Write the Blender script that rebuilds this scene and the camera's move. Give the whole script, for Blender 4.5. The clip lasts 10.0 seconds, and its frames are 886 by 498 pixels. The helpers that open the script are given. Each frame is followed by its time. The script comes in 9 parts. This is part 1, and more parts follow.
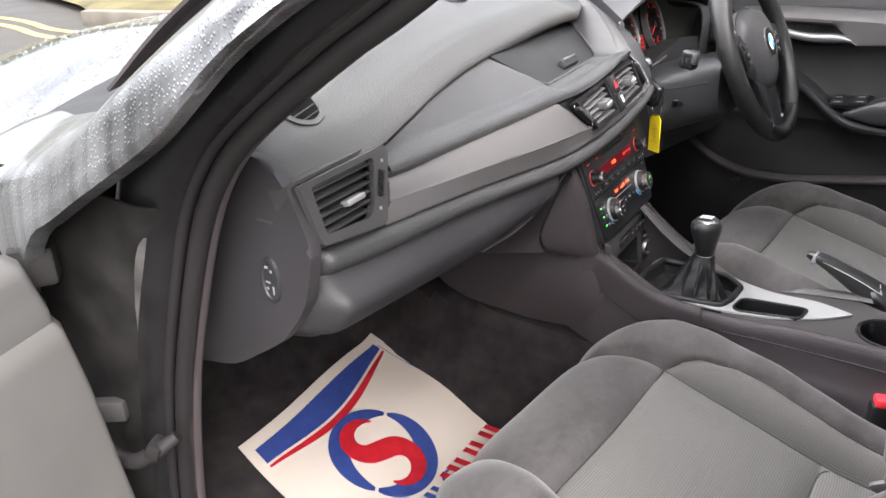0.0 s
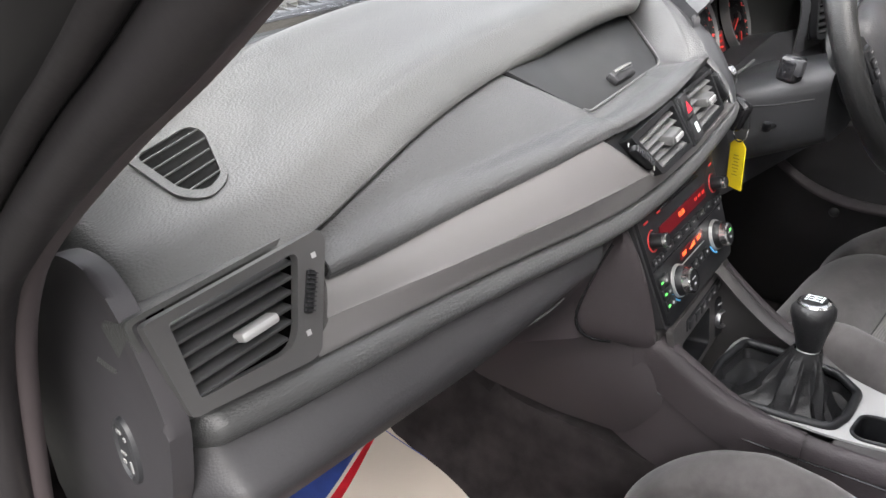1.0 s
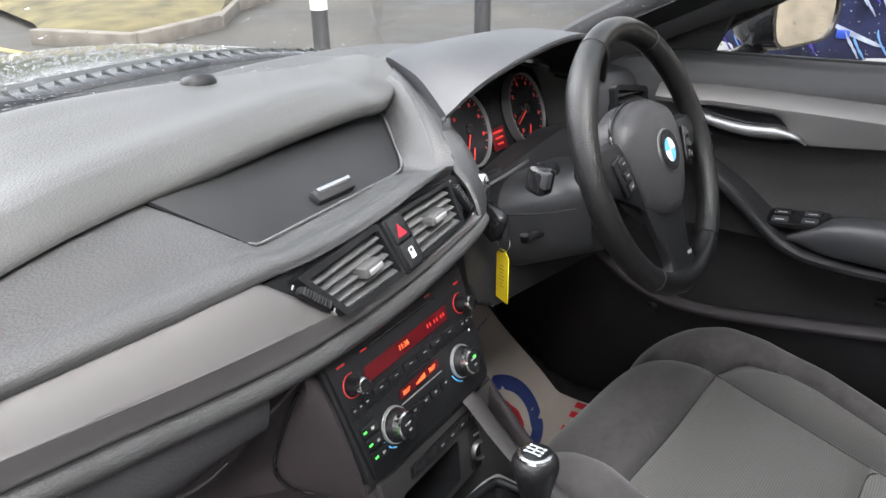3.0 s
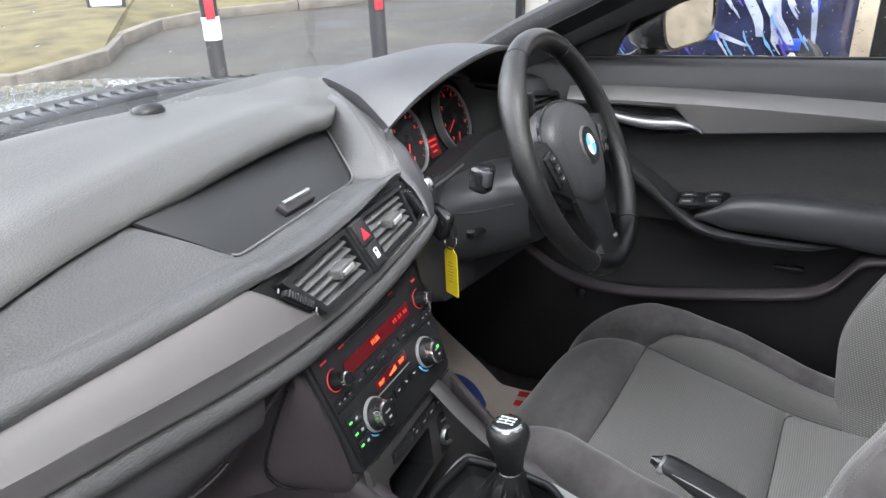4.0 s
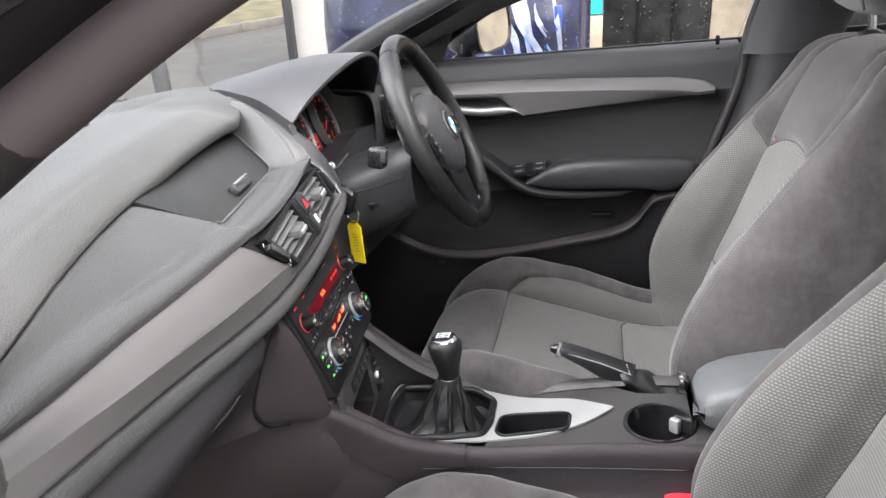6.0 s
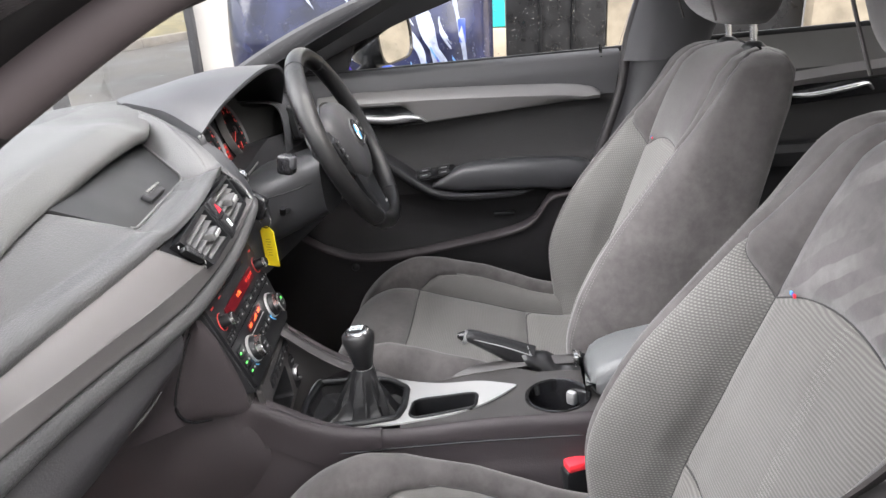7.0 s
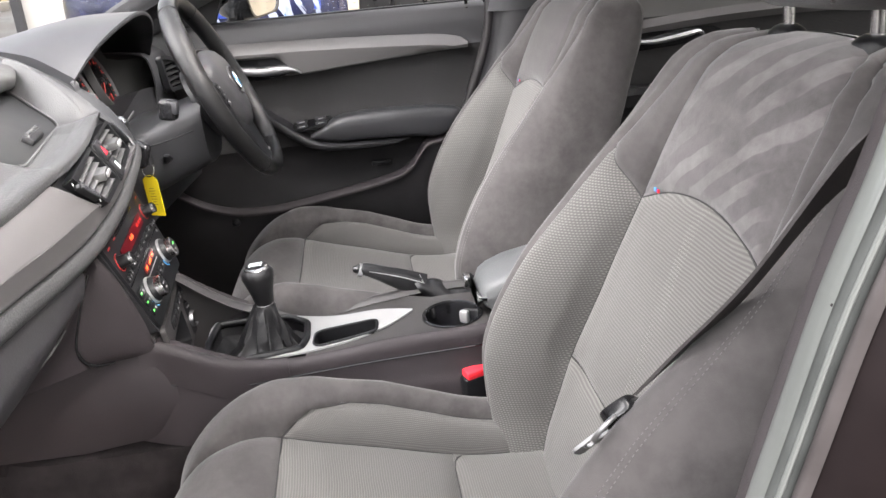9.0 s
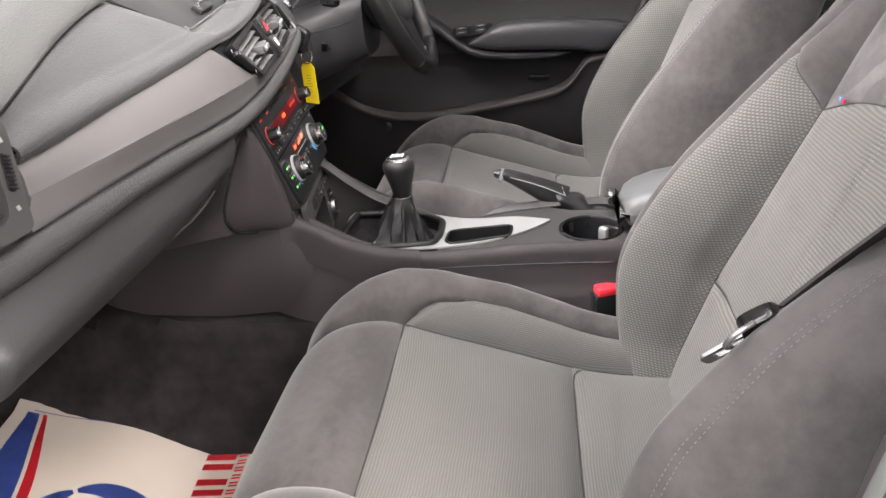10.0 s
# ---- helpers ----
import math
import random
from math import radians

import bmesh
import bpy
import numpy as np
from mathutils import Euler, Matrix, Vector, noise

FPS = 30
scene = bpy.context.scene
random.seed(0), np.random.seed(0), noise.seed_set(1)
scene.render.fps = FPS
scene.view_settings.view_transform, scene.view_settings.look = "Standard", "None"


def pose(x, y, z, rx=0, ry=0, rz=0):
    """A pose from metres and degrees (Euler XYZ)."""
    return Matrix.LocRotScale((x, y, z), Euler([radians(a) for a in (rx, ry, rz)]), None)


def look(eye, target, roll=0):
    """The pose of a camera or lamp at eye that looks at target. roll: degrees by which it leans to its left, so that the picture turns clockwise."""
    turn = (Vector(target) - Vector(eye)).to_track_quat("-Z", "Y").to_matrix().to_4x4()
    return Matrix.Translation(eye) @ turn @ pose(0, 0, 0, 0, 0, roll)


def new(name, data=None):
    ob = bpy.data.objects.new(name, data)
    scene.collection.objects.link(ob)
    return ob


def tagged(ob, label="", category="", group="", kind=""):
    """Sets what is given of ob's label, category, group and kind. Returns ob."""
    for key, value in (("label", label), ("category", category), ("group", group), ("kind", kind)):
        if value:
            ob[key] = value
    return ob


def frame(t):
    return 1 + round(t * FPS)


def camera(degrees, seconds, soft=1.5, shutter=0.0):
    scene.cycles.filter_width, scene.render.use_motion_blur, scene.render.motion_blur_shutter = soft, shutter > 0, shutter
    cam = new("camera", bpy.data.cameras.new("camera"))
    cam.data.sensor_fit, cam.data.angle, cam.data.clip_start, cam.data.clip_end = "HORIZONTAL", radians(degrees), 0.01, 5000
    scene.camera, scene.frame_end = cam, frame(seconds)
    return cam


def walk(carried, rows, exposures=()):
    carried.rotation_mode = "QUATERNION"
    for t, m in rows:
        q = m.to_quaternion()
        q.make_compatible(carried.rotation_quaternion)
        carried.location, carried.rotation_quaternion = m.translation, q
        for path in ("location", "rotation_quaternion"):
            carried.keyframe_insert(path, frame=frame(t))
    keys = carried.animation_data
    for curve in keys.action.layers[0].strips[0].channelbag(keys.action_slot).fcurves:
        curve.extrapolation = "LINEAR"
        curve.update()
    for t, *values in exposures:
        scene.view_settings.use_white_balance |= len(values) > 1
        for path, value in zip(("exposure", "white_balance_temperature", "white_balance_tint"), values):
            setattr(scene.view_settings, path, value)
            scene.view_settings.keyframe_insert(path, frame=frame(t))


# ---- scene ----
cam = camera(62.3, 10.0)
PATH = [
    (0, (-1.183, -0.089, 1.254), (0.264, 1.052, 0.477), -1.6),
    (0.5, (-0.998, 0.004, 1.253), (0.362, 1.234, 0.456), -1.5),
    (1, (-0.86, 0.085, 1.24), (0.484, 1.314, 0.415), -2.1),
    (1.5, (-0.731, 0.084, 1.245), (0.618, 1.304, 0.413), -1.5),
    (2, (-0.616, 0.045, 1.267), (0.765, 1.249, 0.467), -0.5),
    (2.5, (-0.562, -0.007, 1.283), (0.852, 1.186, 0.525), -0.2),
    (3, (-0.561, -0.045, 1.293), (0.898, 1.107, 0.556), -0.3),
    (3.2, (-0.572, -0.054, 1.297), (0.917, 1.064, 0.567), -0.5),
    (4.3, (-0.705, -0.012, 1.295), (0.965, 0.852, 0.615), -3.5),
    (4.5, (-0.739, 0.019, 1.293), (0.969, 0.814, 0.62), -3.8),
    (5, (-0.804, 0.066, 1.284), (0.971, 0.705, 0.622), -4.8),
    (5.5, (-0.856, 0.071, 1.278), (0.966, 0.577, 0.625), -5.3),
    (6.8, (-1.039, 0.005, 1.263), (0.841, 0.272, 0.636), -5.6),
    (7, (-1.019, 0.021, 1.27), (0.869, 0.22, 0.641), -5.8),
    (7.5, (-0.957, 0.077, 1.276), (0.934, 0.022, 0.628), -6.6),
    (8, (-0.949, 0.085, 1.256), (0.911, -0.2, 0.576), -6.4),
    (8.5, (-1.015, 0.078, 1.247), (0.832, -0.248, 0.552), -5.8),
    (9, (-1.101, 0.077, 1.228), (0.756, -0.093, 0.504), -5.3),
    (9.5, (-1.152, 0.06, 1.195), (0.685, 0.105, 0.404), -4.7),
    (10, (-1.094, 0.065, 1.162), (0.703, 0.306, 0.319), -3.8),
]
EXPOSURES = [(0, 2.32, 6500, 12), (0.5, 2.40, 6500, 11), (1.0, 2.32, 6500, 10), (2.0, 2.16, 6500, 9), (3.0, 2.1, 6350, 9), (4.5, 2.16, 6150, 10), (5.0, 2.2, 6200, 11), (5.5, 2.25, 6400, 11), (7.0, 2.4, 6500, 11), (8.5, 2.6, 6550, 12), (9.2, 2.55, 6700, 12), (10, 2.42, 6850, 13)]
walk(cam, [(t, look(eye, target, roll)) for t, eye, target, roll in PATH], EXPOSURES)

# ---- world and sun: a bright overcast sky ----
world = bpy.data.worlds.new("world")
scene.world = world
world.use_nodes = True
wn, wl = world.node_tree.nodes, world.node_tree.links
sky = wn.new("ShaderNodeTexSky")
sky.sky_type, sky.sun_disc = "NISHITA", False
sky.sun_elevation, sky.sun_rotation = radians(48), radians(-145)
sky.air_density, sky.dust_density, sky.ozone_density = 1.0, 6.0, 1.0
pale = wn.new("ShaderNodeHueSaturation")
pale.inputs["Saturation"].default_value = 0.25
wl.new(sky.outputs[0], pale.inputs["Color"])
wl.new(pale.outputs[0], wn["Background"].inputs[0])
wn["Background"].inputs[1].default_value = 0.14
sun = new("sun", bpy.data.lights.new("sun", "SUN"))
sun.data.energy, sun.data.angle, sun.data.color = 1.45, radians(60), (0.99, 0.98, 0.985)
sun.matrix_world = look((-2.8, 6.5, 7.2), (0, 0, 0))

# ---- building helpers ----
BASE = {}


def v3(*a):
    return np.array(a, float)


def thing(name, base, label, category, group="", kind=""):
    """An empty at the base of a thing, which its parts hang under."""
    ob = new(name)
    ob.location = base
    ob.empty_display_size = 0.05
    BASE[ob.name] = np.array(base, float)
    return tagged(ob, label, category, group, kind)


def link_mesh(name, me, material, parent=None, label="", smooth=True):
    base = BASE.get(parent.name, np.zeros(3)) if parent else np.zeros(3)
    if parent:
        me.transform(Matrix.Translation([-c for c in base]))
    for m in material if isinstance(material, (list, tuple)) else [material]:
        me.materials.append(m)
    if smooth:
        me.polygons.foreach_set("use_smooth", [True] * len(me.polygons))
        me.set_sharp_from_angle(angle=radians(42))
    ob = new(name, me)
    if parent:
        ob.parent = parent
        BASE[ob.name] = base
    return tagged(ob, label)


def part(name, bm, material, parent=None, label="", smooth=True):
    """Links a bmesh as one mesh object under a thing or a part."""
    bmesh.ops.recalc_face_normals(bm, faces=bm.faces)
    me = bpy.data.meshes.new(name)
    bm.to_mesh(me)
    bm.free()
    return link_mesh(name, me, material, parent, label, smooth)


def join(*bms):
    out = bmesh.new()
    for b in bms:
        me = bpy.data.meshes.new("tmp")
        b.to_mesh(me)
        b.free()
        out.from_mesh(me)
        bpy.data.meshes.remove(me)
    return out


def cr(points, n):
    """n points on a Catmull-Rom curve through the given ones, evenly by length."""
    p = np.array(points, float)
    if len(p) == 2:
        return p[0] + (p[1] - p[0]) * np.linspace(0, 1, n)[:, None]
    q = np.vstack([2 * p[0] - p[1], p, 2 * p[-1] - p[-2]])
    fine = []
    for i in range(len(p) - 1):
        a, b, c, d = q[i : i + 4]
        for t in np.linspace(0, 1, 16, endpoint=False):
            fine.append(0.5 * (2 * b + (c - a) * t + (2 * a - 5 * b + 4 * c - d) * t * t + (3 * b - a - 3 * c + d) * t**3))
    fine = np.array(fine + [p[-1]])
    run = np.r_[0, np.cumsum(np.linalg.norm(np.diff(fine, axis=0), axis=1))]
    at = np.linspace(0, run[-1], n)
    return np.stack([np.interp(at, run, fine[:, k]) for k in range(p.shape[1])], 1)


def curve_at(rows, x):
    """Smooth values at x from rows of (x, a, b, ...)."""
    r = np.array(rows, float)
    out = []
    for k in range(1, r.shape[1]):
        slope = np.gradient(r[:, k], r[:, 0])
        i = int(np.clip(np.searchsorted(r[:, 0], x) - 1, 0, len(r) - 2))
        h = r[i + 1, 0] - r[i, 0]
        t = float(np.clip((x - r[i, 0]) / h, 0, 1))
        out.append((2 * t**3 - 3 * t**2 + 1) * r[i, k] + (t**3 - 2 * t**2 + t) * h * slope[i] + (3 * t**2 - 2 * t**3) * r[i + 1, k] + (t**3 - t**2) * h * slope[i + 1])
    return np.array(out)


def grid_mesh(name, g, closed=False, caps=False, thick=0.0, inward=1):
    """A mesh from a grid of points [rows][columns]; thick gives it a second skin and a rim. UVs run in metres."""
    g = np.asarray(g, float)
    nv, nu = g.shape[:2]
    cols = nu if closed else nu - 1
    verts = g.reshape(-1, 3)
    faces = [(r * nu + c, r * nu + (c + 1) % nu, (r + 1) * nu + (c + 1) % nu, (r + 1) * nu + c) for r in range(nv - 1) for c in range(cols)]
    if thick:
        du = np.gradient(g, axis=1)
        dv = np.gradient(g, axis=0)
        n = np.cross(du, dv)
        n /= np.linalg.norm(n, axis=2, keepdims=True) + 1e-12
        back = (g - inward * thick * n).reshape(-1, 3)
        m = len(verts)
        verts = np.vstack([verts, back])
        faces += [tuple(m + i for i in reversed(f)) for f in faces]
        edge = [(r * nu, (r + 1) * nu) for r in range(nv - 1)] + [((r + 1) * nu + nu - 1, r * nu + nu - 1) for r in range(nv - 1)] if not closed else []
        edge += [(c + 1 if c + 1 < nu else 0, c) for c in range(cols)] + [((nv - 1) * nu + c, (nv - 1) * nu + (c + 1) % nu) for c in range(cols)]
        faces += [(a, b, m + b, m + a) for a, b in edge]
    elif caps:
        faces += [tuple(reversed(range(nu))), tuple(range((nv - 1) * nu, nv * nu))]
    me = bpy.data.meshes.new(name)
    me.from_pydata(verts.tolist(), [], faces)
    uu = np.zeros((nv, nu))
    uu[:, 1:] = np.cumsum(np.linalg.norm(np.diff(g, axis=1), axis=2), axis=1)
    uu -= uu[:, nu // 2][:, None]
    vv = np.zeros((nv, nu))
    vv[1:] = np.cumsum(np.linalg.norm(np.diff(g, axis=0), axis=2), axis=0)
    flat = np.stack([uu, vv], 2).reshape(-1, 2)
    layer = me.uv_layers.new(name="cloth")
    idx = np.zeros(len(me.loops), int)
    me.loops.foreach_get("vertex_index", idx)
    layer.data.foreach_set("uv", flat[idx % (nv * nu)].ravel())
    me.validate()
    return me


def sheet(name, g, material, parent=None, label="", closed=False, caps=False, thick=0.0, inward=1, fix=True):
    me = grid_mesh(name, g, closed, caps, thick, inward)
    if fix:
        bm = bmesh.new()
        bm.from_mesh(me)
        bmesh.ops.remove_doubles(bm, verts=bm.verts, dist=1e-5)
        bmesh.ops.recalc_face_normals(bm, faces=bm.faces)
        bm.to_mesh(me)
        bm.free()
    return link_mesh(name, me, material, parent, label)


def axes(o, x, up):
    """A pose whose x runs along x, y along up and z out of their plane."""
    x, up = Vector(x).normalized(), Vector(up)
    up = (up - x * x.dot(up)).normalized()
    n = x.cross(up)
    return Matrix.Translation(o) @ Matrix((x, up, n)).transposed().to_4x4()


def rbox(sx, sy, sz, r=0.004, m=None, seg=2, taper=(1, 1)):
    """A box with rounded edges, centred; taper scales its +z end."""
    bm = bmesh.new()
    bmesh.ops.create_cube(bm, size=1)
    for v in bm.verts:
        k = taper if v.co.z > 0 else (1, 1)
        v.co = Vector((v.co.x * sx * k[0], v.co.y * sy * k[1], v.co.z * sz))
    if r:
        bmesh.ops.bevel(bm, geom=bm.edges[:], offset=min(r, 0.49 * min(sx, sy, sz)), segments=seg, profile=0.5, affect="EDGES")
    if m is not None:
        bm.transform(m)
    return bm


def prism(outline, depth, m=None, r=0.0, seg=2):
    """A flat outline (x, y), from z = 0 to z = depth, its front edge rounded by r."""
    bm = bmesh.new()
    lo = [bm.verts.new((x, y, 0)) for x, y in outline]
    hi = [bm.verts.new((x, y, depth)) for x, y in outline]
    n = len(lo)
    bm.faces.new(lo[::-1])
    top = bm.faces.new(hi)
    for i in range(n):
        bm.faces.new((lo[i], lo[(i + 1) % n], hi[(i + 1) % n], hi[i]))
    if r:
        bmesh.ops.bevel(bm, geom=list(top.edges), offset=r, segments=seg, profile=0.5, affect="EDGES")
    if m is not None:
        bm.transform(m)
    return bm


def ring_frame(outer, inner, depth, m=None):
    """A frame between two outlines of equally many points."""
    bm = bmesh.new()
    n = len(outer)
    rows = [[bm.verts.new((x, y, z)) for x, y in o] for o, z in ((outer, 0), (outer, depth), (inner, depth), (inner, 0))]
    for a, b in zip(rows, rows[1:] + rows[:1]):
        for i in range(n):
            bm.faces.new((a[i], a[(i + 1) % n], b[(i + 1) % n], b[i]))
    if m is not None:
        bm.transform(m)
    return bm


def round_poly(corners, r, n=5):
    """An outline with its corners rounded."""
    out, k = [], len(corners)
    for i in range(k):
        a, b, c = (np.array(corners[j % k], float) for j in (i - 1, i, i + 1))
        rr = r[i] if isinstance(r, (list, tuple)) else r
        da, dc = a - b, c - b
        s = b + da / np.linalg.norm(da) * min(rr, 0.48 * np.linalg.norm(da))
        e = b + dc / np.linalg.norm(dc) * min(rr, 0.48 * np.linalg.norm(dc))
        for t in np.linspace(0, 1, n):
            out.append(tuple((1 - t) ** 2 * s + 2 * t * (1 - t) * b + t * t * e))
    return out


def lathe(profile, m=None, seg=32):
    """A turned solid from (radius, height) pairs, about z."""
    bm = bmesh.new()
    rows = []
    for r, h in profile:
        if r < 1e-6:
            rows.append([bm.verts.new((0, 0, h))])
        else:
            rows.append([bm.verts.new((r * math.cos(2 * math.pi * i / seg), r * math.sin(2 * math.pi * i / seg), h)) for i in range(seg)])
    for a, b in zip(rows, rows[1:]):
        for i in range(seg):
            j = (i + 1) % seg
            if len(a) == 1 and len(b) > 1:
                bm.faces.new((a[0], b[i], b[j]))
            elif len(b) == 1 and len(a) > 1:
                bm.faces.new((a[i], b[0], a[j]))
            elif len(a) > 1:
                bm.faces.new((a[i], b[i], b[j], a[j]))
    if m is not None:
        bm.transform(m)
    return bm


def tube(points, radius, seg=12, n=None, closed=False, flat=1.0, up=(0, 0, 1)):
    """A round or oval bar along a smooth line. radius may be a list along it."""
    p = np.array(points, float)
    if n and not closed:
        p = cr(p, n)
    k = len(p)
    rad = np.interp(np.linspace(0, 1, k), np.linspace(0, 1, len(radius)), radius) if isinstance(radius, (list, tuple)) else np.full(k, radius)
    bm = bmesh.new()
    rows = []
    for i in range(k):
        t = Vector(p[(i + 1) % k] - p[i - 1]) if closed else Vector(p[min(i + 1, k - 1)] - p[max(i - 1, 0)])
        t.normalize()
        s = t.cross(Vector(up))
        s = s.normalized() if s.length > 1e-4 else t.orthogonal().normalized()
        w = s.cross(t)
        c = Vector(p[i])
        rows.append([bm.verts.new(c + float(rad[i]) * (s * math.cos(a) + w * flat * math.sin(a))) for a in (2 * math.pi * j / seg for j in range(seg))])
    for a, b in zip(rows, rows[1:] + (rows[:1] if closed else [])):
        for i in range(seg):
            bm.faces.new((a[i], a[(i + 1) % seg], b[(i + 1) % seg], b[i]))
    if not closed:
        bm.faces.new(rows[0][::-1])
        bm.faces.new(rows[-1])
    return bm


def lettering(name, text, size, m, material, parent, label="", depth=0.0004):
    cu = bpy.data.curves.new(name, "FONT")
    cu.body, cu.size, cu.extrude, cu.align_x, cu.align_y = text, size, depth, "CENTER", "CENTER"
    tmp = new("tmp", cu)
    me = bpy.data.meshes.new_from_object(tmp.evaluated_get(bpy.context.evaluated_depsgraph_get()))
    bpy.data.objects.remove(tmp)
    me.transform(m)
    return link_mesh(name, me, material, parent, label, smooth=False)


def regions(name_of, grid, closed, classify, mats, parent, groove=0.0035, labels={}, puff=0.0, seam=None):
    """Cuts a grid into panels by classify(row, column fraction, point); panels swell by puff and their edges sink into a seam."""
    g = np.asarray(grid, float)
    nv, nu = g.shape[:2]
    cols = nu if closed else nu - 1
    kind = {}
    for r in range(nv - 1):
        for c in range(cols):
            c2 = (c + 1) % nu
            mid = (g[r, c] + g[r, c2] + g[r + 1, c] + g[r + 1, c2]) / 4
            kind[r, c] = classify((r + 0.5) / (nv - 1), (c + 0.5) / cols, mid)
    du = (np.roll(g, -1, 1) - np.roll(g, 1, 1)) if closed else np.gradient(g, axis=1)
    nrm = np.cross(du, np.gradient(g, axis=0))
    nrm /= np.linalg.norm(nrm, axis=2, keepdims=True) + 1e-12
    if nrm[nv // 2, nu // 2] @ (g[nv // 2, nu // 2] - g.reshape(-1, 3).mean(0)) < 0:
        nrm = -nrm
    touch = {}
    for (r, c), k in kind.items():
        for rr, cc in ((r, c), (r, (c + 1) % nu), (r + 1, (c + 1) % nu), (r + 1, c)):
            touch.setdefault((rr, cc), set()).add(k)
    rim = np.array([g[p] for p, ks in touch.items() if len(ks) > 1])
    moved = g.copy()
    if len(rim):
        for r in range(nv):
            d = np.sqrt(((g[r][:, None] - rim[None]) ** 2).sum(-1).min(1))
            moved[r] = g[r] + nrm[r] * (puff * (1 - np.exp(-d / 0.03)) - groove * np.exp(-((d / 0.005) ** 2)))[:, None]
    uu = np.zeros((nv, nu))
    uu[:, 1:] = np.cumsum(np.linalg.norm(np.diff(g, axis=1), axis=2), axis=1)
    uu -= uu[:, nu // 2][:, None] if not closed else 0
    vv = np.zeros((nv, nu))
    vv[1:] = np.cumsum(np.linalg.norm(np.diff(g, axis=0), axis=2), axis=0)
    if closed:
        vv = g[:, :, 2] * 1.06
    made = {}
    for k in dict.fromkeys(kind.values()):
        if k is None:
            continue
        index, verts, faces, uvs = {}, [], [], []

        def vert(r, c):
            if (r, c) not in index:
                index[r, c] = len(verts)
                verts.append(moved[r, c].tolist())
                uvs.append((uu[r, c], vv[r, c]))
            return index[r, c]

        for (r, c), kk in kind.items():
            if kk == k:
                faces.append([vert(r, c), vert(r, (c + 1) % nu), vert(r + 1, (c + 1) % nu), vert(r + 1, c)])
        me = bpy.data.meshes.new(name_of[k])
        me.from_pydata(verts, [], faces)
        lay = me.uv_layers.new(name="cloth")
        idx = np.zeros(len(me.loops), int)
        me.loops.foreach_get("vertex_index", idx)
        lay.data.foreach_set("uv", np.array(uvs)[idx].ravel())
        made[k] = link_mesh(name_of[k], me, mats[k], parent, labels.get(k, ""), smooth=False)
        me.polygons.foreach_set("use_smooth", [True] * len(me.polygons))
    if seam:
        # thread along every panel border, chained into lines
        links = {}
        for (r, c), k in kind.items():
            for (r2, c2), a, b in (((r + 1, c), (r + 1, c), (r + 1, (c + 1) % nu)), ((r, (c + 1) % nu if closed else c + 1), (r, (c + 1) % nu), (r + 1, (c + 1) % nu))):
                if (r2, c2) in kind and kind[r2, c2] != k:
                    links.setdefault(a, set()).add(b)
                    links.setdefault(b, set()).add(a)
        ends = [p for p, q in links.items() if len(q) != 2] + list(links)
        for start in ends:
            while links.get(start):
                line, here = [start], start
                while links.get(here):
                    nxt = links[here].pop()
                    links[nxt].discard(here)
                    line.append(nxt)
                    here = nxt
                    if len(links[here]) != 1:
                        break
                if len(line) > 5:
                    p = np.array([moved[q] for q in line])
                    for _ in range(3):
                        p[1:-1] = (p[:-2] + 2 * p[1:-1] + p[2:]) / 4
                    part("seam", tube(p, 0.0014, 6), seam, parent)
    made["grid"] = moved
    return made




def beads(name, drops, parent):
    """Flattened drops of water standing on a pane: (place, outward direction, radius)."""
    verts, faces = [], []
    for c, n, r in drops:
        m = axes(c, Vector(n).orthogonal(), Vector(n).cross(Vector(n).orthogonal()))
        o = len(verts)
        for k, h in ((1.0, 0.0), (0.72, 0.42)):
            verts += [tuple(m @ Vector((r * k * math.cos(a), r * k * 1.25 * math.sin(a), r * h))) for a in (math.pi / 3 * i for i in range(6))]
        verts.append(tuple(m @ Vector((0, 0, r * 0.6))))
        faces += [(o + i, o + (i + 1) % 6, o + 6 + (i + 1) % 6, o + 6 + i) for i in range(6)] + [(o + 6 + i, o + 6 + (i + 1) % 6, o + 12) for i in range(6)]
        faces.append(tuple(o + i for i in reversed(range(6))))
    me = bpy.data.meshes.new(name)
    me.from_pydata(verts, [], faces)
    ob = link_mesh(name, me, M_DROP, parent, "raindrops standing on the glass")
    ob.visible_shadow = False
    return tagged(ob, "raindrops standing on the glass", kind="stuff")
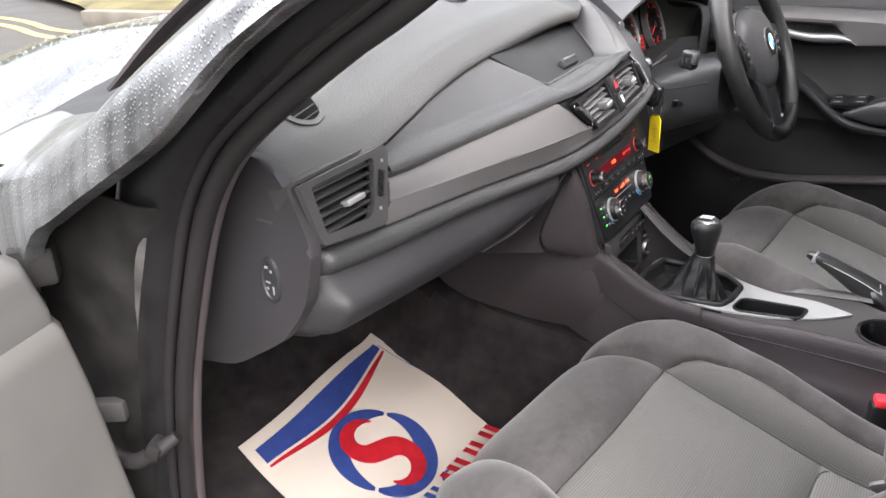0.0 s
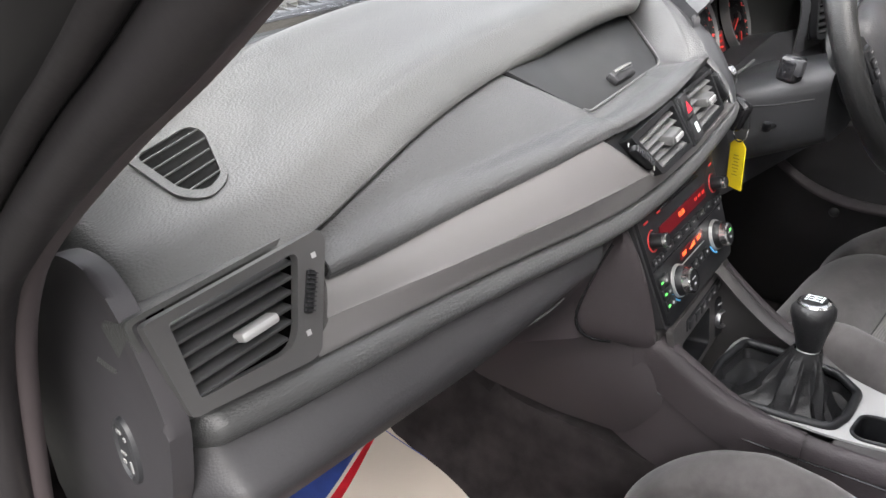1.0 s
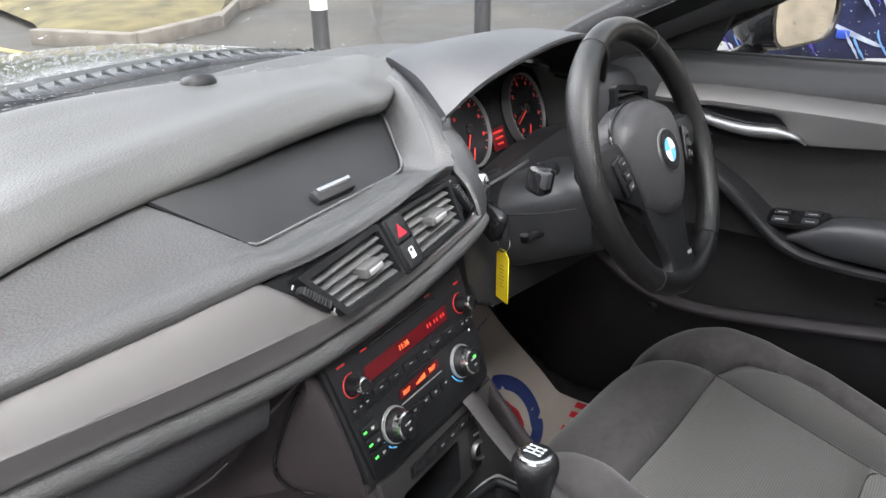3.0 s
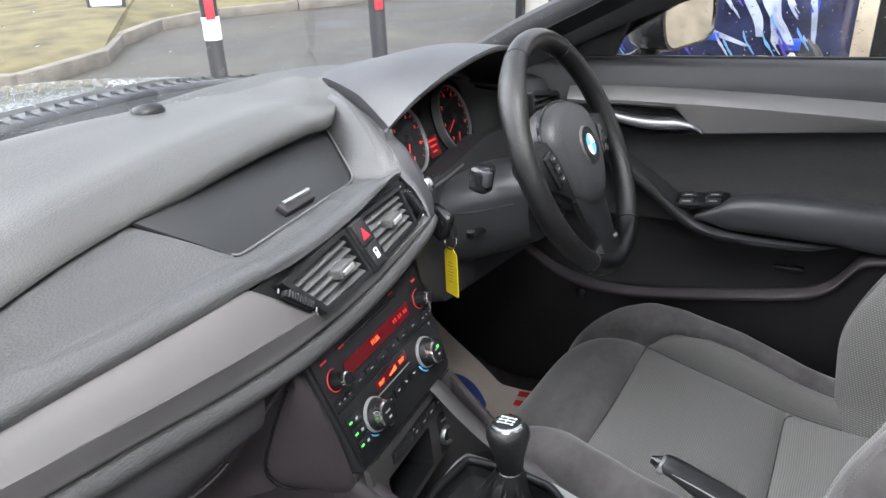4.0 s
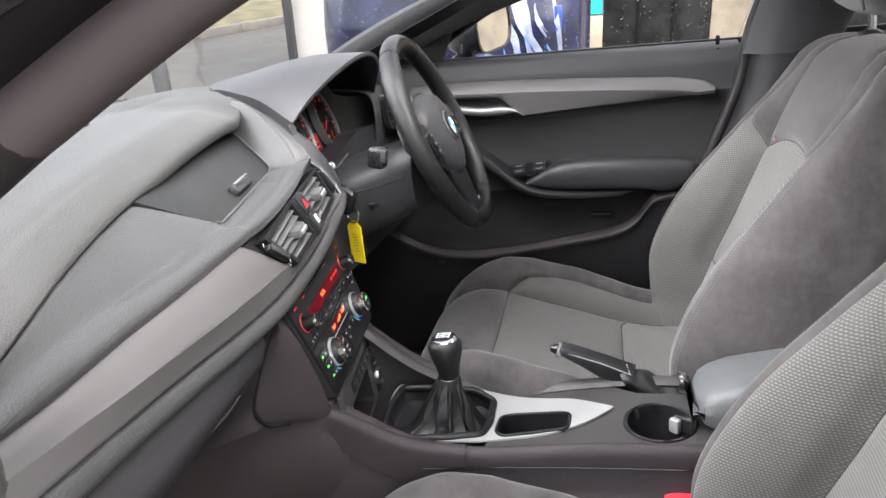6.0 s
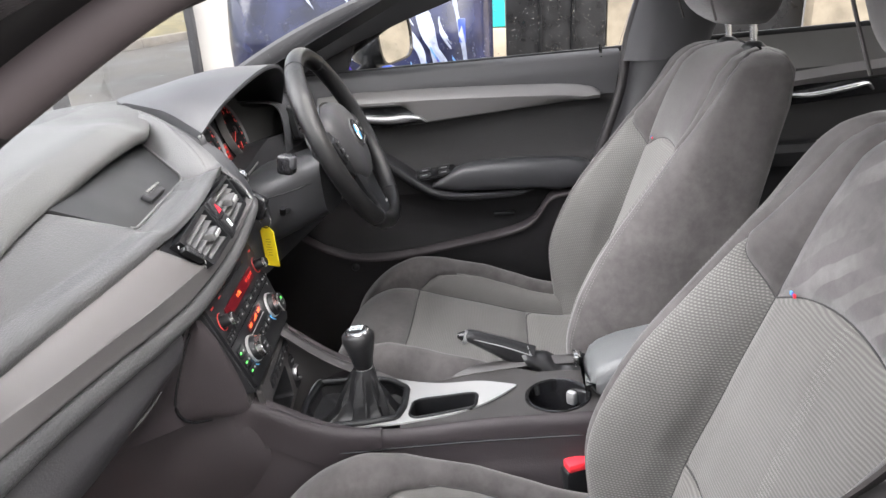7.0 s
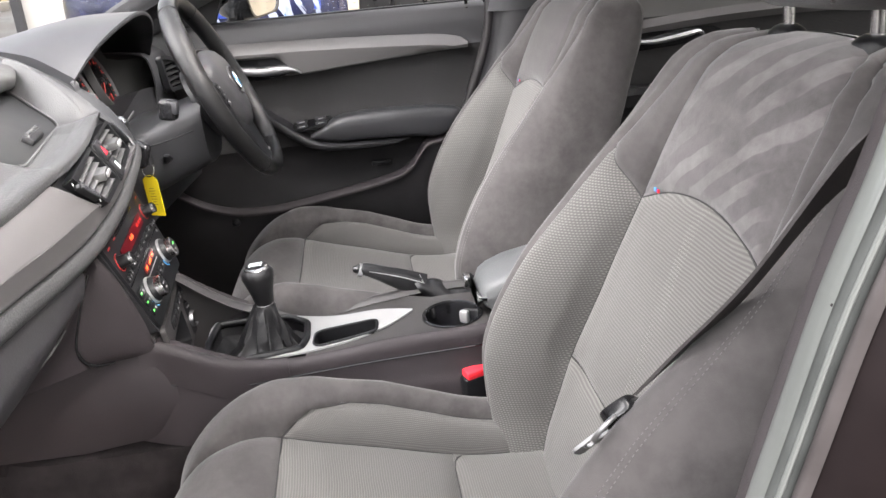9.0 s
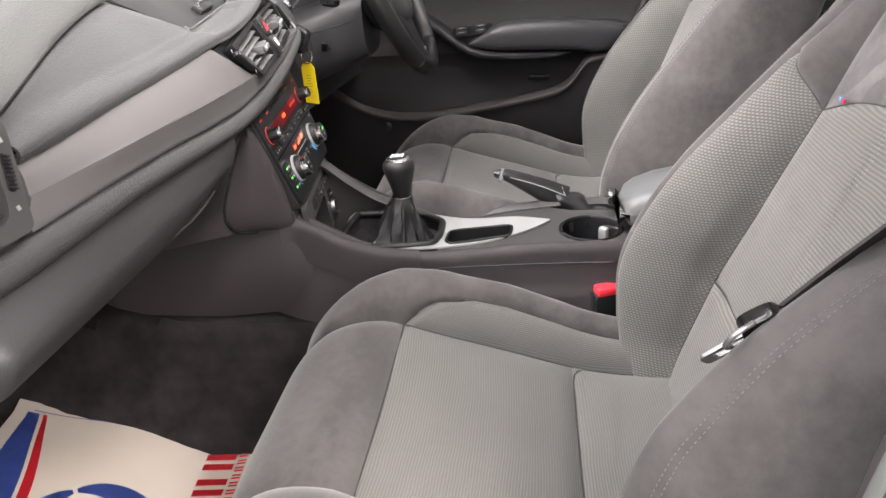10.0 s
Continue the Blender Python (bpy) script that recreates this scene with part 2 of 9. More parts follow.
# ---- materials ----
def material(name, color, rough=0.5, metal=0.0, spec=0.5, bump=0.0, bump_scale=200.0, vary=0.0, vary_scale=8.0, detail=6.0, rough_vary=0.0, coat=0.0, emit=0.0, sheen=0.0):
    mat = bpy.data.materials.new(name)
    mat.use_nodes = True
    nt = mat.node_tree
    n, l = nt.nodes, nt.links
    b = n["Principled BSDF"]
    b.inputs["Base Color"].default_value = (*color, 1)
    b.inputs["Roughness"].default_value = rough
    b.inputs["Metallic"].default_value = metal
    b.inputs["Specular IOR Level"].default_value = spec
    b.inputs["Coat Weight"].default_value = coat
    b.inputs["Coat Roughness"].default_value = 0.08
    if sheen:
        b.inputs["Sheen Weight"].default_value = sheen
        b.inputs["Sheen Roughness"].default_value = 0.45
    if emit:
        b.inputs["Emission Color"].default_value = (*color, 1)
        b.inputs["Emission Strength"].default_value = emit
    co = n.new("ShaderNodeTexCoord")
    if vary or rough_vary:
        tex = n.new("ShaderNodeTexNoise")
        tex.inputs["Scale"].default_value, tex.inputs["Detail"].default_value = vary_scale, detail
        l.new(co.outputs["Object"], tex.inputs["Vector"])
        if vary:
            ramp = n.new("ShaderNodeMapRange")
            ramp.inputs["From Min"].default_value, ramp.inputs["From Max"].default_value = 0.3, 0.7
            ramp.inputs["To Min"].default_value, ramp.inputs["To Max"].default_value = 1 - vary, 1 + vary
            l.new(tex.outputs["Fac"], ramp.inputs["Value"])
            mul = n.new("ShaderNodeVectorMath")
            mul.operation = "SCALE"
            mul.inputs[0].default_value = color
            l.new(ramp.outputs[0], mul.inputs["Scale"])
            l.new(mul.outputs[0], b.inputs["Base Color"])
        if rough_vary:
            rr = n.new("ShaderNodeMapRange")
            rr.inputs["From Min"].default_value, rr.inputs["From Max"].default_value = 0.3, 0.7
            rr.inputs["To Min"].default_value, rr.inputs["To Max"].default_value = max(0, rough - rough_vary), min(1, rough + rough_vary)
            l.new(tex.outputs["Fac"], rr.inputs["Value"])
            l.new(rr.outputs[0], b.inputs["Roughness"])
    if bump:
        t2 = n.new("ShaderNodeTexNoise")
        t2.inputs["Scale"].default_value, t2.inputs["Detail"].default_value = bump_scale, 3
        l.new(co.outputs["Object"], t2.inputs["Vector"])
        bp = n.new("ShaderNodeBump")
        bp.inputs["Strength"].default_value, bp.inputs["Distance"].default_value = bump, 0.001
        l.new(t2.outputs["Fac"], bp.inputs["Height"])
        l.new(bp.outputs[0], b.inputs["Normal"])
    return mat


def leather_grain(mat, scale=420.0, strength=0.35, distance=0.0006, stretch=1.0):
    """Pebbled cells, as on grained plastic and leather; stretch draws them out across the car."""
    nt = mat.node_tree
    n, l = nt.nodes, nt.links
    co = n.new("ShaderNodeTexCoord")
    mp = n.new("ShaderNodeMapping")
    mp.inputs["Scale"].default_value = (1 / stretch, 1, 1)
    l.new(co.outputs["Object"], mp.inputs["Vector"])
    no = n.new("ShaderNodeTexNoise")
    no.inputs["Scale"].default_value = 160
    wob = n.new("ShaderNodeVectorMath")
    wob.operation = "MULTIPLY_ADD"
    wob.inputs[1].default_value = (0.0008, 0.0008, 0.0008)
    l.new(mp.outputs[0], no.inputs["Vector"])
    l.new(no.outputs["Color"], wob.inputs[0])
    l.new(mp.outputs[0], wob.inputs[2])
    vo = n.new("ShaderNodeTexVoronoi")
    vo.feature = "F1"
    vo.inputs["Scale"].default_value = scale
    l.new(wob.outputs[0], vo.inputs["Vector"])
    mr = n.new("ShaderNodeMapRange")
    mr.inputs["From Max"].default_value = 0.7
    mr.inputs["To Min"].default_value, mr.inputs["To Max"].default_value = 1, 0
    l.new(vo.outputs["Distance"], mr.inputs["Value"])
    bp = n.new("ShaderNodeBump")
    bp.inputs["Strength"].default_value, bp.inputs["Distance"].default_value = strength, distance
    l.new(mr.outputs[0], bp.inputs["Height"])
    l.new(bp.outputs[0], n["Principled BSDF"].inputs["Normal"])
    return mat
def knit(name, dark, light, ribs=240.0, dots=420.0, dotted=0.3, across=True):
    """A ribbed knit of pale stitches on dark ground, laid out in the cloth's own metres; dotted cloth shows single stitches, ribbed cloth lines."""
    mat = material(name, dark, 0.88, spec=0.2, sheen=0.12)
    nt = mat.node_tree
    n, l = nt.nodes, nt.links
    uv = n.new("ShaderNodeUVMap")
    uv.uv_map = "cloth"
    co = n.new("ShaderNodeTexCoord")
    wob = n.new("ShaderNodeTexNoise")
    wob.inputs["Scale"].default_value = 14
    l.new(co.outputs["Object"], wob.inputs["Vector"])
    lay = n.new("ShaderNodeVectorMath")
    lay.operation = "MULTIPLY_ADD"
    lay.inputs[1].default_value = (0.006, 0.006, 0)
    l.new(wob.outputs["Color"], lay.inputs[0])
    l.new(uv.outputs[0], lay.inputs[2])
    sep = n.new("ShaderNodeSeparateXYZ")
    l.new(lay.outputs[0], sep.inputs[0])
    su, sv = (sep.outputs[0], sep.outputs[1]) if across else (sep.outputs[1], sep.outputs[0])

    def math_node(op, a, b=None, c=None):
        m = n.new("ShaderNodeMath")
        m.operation = op
        for i, x in enumerate((a, b, c)):
            if x is None:
                continue
            if isinstance(x, (int, float)):
                m.inputs[i].default_value = x
            else:
                l.new(x, m.inputs[i])
        return m.outputs[0]

    row = math_node("MULTIPLY", sv, ribs * 2 * math.pi)
    half = math_node("FLOOR", math_node("ADD", math_node("MULTIPLY", sv, ribs), 0.25))
    shift = math_node("MULTIPLY", math_node("MODULO", half, 2.0), math.pi)
    colm = math_node("ADD", math_node("MULTIPLY", su, dots * 2 * math.pi), shift)
    rib = math_node("MULTIPLY_ADD", math_node("SINE", row), 0.5, 0.5)
    dot = math_node("MULTIPLY_ADD", math_node("SINE", colm), 0.5 * dotted, 1 - 0.5 * dotted)
    stitch = math_node("MULTIPLY", rib, dot)
    big = n.new("ShaderNodeTexNoise")
    big.inputs["Scale"].default_value, big.inputs["Detail"].default_value = 9, 5
    l.new(co.outputs["Object"], big.inputs["Vector"])
    fac = math_node("MULTIPLY", stitch, math_node("ADD", big.outputs["Fac"], 0.5))
    mix = n.new("ShaderNodeMix")
    mix.data_type = "RGBA"
    mix.inputs["A"].default_value, mix.inputs["B"].default_value = (*dark, 1), (*light, 1)
    l.new(fac, mix.inputs["Factor"])
    l.new(mix.outputs["Result"], n["Principled BSDF"].inputs["Base Color"])
    bp = n.new("ShaderNodeBump")
    bp.inputs["Strength"].default_value, bp.inputs["Distance"].default_value = 0.5, 0.0008
    l.new(stitch, bp.inputs["Height"])
    l.new(bp.outputs[0], n["Principled BSDF"].inputs["Normal"])
    return mat
def suede(name, color, streak=True):
    """Brushed suede: the nap lies lighter and darker in streaks and patches."""
    mat = material(name, color, 0.9, spec=0.2, sheen=0.25, bump=0.25, bump_scale=900)
    nt = mat.node_tree
    n, l = nt.nodes, nt.links
    co = n.new("ShaderNodeTexCoord")
    mp = n.new("ShaderNodeMapping")
    mp.inputs["Rotation"].default_value = (0.5, 0.3, 0.8)
    mp.inputs["Scale"].default_value = (7, 16, 11)
    l.new(co.outputs["Object"], mp.inputs["Vector"])
    t1 = n.new("ShaderNodeTexNoise")
    t1.inputs["Scale"].default_value, t1.inputs["Detail"].default_value = 1.0, 4
    t1.inputs["Distortion"].default_value = 0.6
    l.new(mp.outputs[0], t1.inputs["Vector"])
    t2 = n.new("ShaderNodeTexNoise")
    t2.inputs["Scale"].default_value, t2.inputs["Detail"].default_value = 70, 8
    t2.inputs["Roughness"].default_value = 0.65
    l.new(co.outputs["Object"], t2.inputs["Vector"])
    add = n.new("ShaderNodeMath")
    add.operation = "MULTIPLY_ADD"
    add.inputs[1].default_value = 0.8
    l.new(t2.outputs["Fac"], add.inputs[0])
    l.new(t1.outputs["Fac"], add.inputs[2])
    mr = n.new("ShaderNodeMapRange")
    mr.inputs["From Min"].default_value, mr.inputs["From Max"].default_value = 0.70, 1.10
    mr.inputs["To Min"].default_value, mr.inputs["To Max"].default_value = 0.76, 1.17
    l.new(add.outputs[0], mr.inputs["Value"])
    sc = n.new("ShaderNodeVectorMath")
    sc.operation = "SCALE"
    sc.inputs[0].default_value = color
    l.new(mr.outputs[0], sc.inputs["Scale"])
    l.new(sc.outputs[0], n["Principled BSDF"].inputs["Base Color"])
    return mat


def brushed(name, color):
    """Suede stroked by fingers: slanting pale bands with ragged ends."""
    mat = suede(name, color)
    n, l = mat.node_tree.nodes, mat.node_tree.links
    b = n["Principled BSDF"]
    was = b.inputs["Base Color"].links[0].from_socket
    co = n.new("ShaderNodeTexCoord")
    mp = n.new("ShaderNodeMapping")
    mp.inputs["Rotation"].default_value = (0, radians(-38), 0)
    l.new(co.outputs["Object"], mp.inputs["Vector"])
    wv = n.new("ShaderNodeTexWave")
    wv.bands_direction = "Z"
    wv.inputs["Scale"].default_value = 8.5
    wv.inputs["Distortion"].default_value, wv.inputs["Detail"].default_value = 3.2, 2.5
    wv.inputs["Detail Scale"].default_value = 1.1
    l.new(mp.outputs[0], wv.inputs["Vector"])
    ns = n.new("ShaderNodeTexNoise")
    ns.inputs["Scale"].default_value, ns.inputs["Detail"].default_value = 11, 3
    l.new(co.outputs["Object"], ns.inputs["Vector"])
    mk = n.new("ShaderNodeMapRange")
    mk.inputs["From Min"].default_value, mk.inputs["From Max"].default_value = 0.43, 0.57
    l.new(ns.outputs["Fac"], mk.inputs["Value"])
    mr = n.new("ShaderNodeMapRange")
    mr.inputs["From Min"].default_value, mr.inputs["From Max"].default_value = 0.50, 0.62
    l.new(wv.outputs["Fac"], mr.inputs["Value"])
    mul = n.new("ShaderNodeMath")
    mul.operation = "MULTIPLY"
    l.new(mr.outputs[0], mul.inputs[0])
    l.new(mk.outputs[0], mul.inputs[1])
    gain = n.new("ShaderNodeMapRange")
    gain.inputs["To Min"].default_value, gain.inputs["To Max"].default_value = 0.90, 1.38
    l.new(mul.outputs[0], gain.inputs["Value"])
    sc = n.new("ShaderNodeVectorMath")
    sc.operation = "SCALE"
    l.new(was, sc.inputs[0])
    l.new(gain.outputs[0], sc.inputs["Scale"])
    l.new(sc.outputs[0], b.inputs["Base Color"])
    return mat


def wet(mat, scale=260.0, strength=0.6, distance=0.002):
    """Rain beads standing on a glossy surface."""
    nt = mat.node_tree
    n, l = nt.nodes, nt.links
    co = n.new("ShaderNodeTexCoord")
    vo = n.new("ShaderNodeTexVoronoi")
    vo.inputs["Scale"].default_value = scale
    vo.inputs["Randomness"].default_value = 1.0
    l.new(co.outputs["Object"], vo.inputs["Vector"])
    mr = n.new("ShaderNodeMapRange")
    mr.interpolation_type = "SMOOTHSTEP"
    mr.inputs["From Min"].default_value, mr.inputs["From Max"].default_value = 0.12, 0.42
    mr.inputs["To Min"].default_value, mr.inputs["To Max"].default_value = 1, 0
    l.new(vo.outputs["Distance"], mr.inputs["Value"])
    bp = n.new("ShaderNodeBump")
    bp.inputs["Strength"].default_value, bp.inputs["Distance"].default_value = strength, distance
    l.new(mr.outputs[0], bp.inputs["Height"])
    l.new(bp.outputs[0], n["Principled BSDF"].inputs["Normal"])
    return mat


def streaked(mat, color):
    """Run-off streaks down a wet panel."""
    n, l = mat.node_tree.nodes, mat.node_tree.links
    co = n.new("ShaderNodeTexCoord")
    mp = n.new("ShaderNodeMapping")
    mp.inputs["Scale"].default_value = (2, 38, 1.5)
    l.new(co.outputs["Object"], mp.inputs["Vector"])
    ns = n.new("ShaderNodeTexNoise")
    ns.inputs["Scale"].default_value, ns.inputs["Detail"].default_value = 1.0, 5
    l.new(mp.outputs[0], ns.inputs["Vector"])
    mr = n.new("ShaderNodeMapRange")
    mr.inputs["From Min"].default_value, mr.inputs["From Max"].default_value = 0.35, 0.65
    mr.inputs["To Min"].default_value, mr.inputs["To Max"].default_value = 0.55, 1.7
    l.new(ns.outputs["Fac"], mr.inputs["Value"])
    sc = n.new("ShaderNodeVectorMath")
    sc.operation = "SCALE"
    sc.inputs[0].default_value = color
    l.new(mr.outputs[0], sc.inputs["Scale"])
    l.new(sc.outputs[0], n["Principled BSDF"].inputs["Base Color"])
    return mat


def glass(name, rough=0.0, drops=0.0):
    mat = material(name, (1, 1, 1), rough)
    b = mat.node_tree.nodes["Principled BSDF"]
    b.inputs["Transmission Weight"].default_value = 1.0
    b.inputs["IOR"].default_value = 1.06
    if drops:
        wet(mat, drops, 0.35, 0.001)
    return mat


M_DASH = leather_grain(material("dash_soft_plastic", (0.043, 0.0435, 0.0425), 0.46, spec=0.5, vary=0.1, vary_scale=5), 620, 0.42, 0.0006, 1.8)
# dash plastic darkened, as the shade under the dash is put into its colour
M_GLOVE = leather_grain(material("shaded_glovebox_plastic", (0.029, 0.0283, 0.0305), 0.52, spec=0.35, vary=0.1, vary_scale=6), 560, 0.25, 0.0005, 2.0)
M_PAD = leather_grain(material("padded_dash_skin", (0.041, 0.0415, 0.0425), 0.42, spec=0.5, vary=0.06), 640, 0.50, 0.0006, 2.4)
M_TRIM = material("grey_metal_paint", (0.110, 0.1055, 0.1062), 0.52, metal=0.35, bump=0.05, bump_scale=1500, rough_vary=0.04)
M_BLACK = leather_grain(material("dark_hard_plastic", (0.013, 0.013, 0.0145), 0.5, spec=0.4, vary=0.1), 700, 0.2, 0.0005, 1.4)
# near black that stands for the shade inside the air ducts
M_SHADOW = material("duct_shade_black", (0.004, 0.004, 0.004), 0.9, spec=0.05, vary=0.2)
M_ENDCAP = material("smooth_dark_cap", (0.034, 0.032, 0.035), 0.5, spec=0.4, rough_vary=0.06, bump=0.05, bump_scale=600)
M_TRIMDARK = material("grey_vent_frame", (0.044, 0.0432, 0.0436), 0.5, spec=0.4, bump=0.05, bump_scale=800, rough_vary=0.05)
M_DECK = leather_grain(material("dark_grey_console_plastic", (0.036, 0.034, 0.034), 0.5, spec=0.4, vary=0.1), 500, 0.2)
# the dash trim's paint again, its tone set for light falling on the door
M_DOORTRIM = material("light_adjusted_door_trim", (0.128, 0.124, 0.124), 0.48, metal=0.3, bump=0.04, bump_scale=1500, rough_vary=0.04)
M_LOWER = leather_grain(material("warm_dark_plastic", (0.025, 0.0208, 0.0228), 0.6, spec=0.3, vary=0.12, vary_scale=6), 500, 0.2)
M_SATIN = material("satin_black_panel", (0.0075, 0.0078, 0.0088), 0.42, spec=0.32, rough_vary=0.06, vary=0.1)
M_GLOSS = material("gloss_black", (0.01, 0.01, 0.011), 0.12, rough_vary=0.05, vary_scale=30)
M_LID = material("smooth_lid_plastic", (0.012, 0.0126, 0.0132), 0.42, spec=0.4, rough_vary=0.05, vary=0.06)
M_CHROME = material("satin_chrome", (0.72, 0.72, 0.72), 0.2, metal=1.0, rough_vary=0.06, vary_scale=40)
M_SILVER = material("silver_plastic", (0.5, 0.5, 0.5), 0.38, metal=0.7, rough_vary=0.05)
M_CONSOLE_SILVER = material("silver_console_trim", (0.42, 0.42, 0.42), 0.4, metal=0.5, bump=0.03, bump_scale=1200, rough_vary=0.05)
M_LEATHER = leather_grain(material("black_leather", (0.012, 0.012, 0.013), 0.4, spec=0.4, vary=0.2, vary_scale=15), 520, 0.35)
M_RIM = leather_grain(material("perforated_rim_leather", (0.006, 0.006, 0.0063), 0.30, spec=0.42), 900, 0.14, 0.0004)
M_RIMPERF = leather_grain(material("pierced_rim_leather", (0.006, 0.006, 0.0063), 0.34, spec=0.42), 620, 0.6, 0.0005)
M_AIRBAG = leather_grain(material("dark_airbag_skin", (0.028, 0.028, 0.030), 0.45, spec=0.4, vary=0.08), 300, 0.3)
M_REDRING = material("dim_red_ring", (0.40, 0.02, 0.02), 0.4)
M_DROP = glass("rain_drop", 0.0)
M_DROP.node_tree.nodes["Principled BSDF"].inputs["IOR"].default_value = 1.33
M_ARM = leather_grain(material("grey_armrest_leather", (0.075, 0.078, 0.08), 0.5, vary=0.08), 380, 0.3)
M_SHROUD = material("column_plastic", (0.026, 0.0265, 0.029), 0.45, bump=0.08, bump_scale=900, rough_vary=0.05)
M_STRIP = material("smooth_grey_strip", (0.018, 0.0187, 0.0205), 0.42, bump=0.05, bump_scale=900, rough_vary=0.05)
M_DUSTY = material("dusty_worn_strip", (0.06, 0.057, 0.055), 0.7, bump=0.4, bump_scale=70, vary=0.7, vary_scale=18)
M_RAIL = leather_grain(material("belt_rail_plastic", (0.055, 0.055, 0.058), 0.5, spec=0.4, vary=0.06), 500, 0.2)
M_COWL = material("wet_cowl_plastic", (0.010, 0.0112, 0.0112), 0.55, spec=0.3, rough_vary=0.1, vary=0.2)
M_LEVER = material("satin_lever_chrome", (0.30, 0.30, 0.305), 0.36, metal=0.9, rough_vary=0.05)
M_SLATDARK = material("dark_slat_plastic", (0.030, 0.030, 0.031), 0.38, spec=0.5, rough_vary=0.05)
M_SLAT = material("grey_slat_plastic", (0.075, 0.075, 0.076), 0.45, rough_vary=0.05)
# dark plastic taken darker still, the pocket's shadow put into its colour
M_DOORLOW = leather_grain(material("shaded_door_pocket_plastic", (0.0095, 0.0088, 0.0095), 0.6, spec=0.2, vary=0.15), 700, 0.2, 0.0005, 1.4)
# open door's card and top: paler greys carry the skylight falling on them
M_DOORCARD = material("skylit_door_card", (0.13, 0.125, 0.12), 0.8, bump=0.3, bump_scale=500, vary=0.08)
M_CARDTOP = material("skylit_door_top", (0.11, 0.107, 0.105), 0.7, bump=0.2, bump_scale=500, vary=0.08)
M_SEAM = material("dark_seam", (0.02, 0.019, 0.02), 0.8)
M_SUEDE = suede("grey_suede", (0.059, 0.055, 0.0546))
# finger-stroked suede, its base lifted to carry the passenger side's stronger light
M_BRUSHED = brushed("lit_finger_brushed_suede", (0.090, 0.0845, 0.085))
M_THREAD = material("grey_thread", (0.11, 0.106, 0.105), 0.8)
M_KNIT = knit("ribbed_seat_cloth", (0.084, 0.081, 0.078), (0.142, 0.138, 0.131), 245, 430, 0.35)
M_KNITDOT = knit("dotted_seat_cloth", (0.066, 0.0645, 0.062), (0.160, 0.156, 0.149), 275, 215, 0.8)
M_KNITLONG = knit("lengthwise_ribbed_cloth", (0.072, 0.070, 0.0675), (0.138, 0.134, 0.128), 380, 330, 0.7, across=False)
M_KNITFLAT = knit("fine_ribbed_cushion_cloth", (0.092, 0.089, 0.0855), (0.136, 0.132, 0.1255), 300, 380, 0.5)
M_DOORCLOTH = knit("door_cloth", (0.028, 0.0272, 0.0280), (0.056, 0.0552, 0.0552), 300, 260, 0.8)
M_CARPET = material("black_carpet", (0.020, 0.0172, 0.018), 0.95, spec=0.1, bump=0.9, bump_scale=420, vary=0.35, vary_scale=25)
M_PAPER = material("cream_paper", (0.42, 0.372, 0.33), 0.75, spec=0.2, bump=0.25, bump_scale=25, vary=0.05, vary_scale=3)
M_BLUE = material("blue_print", (0.04, 0.075, 0.30), 0.6, vary=0.1, vary_scale=60)
M_RED = material("red_print", (0.58, 0.014, 0.030), 0.6, vary=0.1, vary_scale=60)
M_WHITE = material("white_plastic", (0.70, 0.78, 0.78), 0.45)
M_PALEGREY = material("pale_grey_plastic", (0.13, 0.13, 0.135), 0.5, rough_vary=0.08, vary=0.1)
M_GREYPRINT = material("grey_marks", (0.26, 0.26, 0.26), 0.5)
M_REDLIT = material("red_lit_marks", (0.62, 0.035, 0.025), 0.4, emit=0.05)
M_REDSCREEN = material("dim_red_screen", (0.055, 0.002, 0.004), 0.3, emit=0.04)
M_ORANGELIT = material("orange_lit_digits", (1.0, 0.12, 0.03), 0.4, emit=0.3)
M_GREENLIT = material("green_lamp", (0.10, 0.8, 0.10), 0.4, emit=0.2)
M_BUCKLE = material("red_buckle_plastic", (0.85, 0.03, 0.045), 0.35, emit=0.0)
M_YELLOW = material("yellow_tag", (0.66, 0.50, 0.012), 0.5, vary=0.06, vary_scale=40)
M_TAGINK = material("faded_tag_ink", (0.20, 0.15, 0.02), 0.6)
M_PALEBLUE = material("pale_blue_enamel", (0.12, 0.42, 0.75), 0.2, coat=0.6)
M_RUBBER = material("door_rubber", (0.019, 0.017, 0.018), 0.5, spec=0.35, bump=0.1, bump_scale=300, rough_vary=0.12, vary_scale=12)
M_SEALTRIM = material("woven_seal_lip_and_haze", (0.075, 0.061, 0.064), 0.6, bump=0.05, bump_scale=1500, vary=0.1)
M_PAINT = wet(material("wet_dark_paint", (0.035, 0.036, 0.039), 0.16, metal=0.4, coat=1.0), 210, 0.5, 0.0016)
# dark body paint lifted to grey, the sky's sheen put into it; run-off streaks on top
M_WINGPAINT = streaked(wet(material("wet_sky_sheen_paint", (0.11, 0.113, 0.118), 0.28, metal=0.6, coat=0.6), 230, 0.45, 0.0014), (0.11, 0.113, 0.118))
# darker copy of the pillar trim, with shade put into its colour
M_PILLARSHADE = material("shaded_pillar_trim", (0.045, 0.045, 0.048), 0.8, bump=0.3, bump_scale=700, vary=0.08)
# shut-face paint kept near black, the doorway's shade put into its colour
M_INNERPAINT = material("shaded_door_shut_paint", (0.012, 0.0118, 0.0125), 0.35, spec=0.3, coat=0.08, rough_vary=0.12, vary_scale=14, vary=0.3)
M_DIRT = material("dusty_shut_plastic", (0.045, 0.043, 0.042), 0.65, bump=0.3, bump_scale=60, vary=0.5, vary_scale=14)
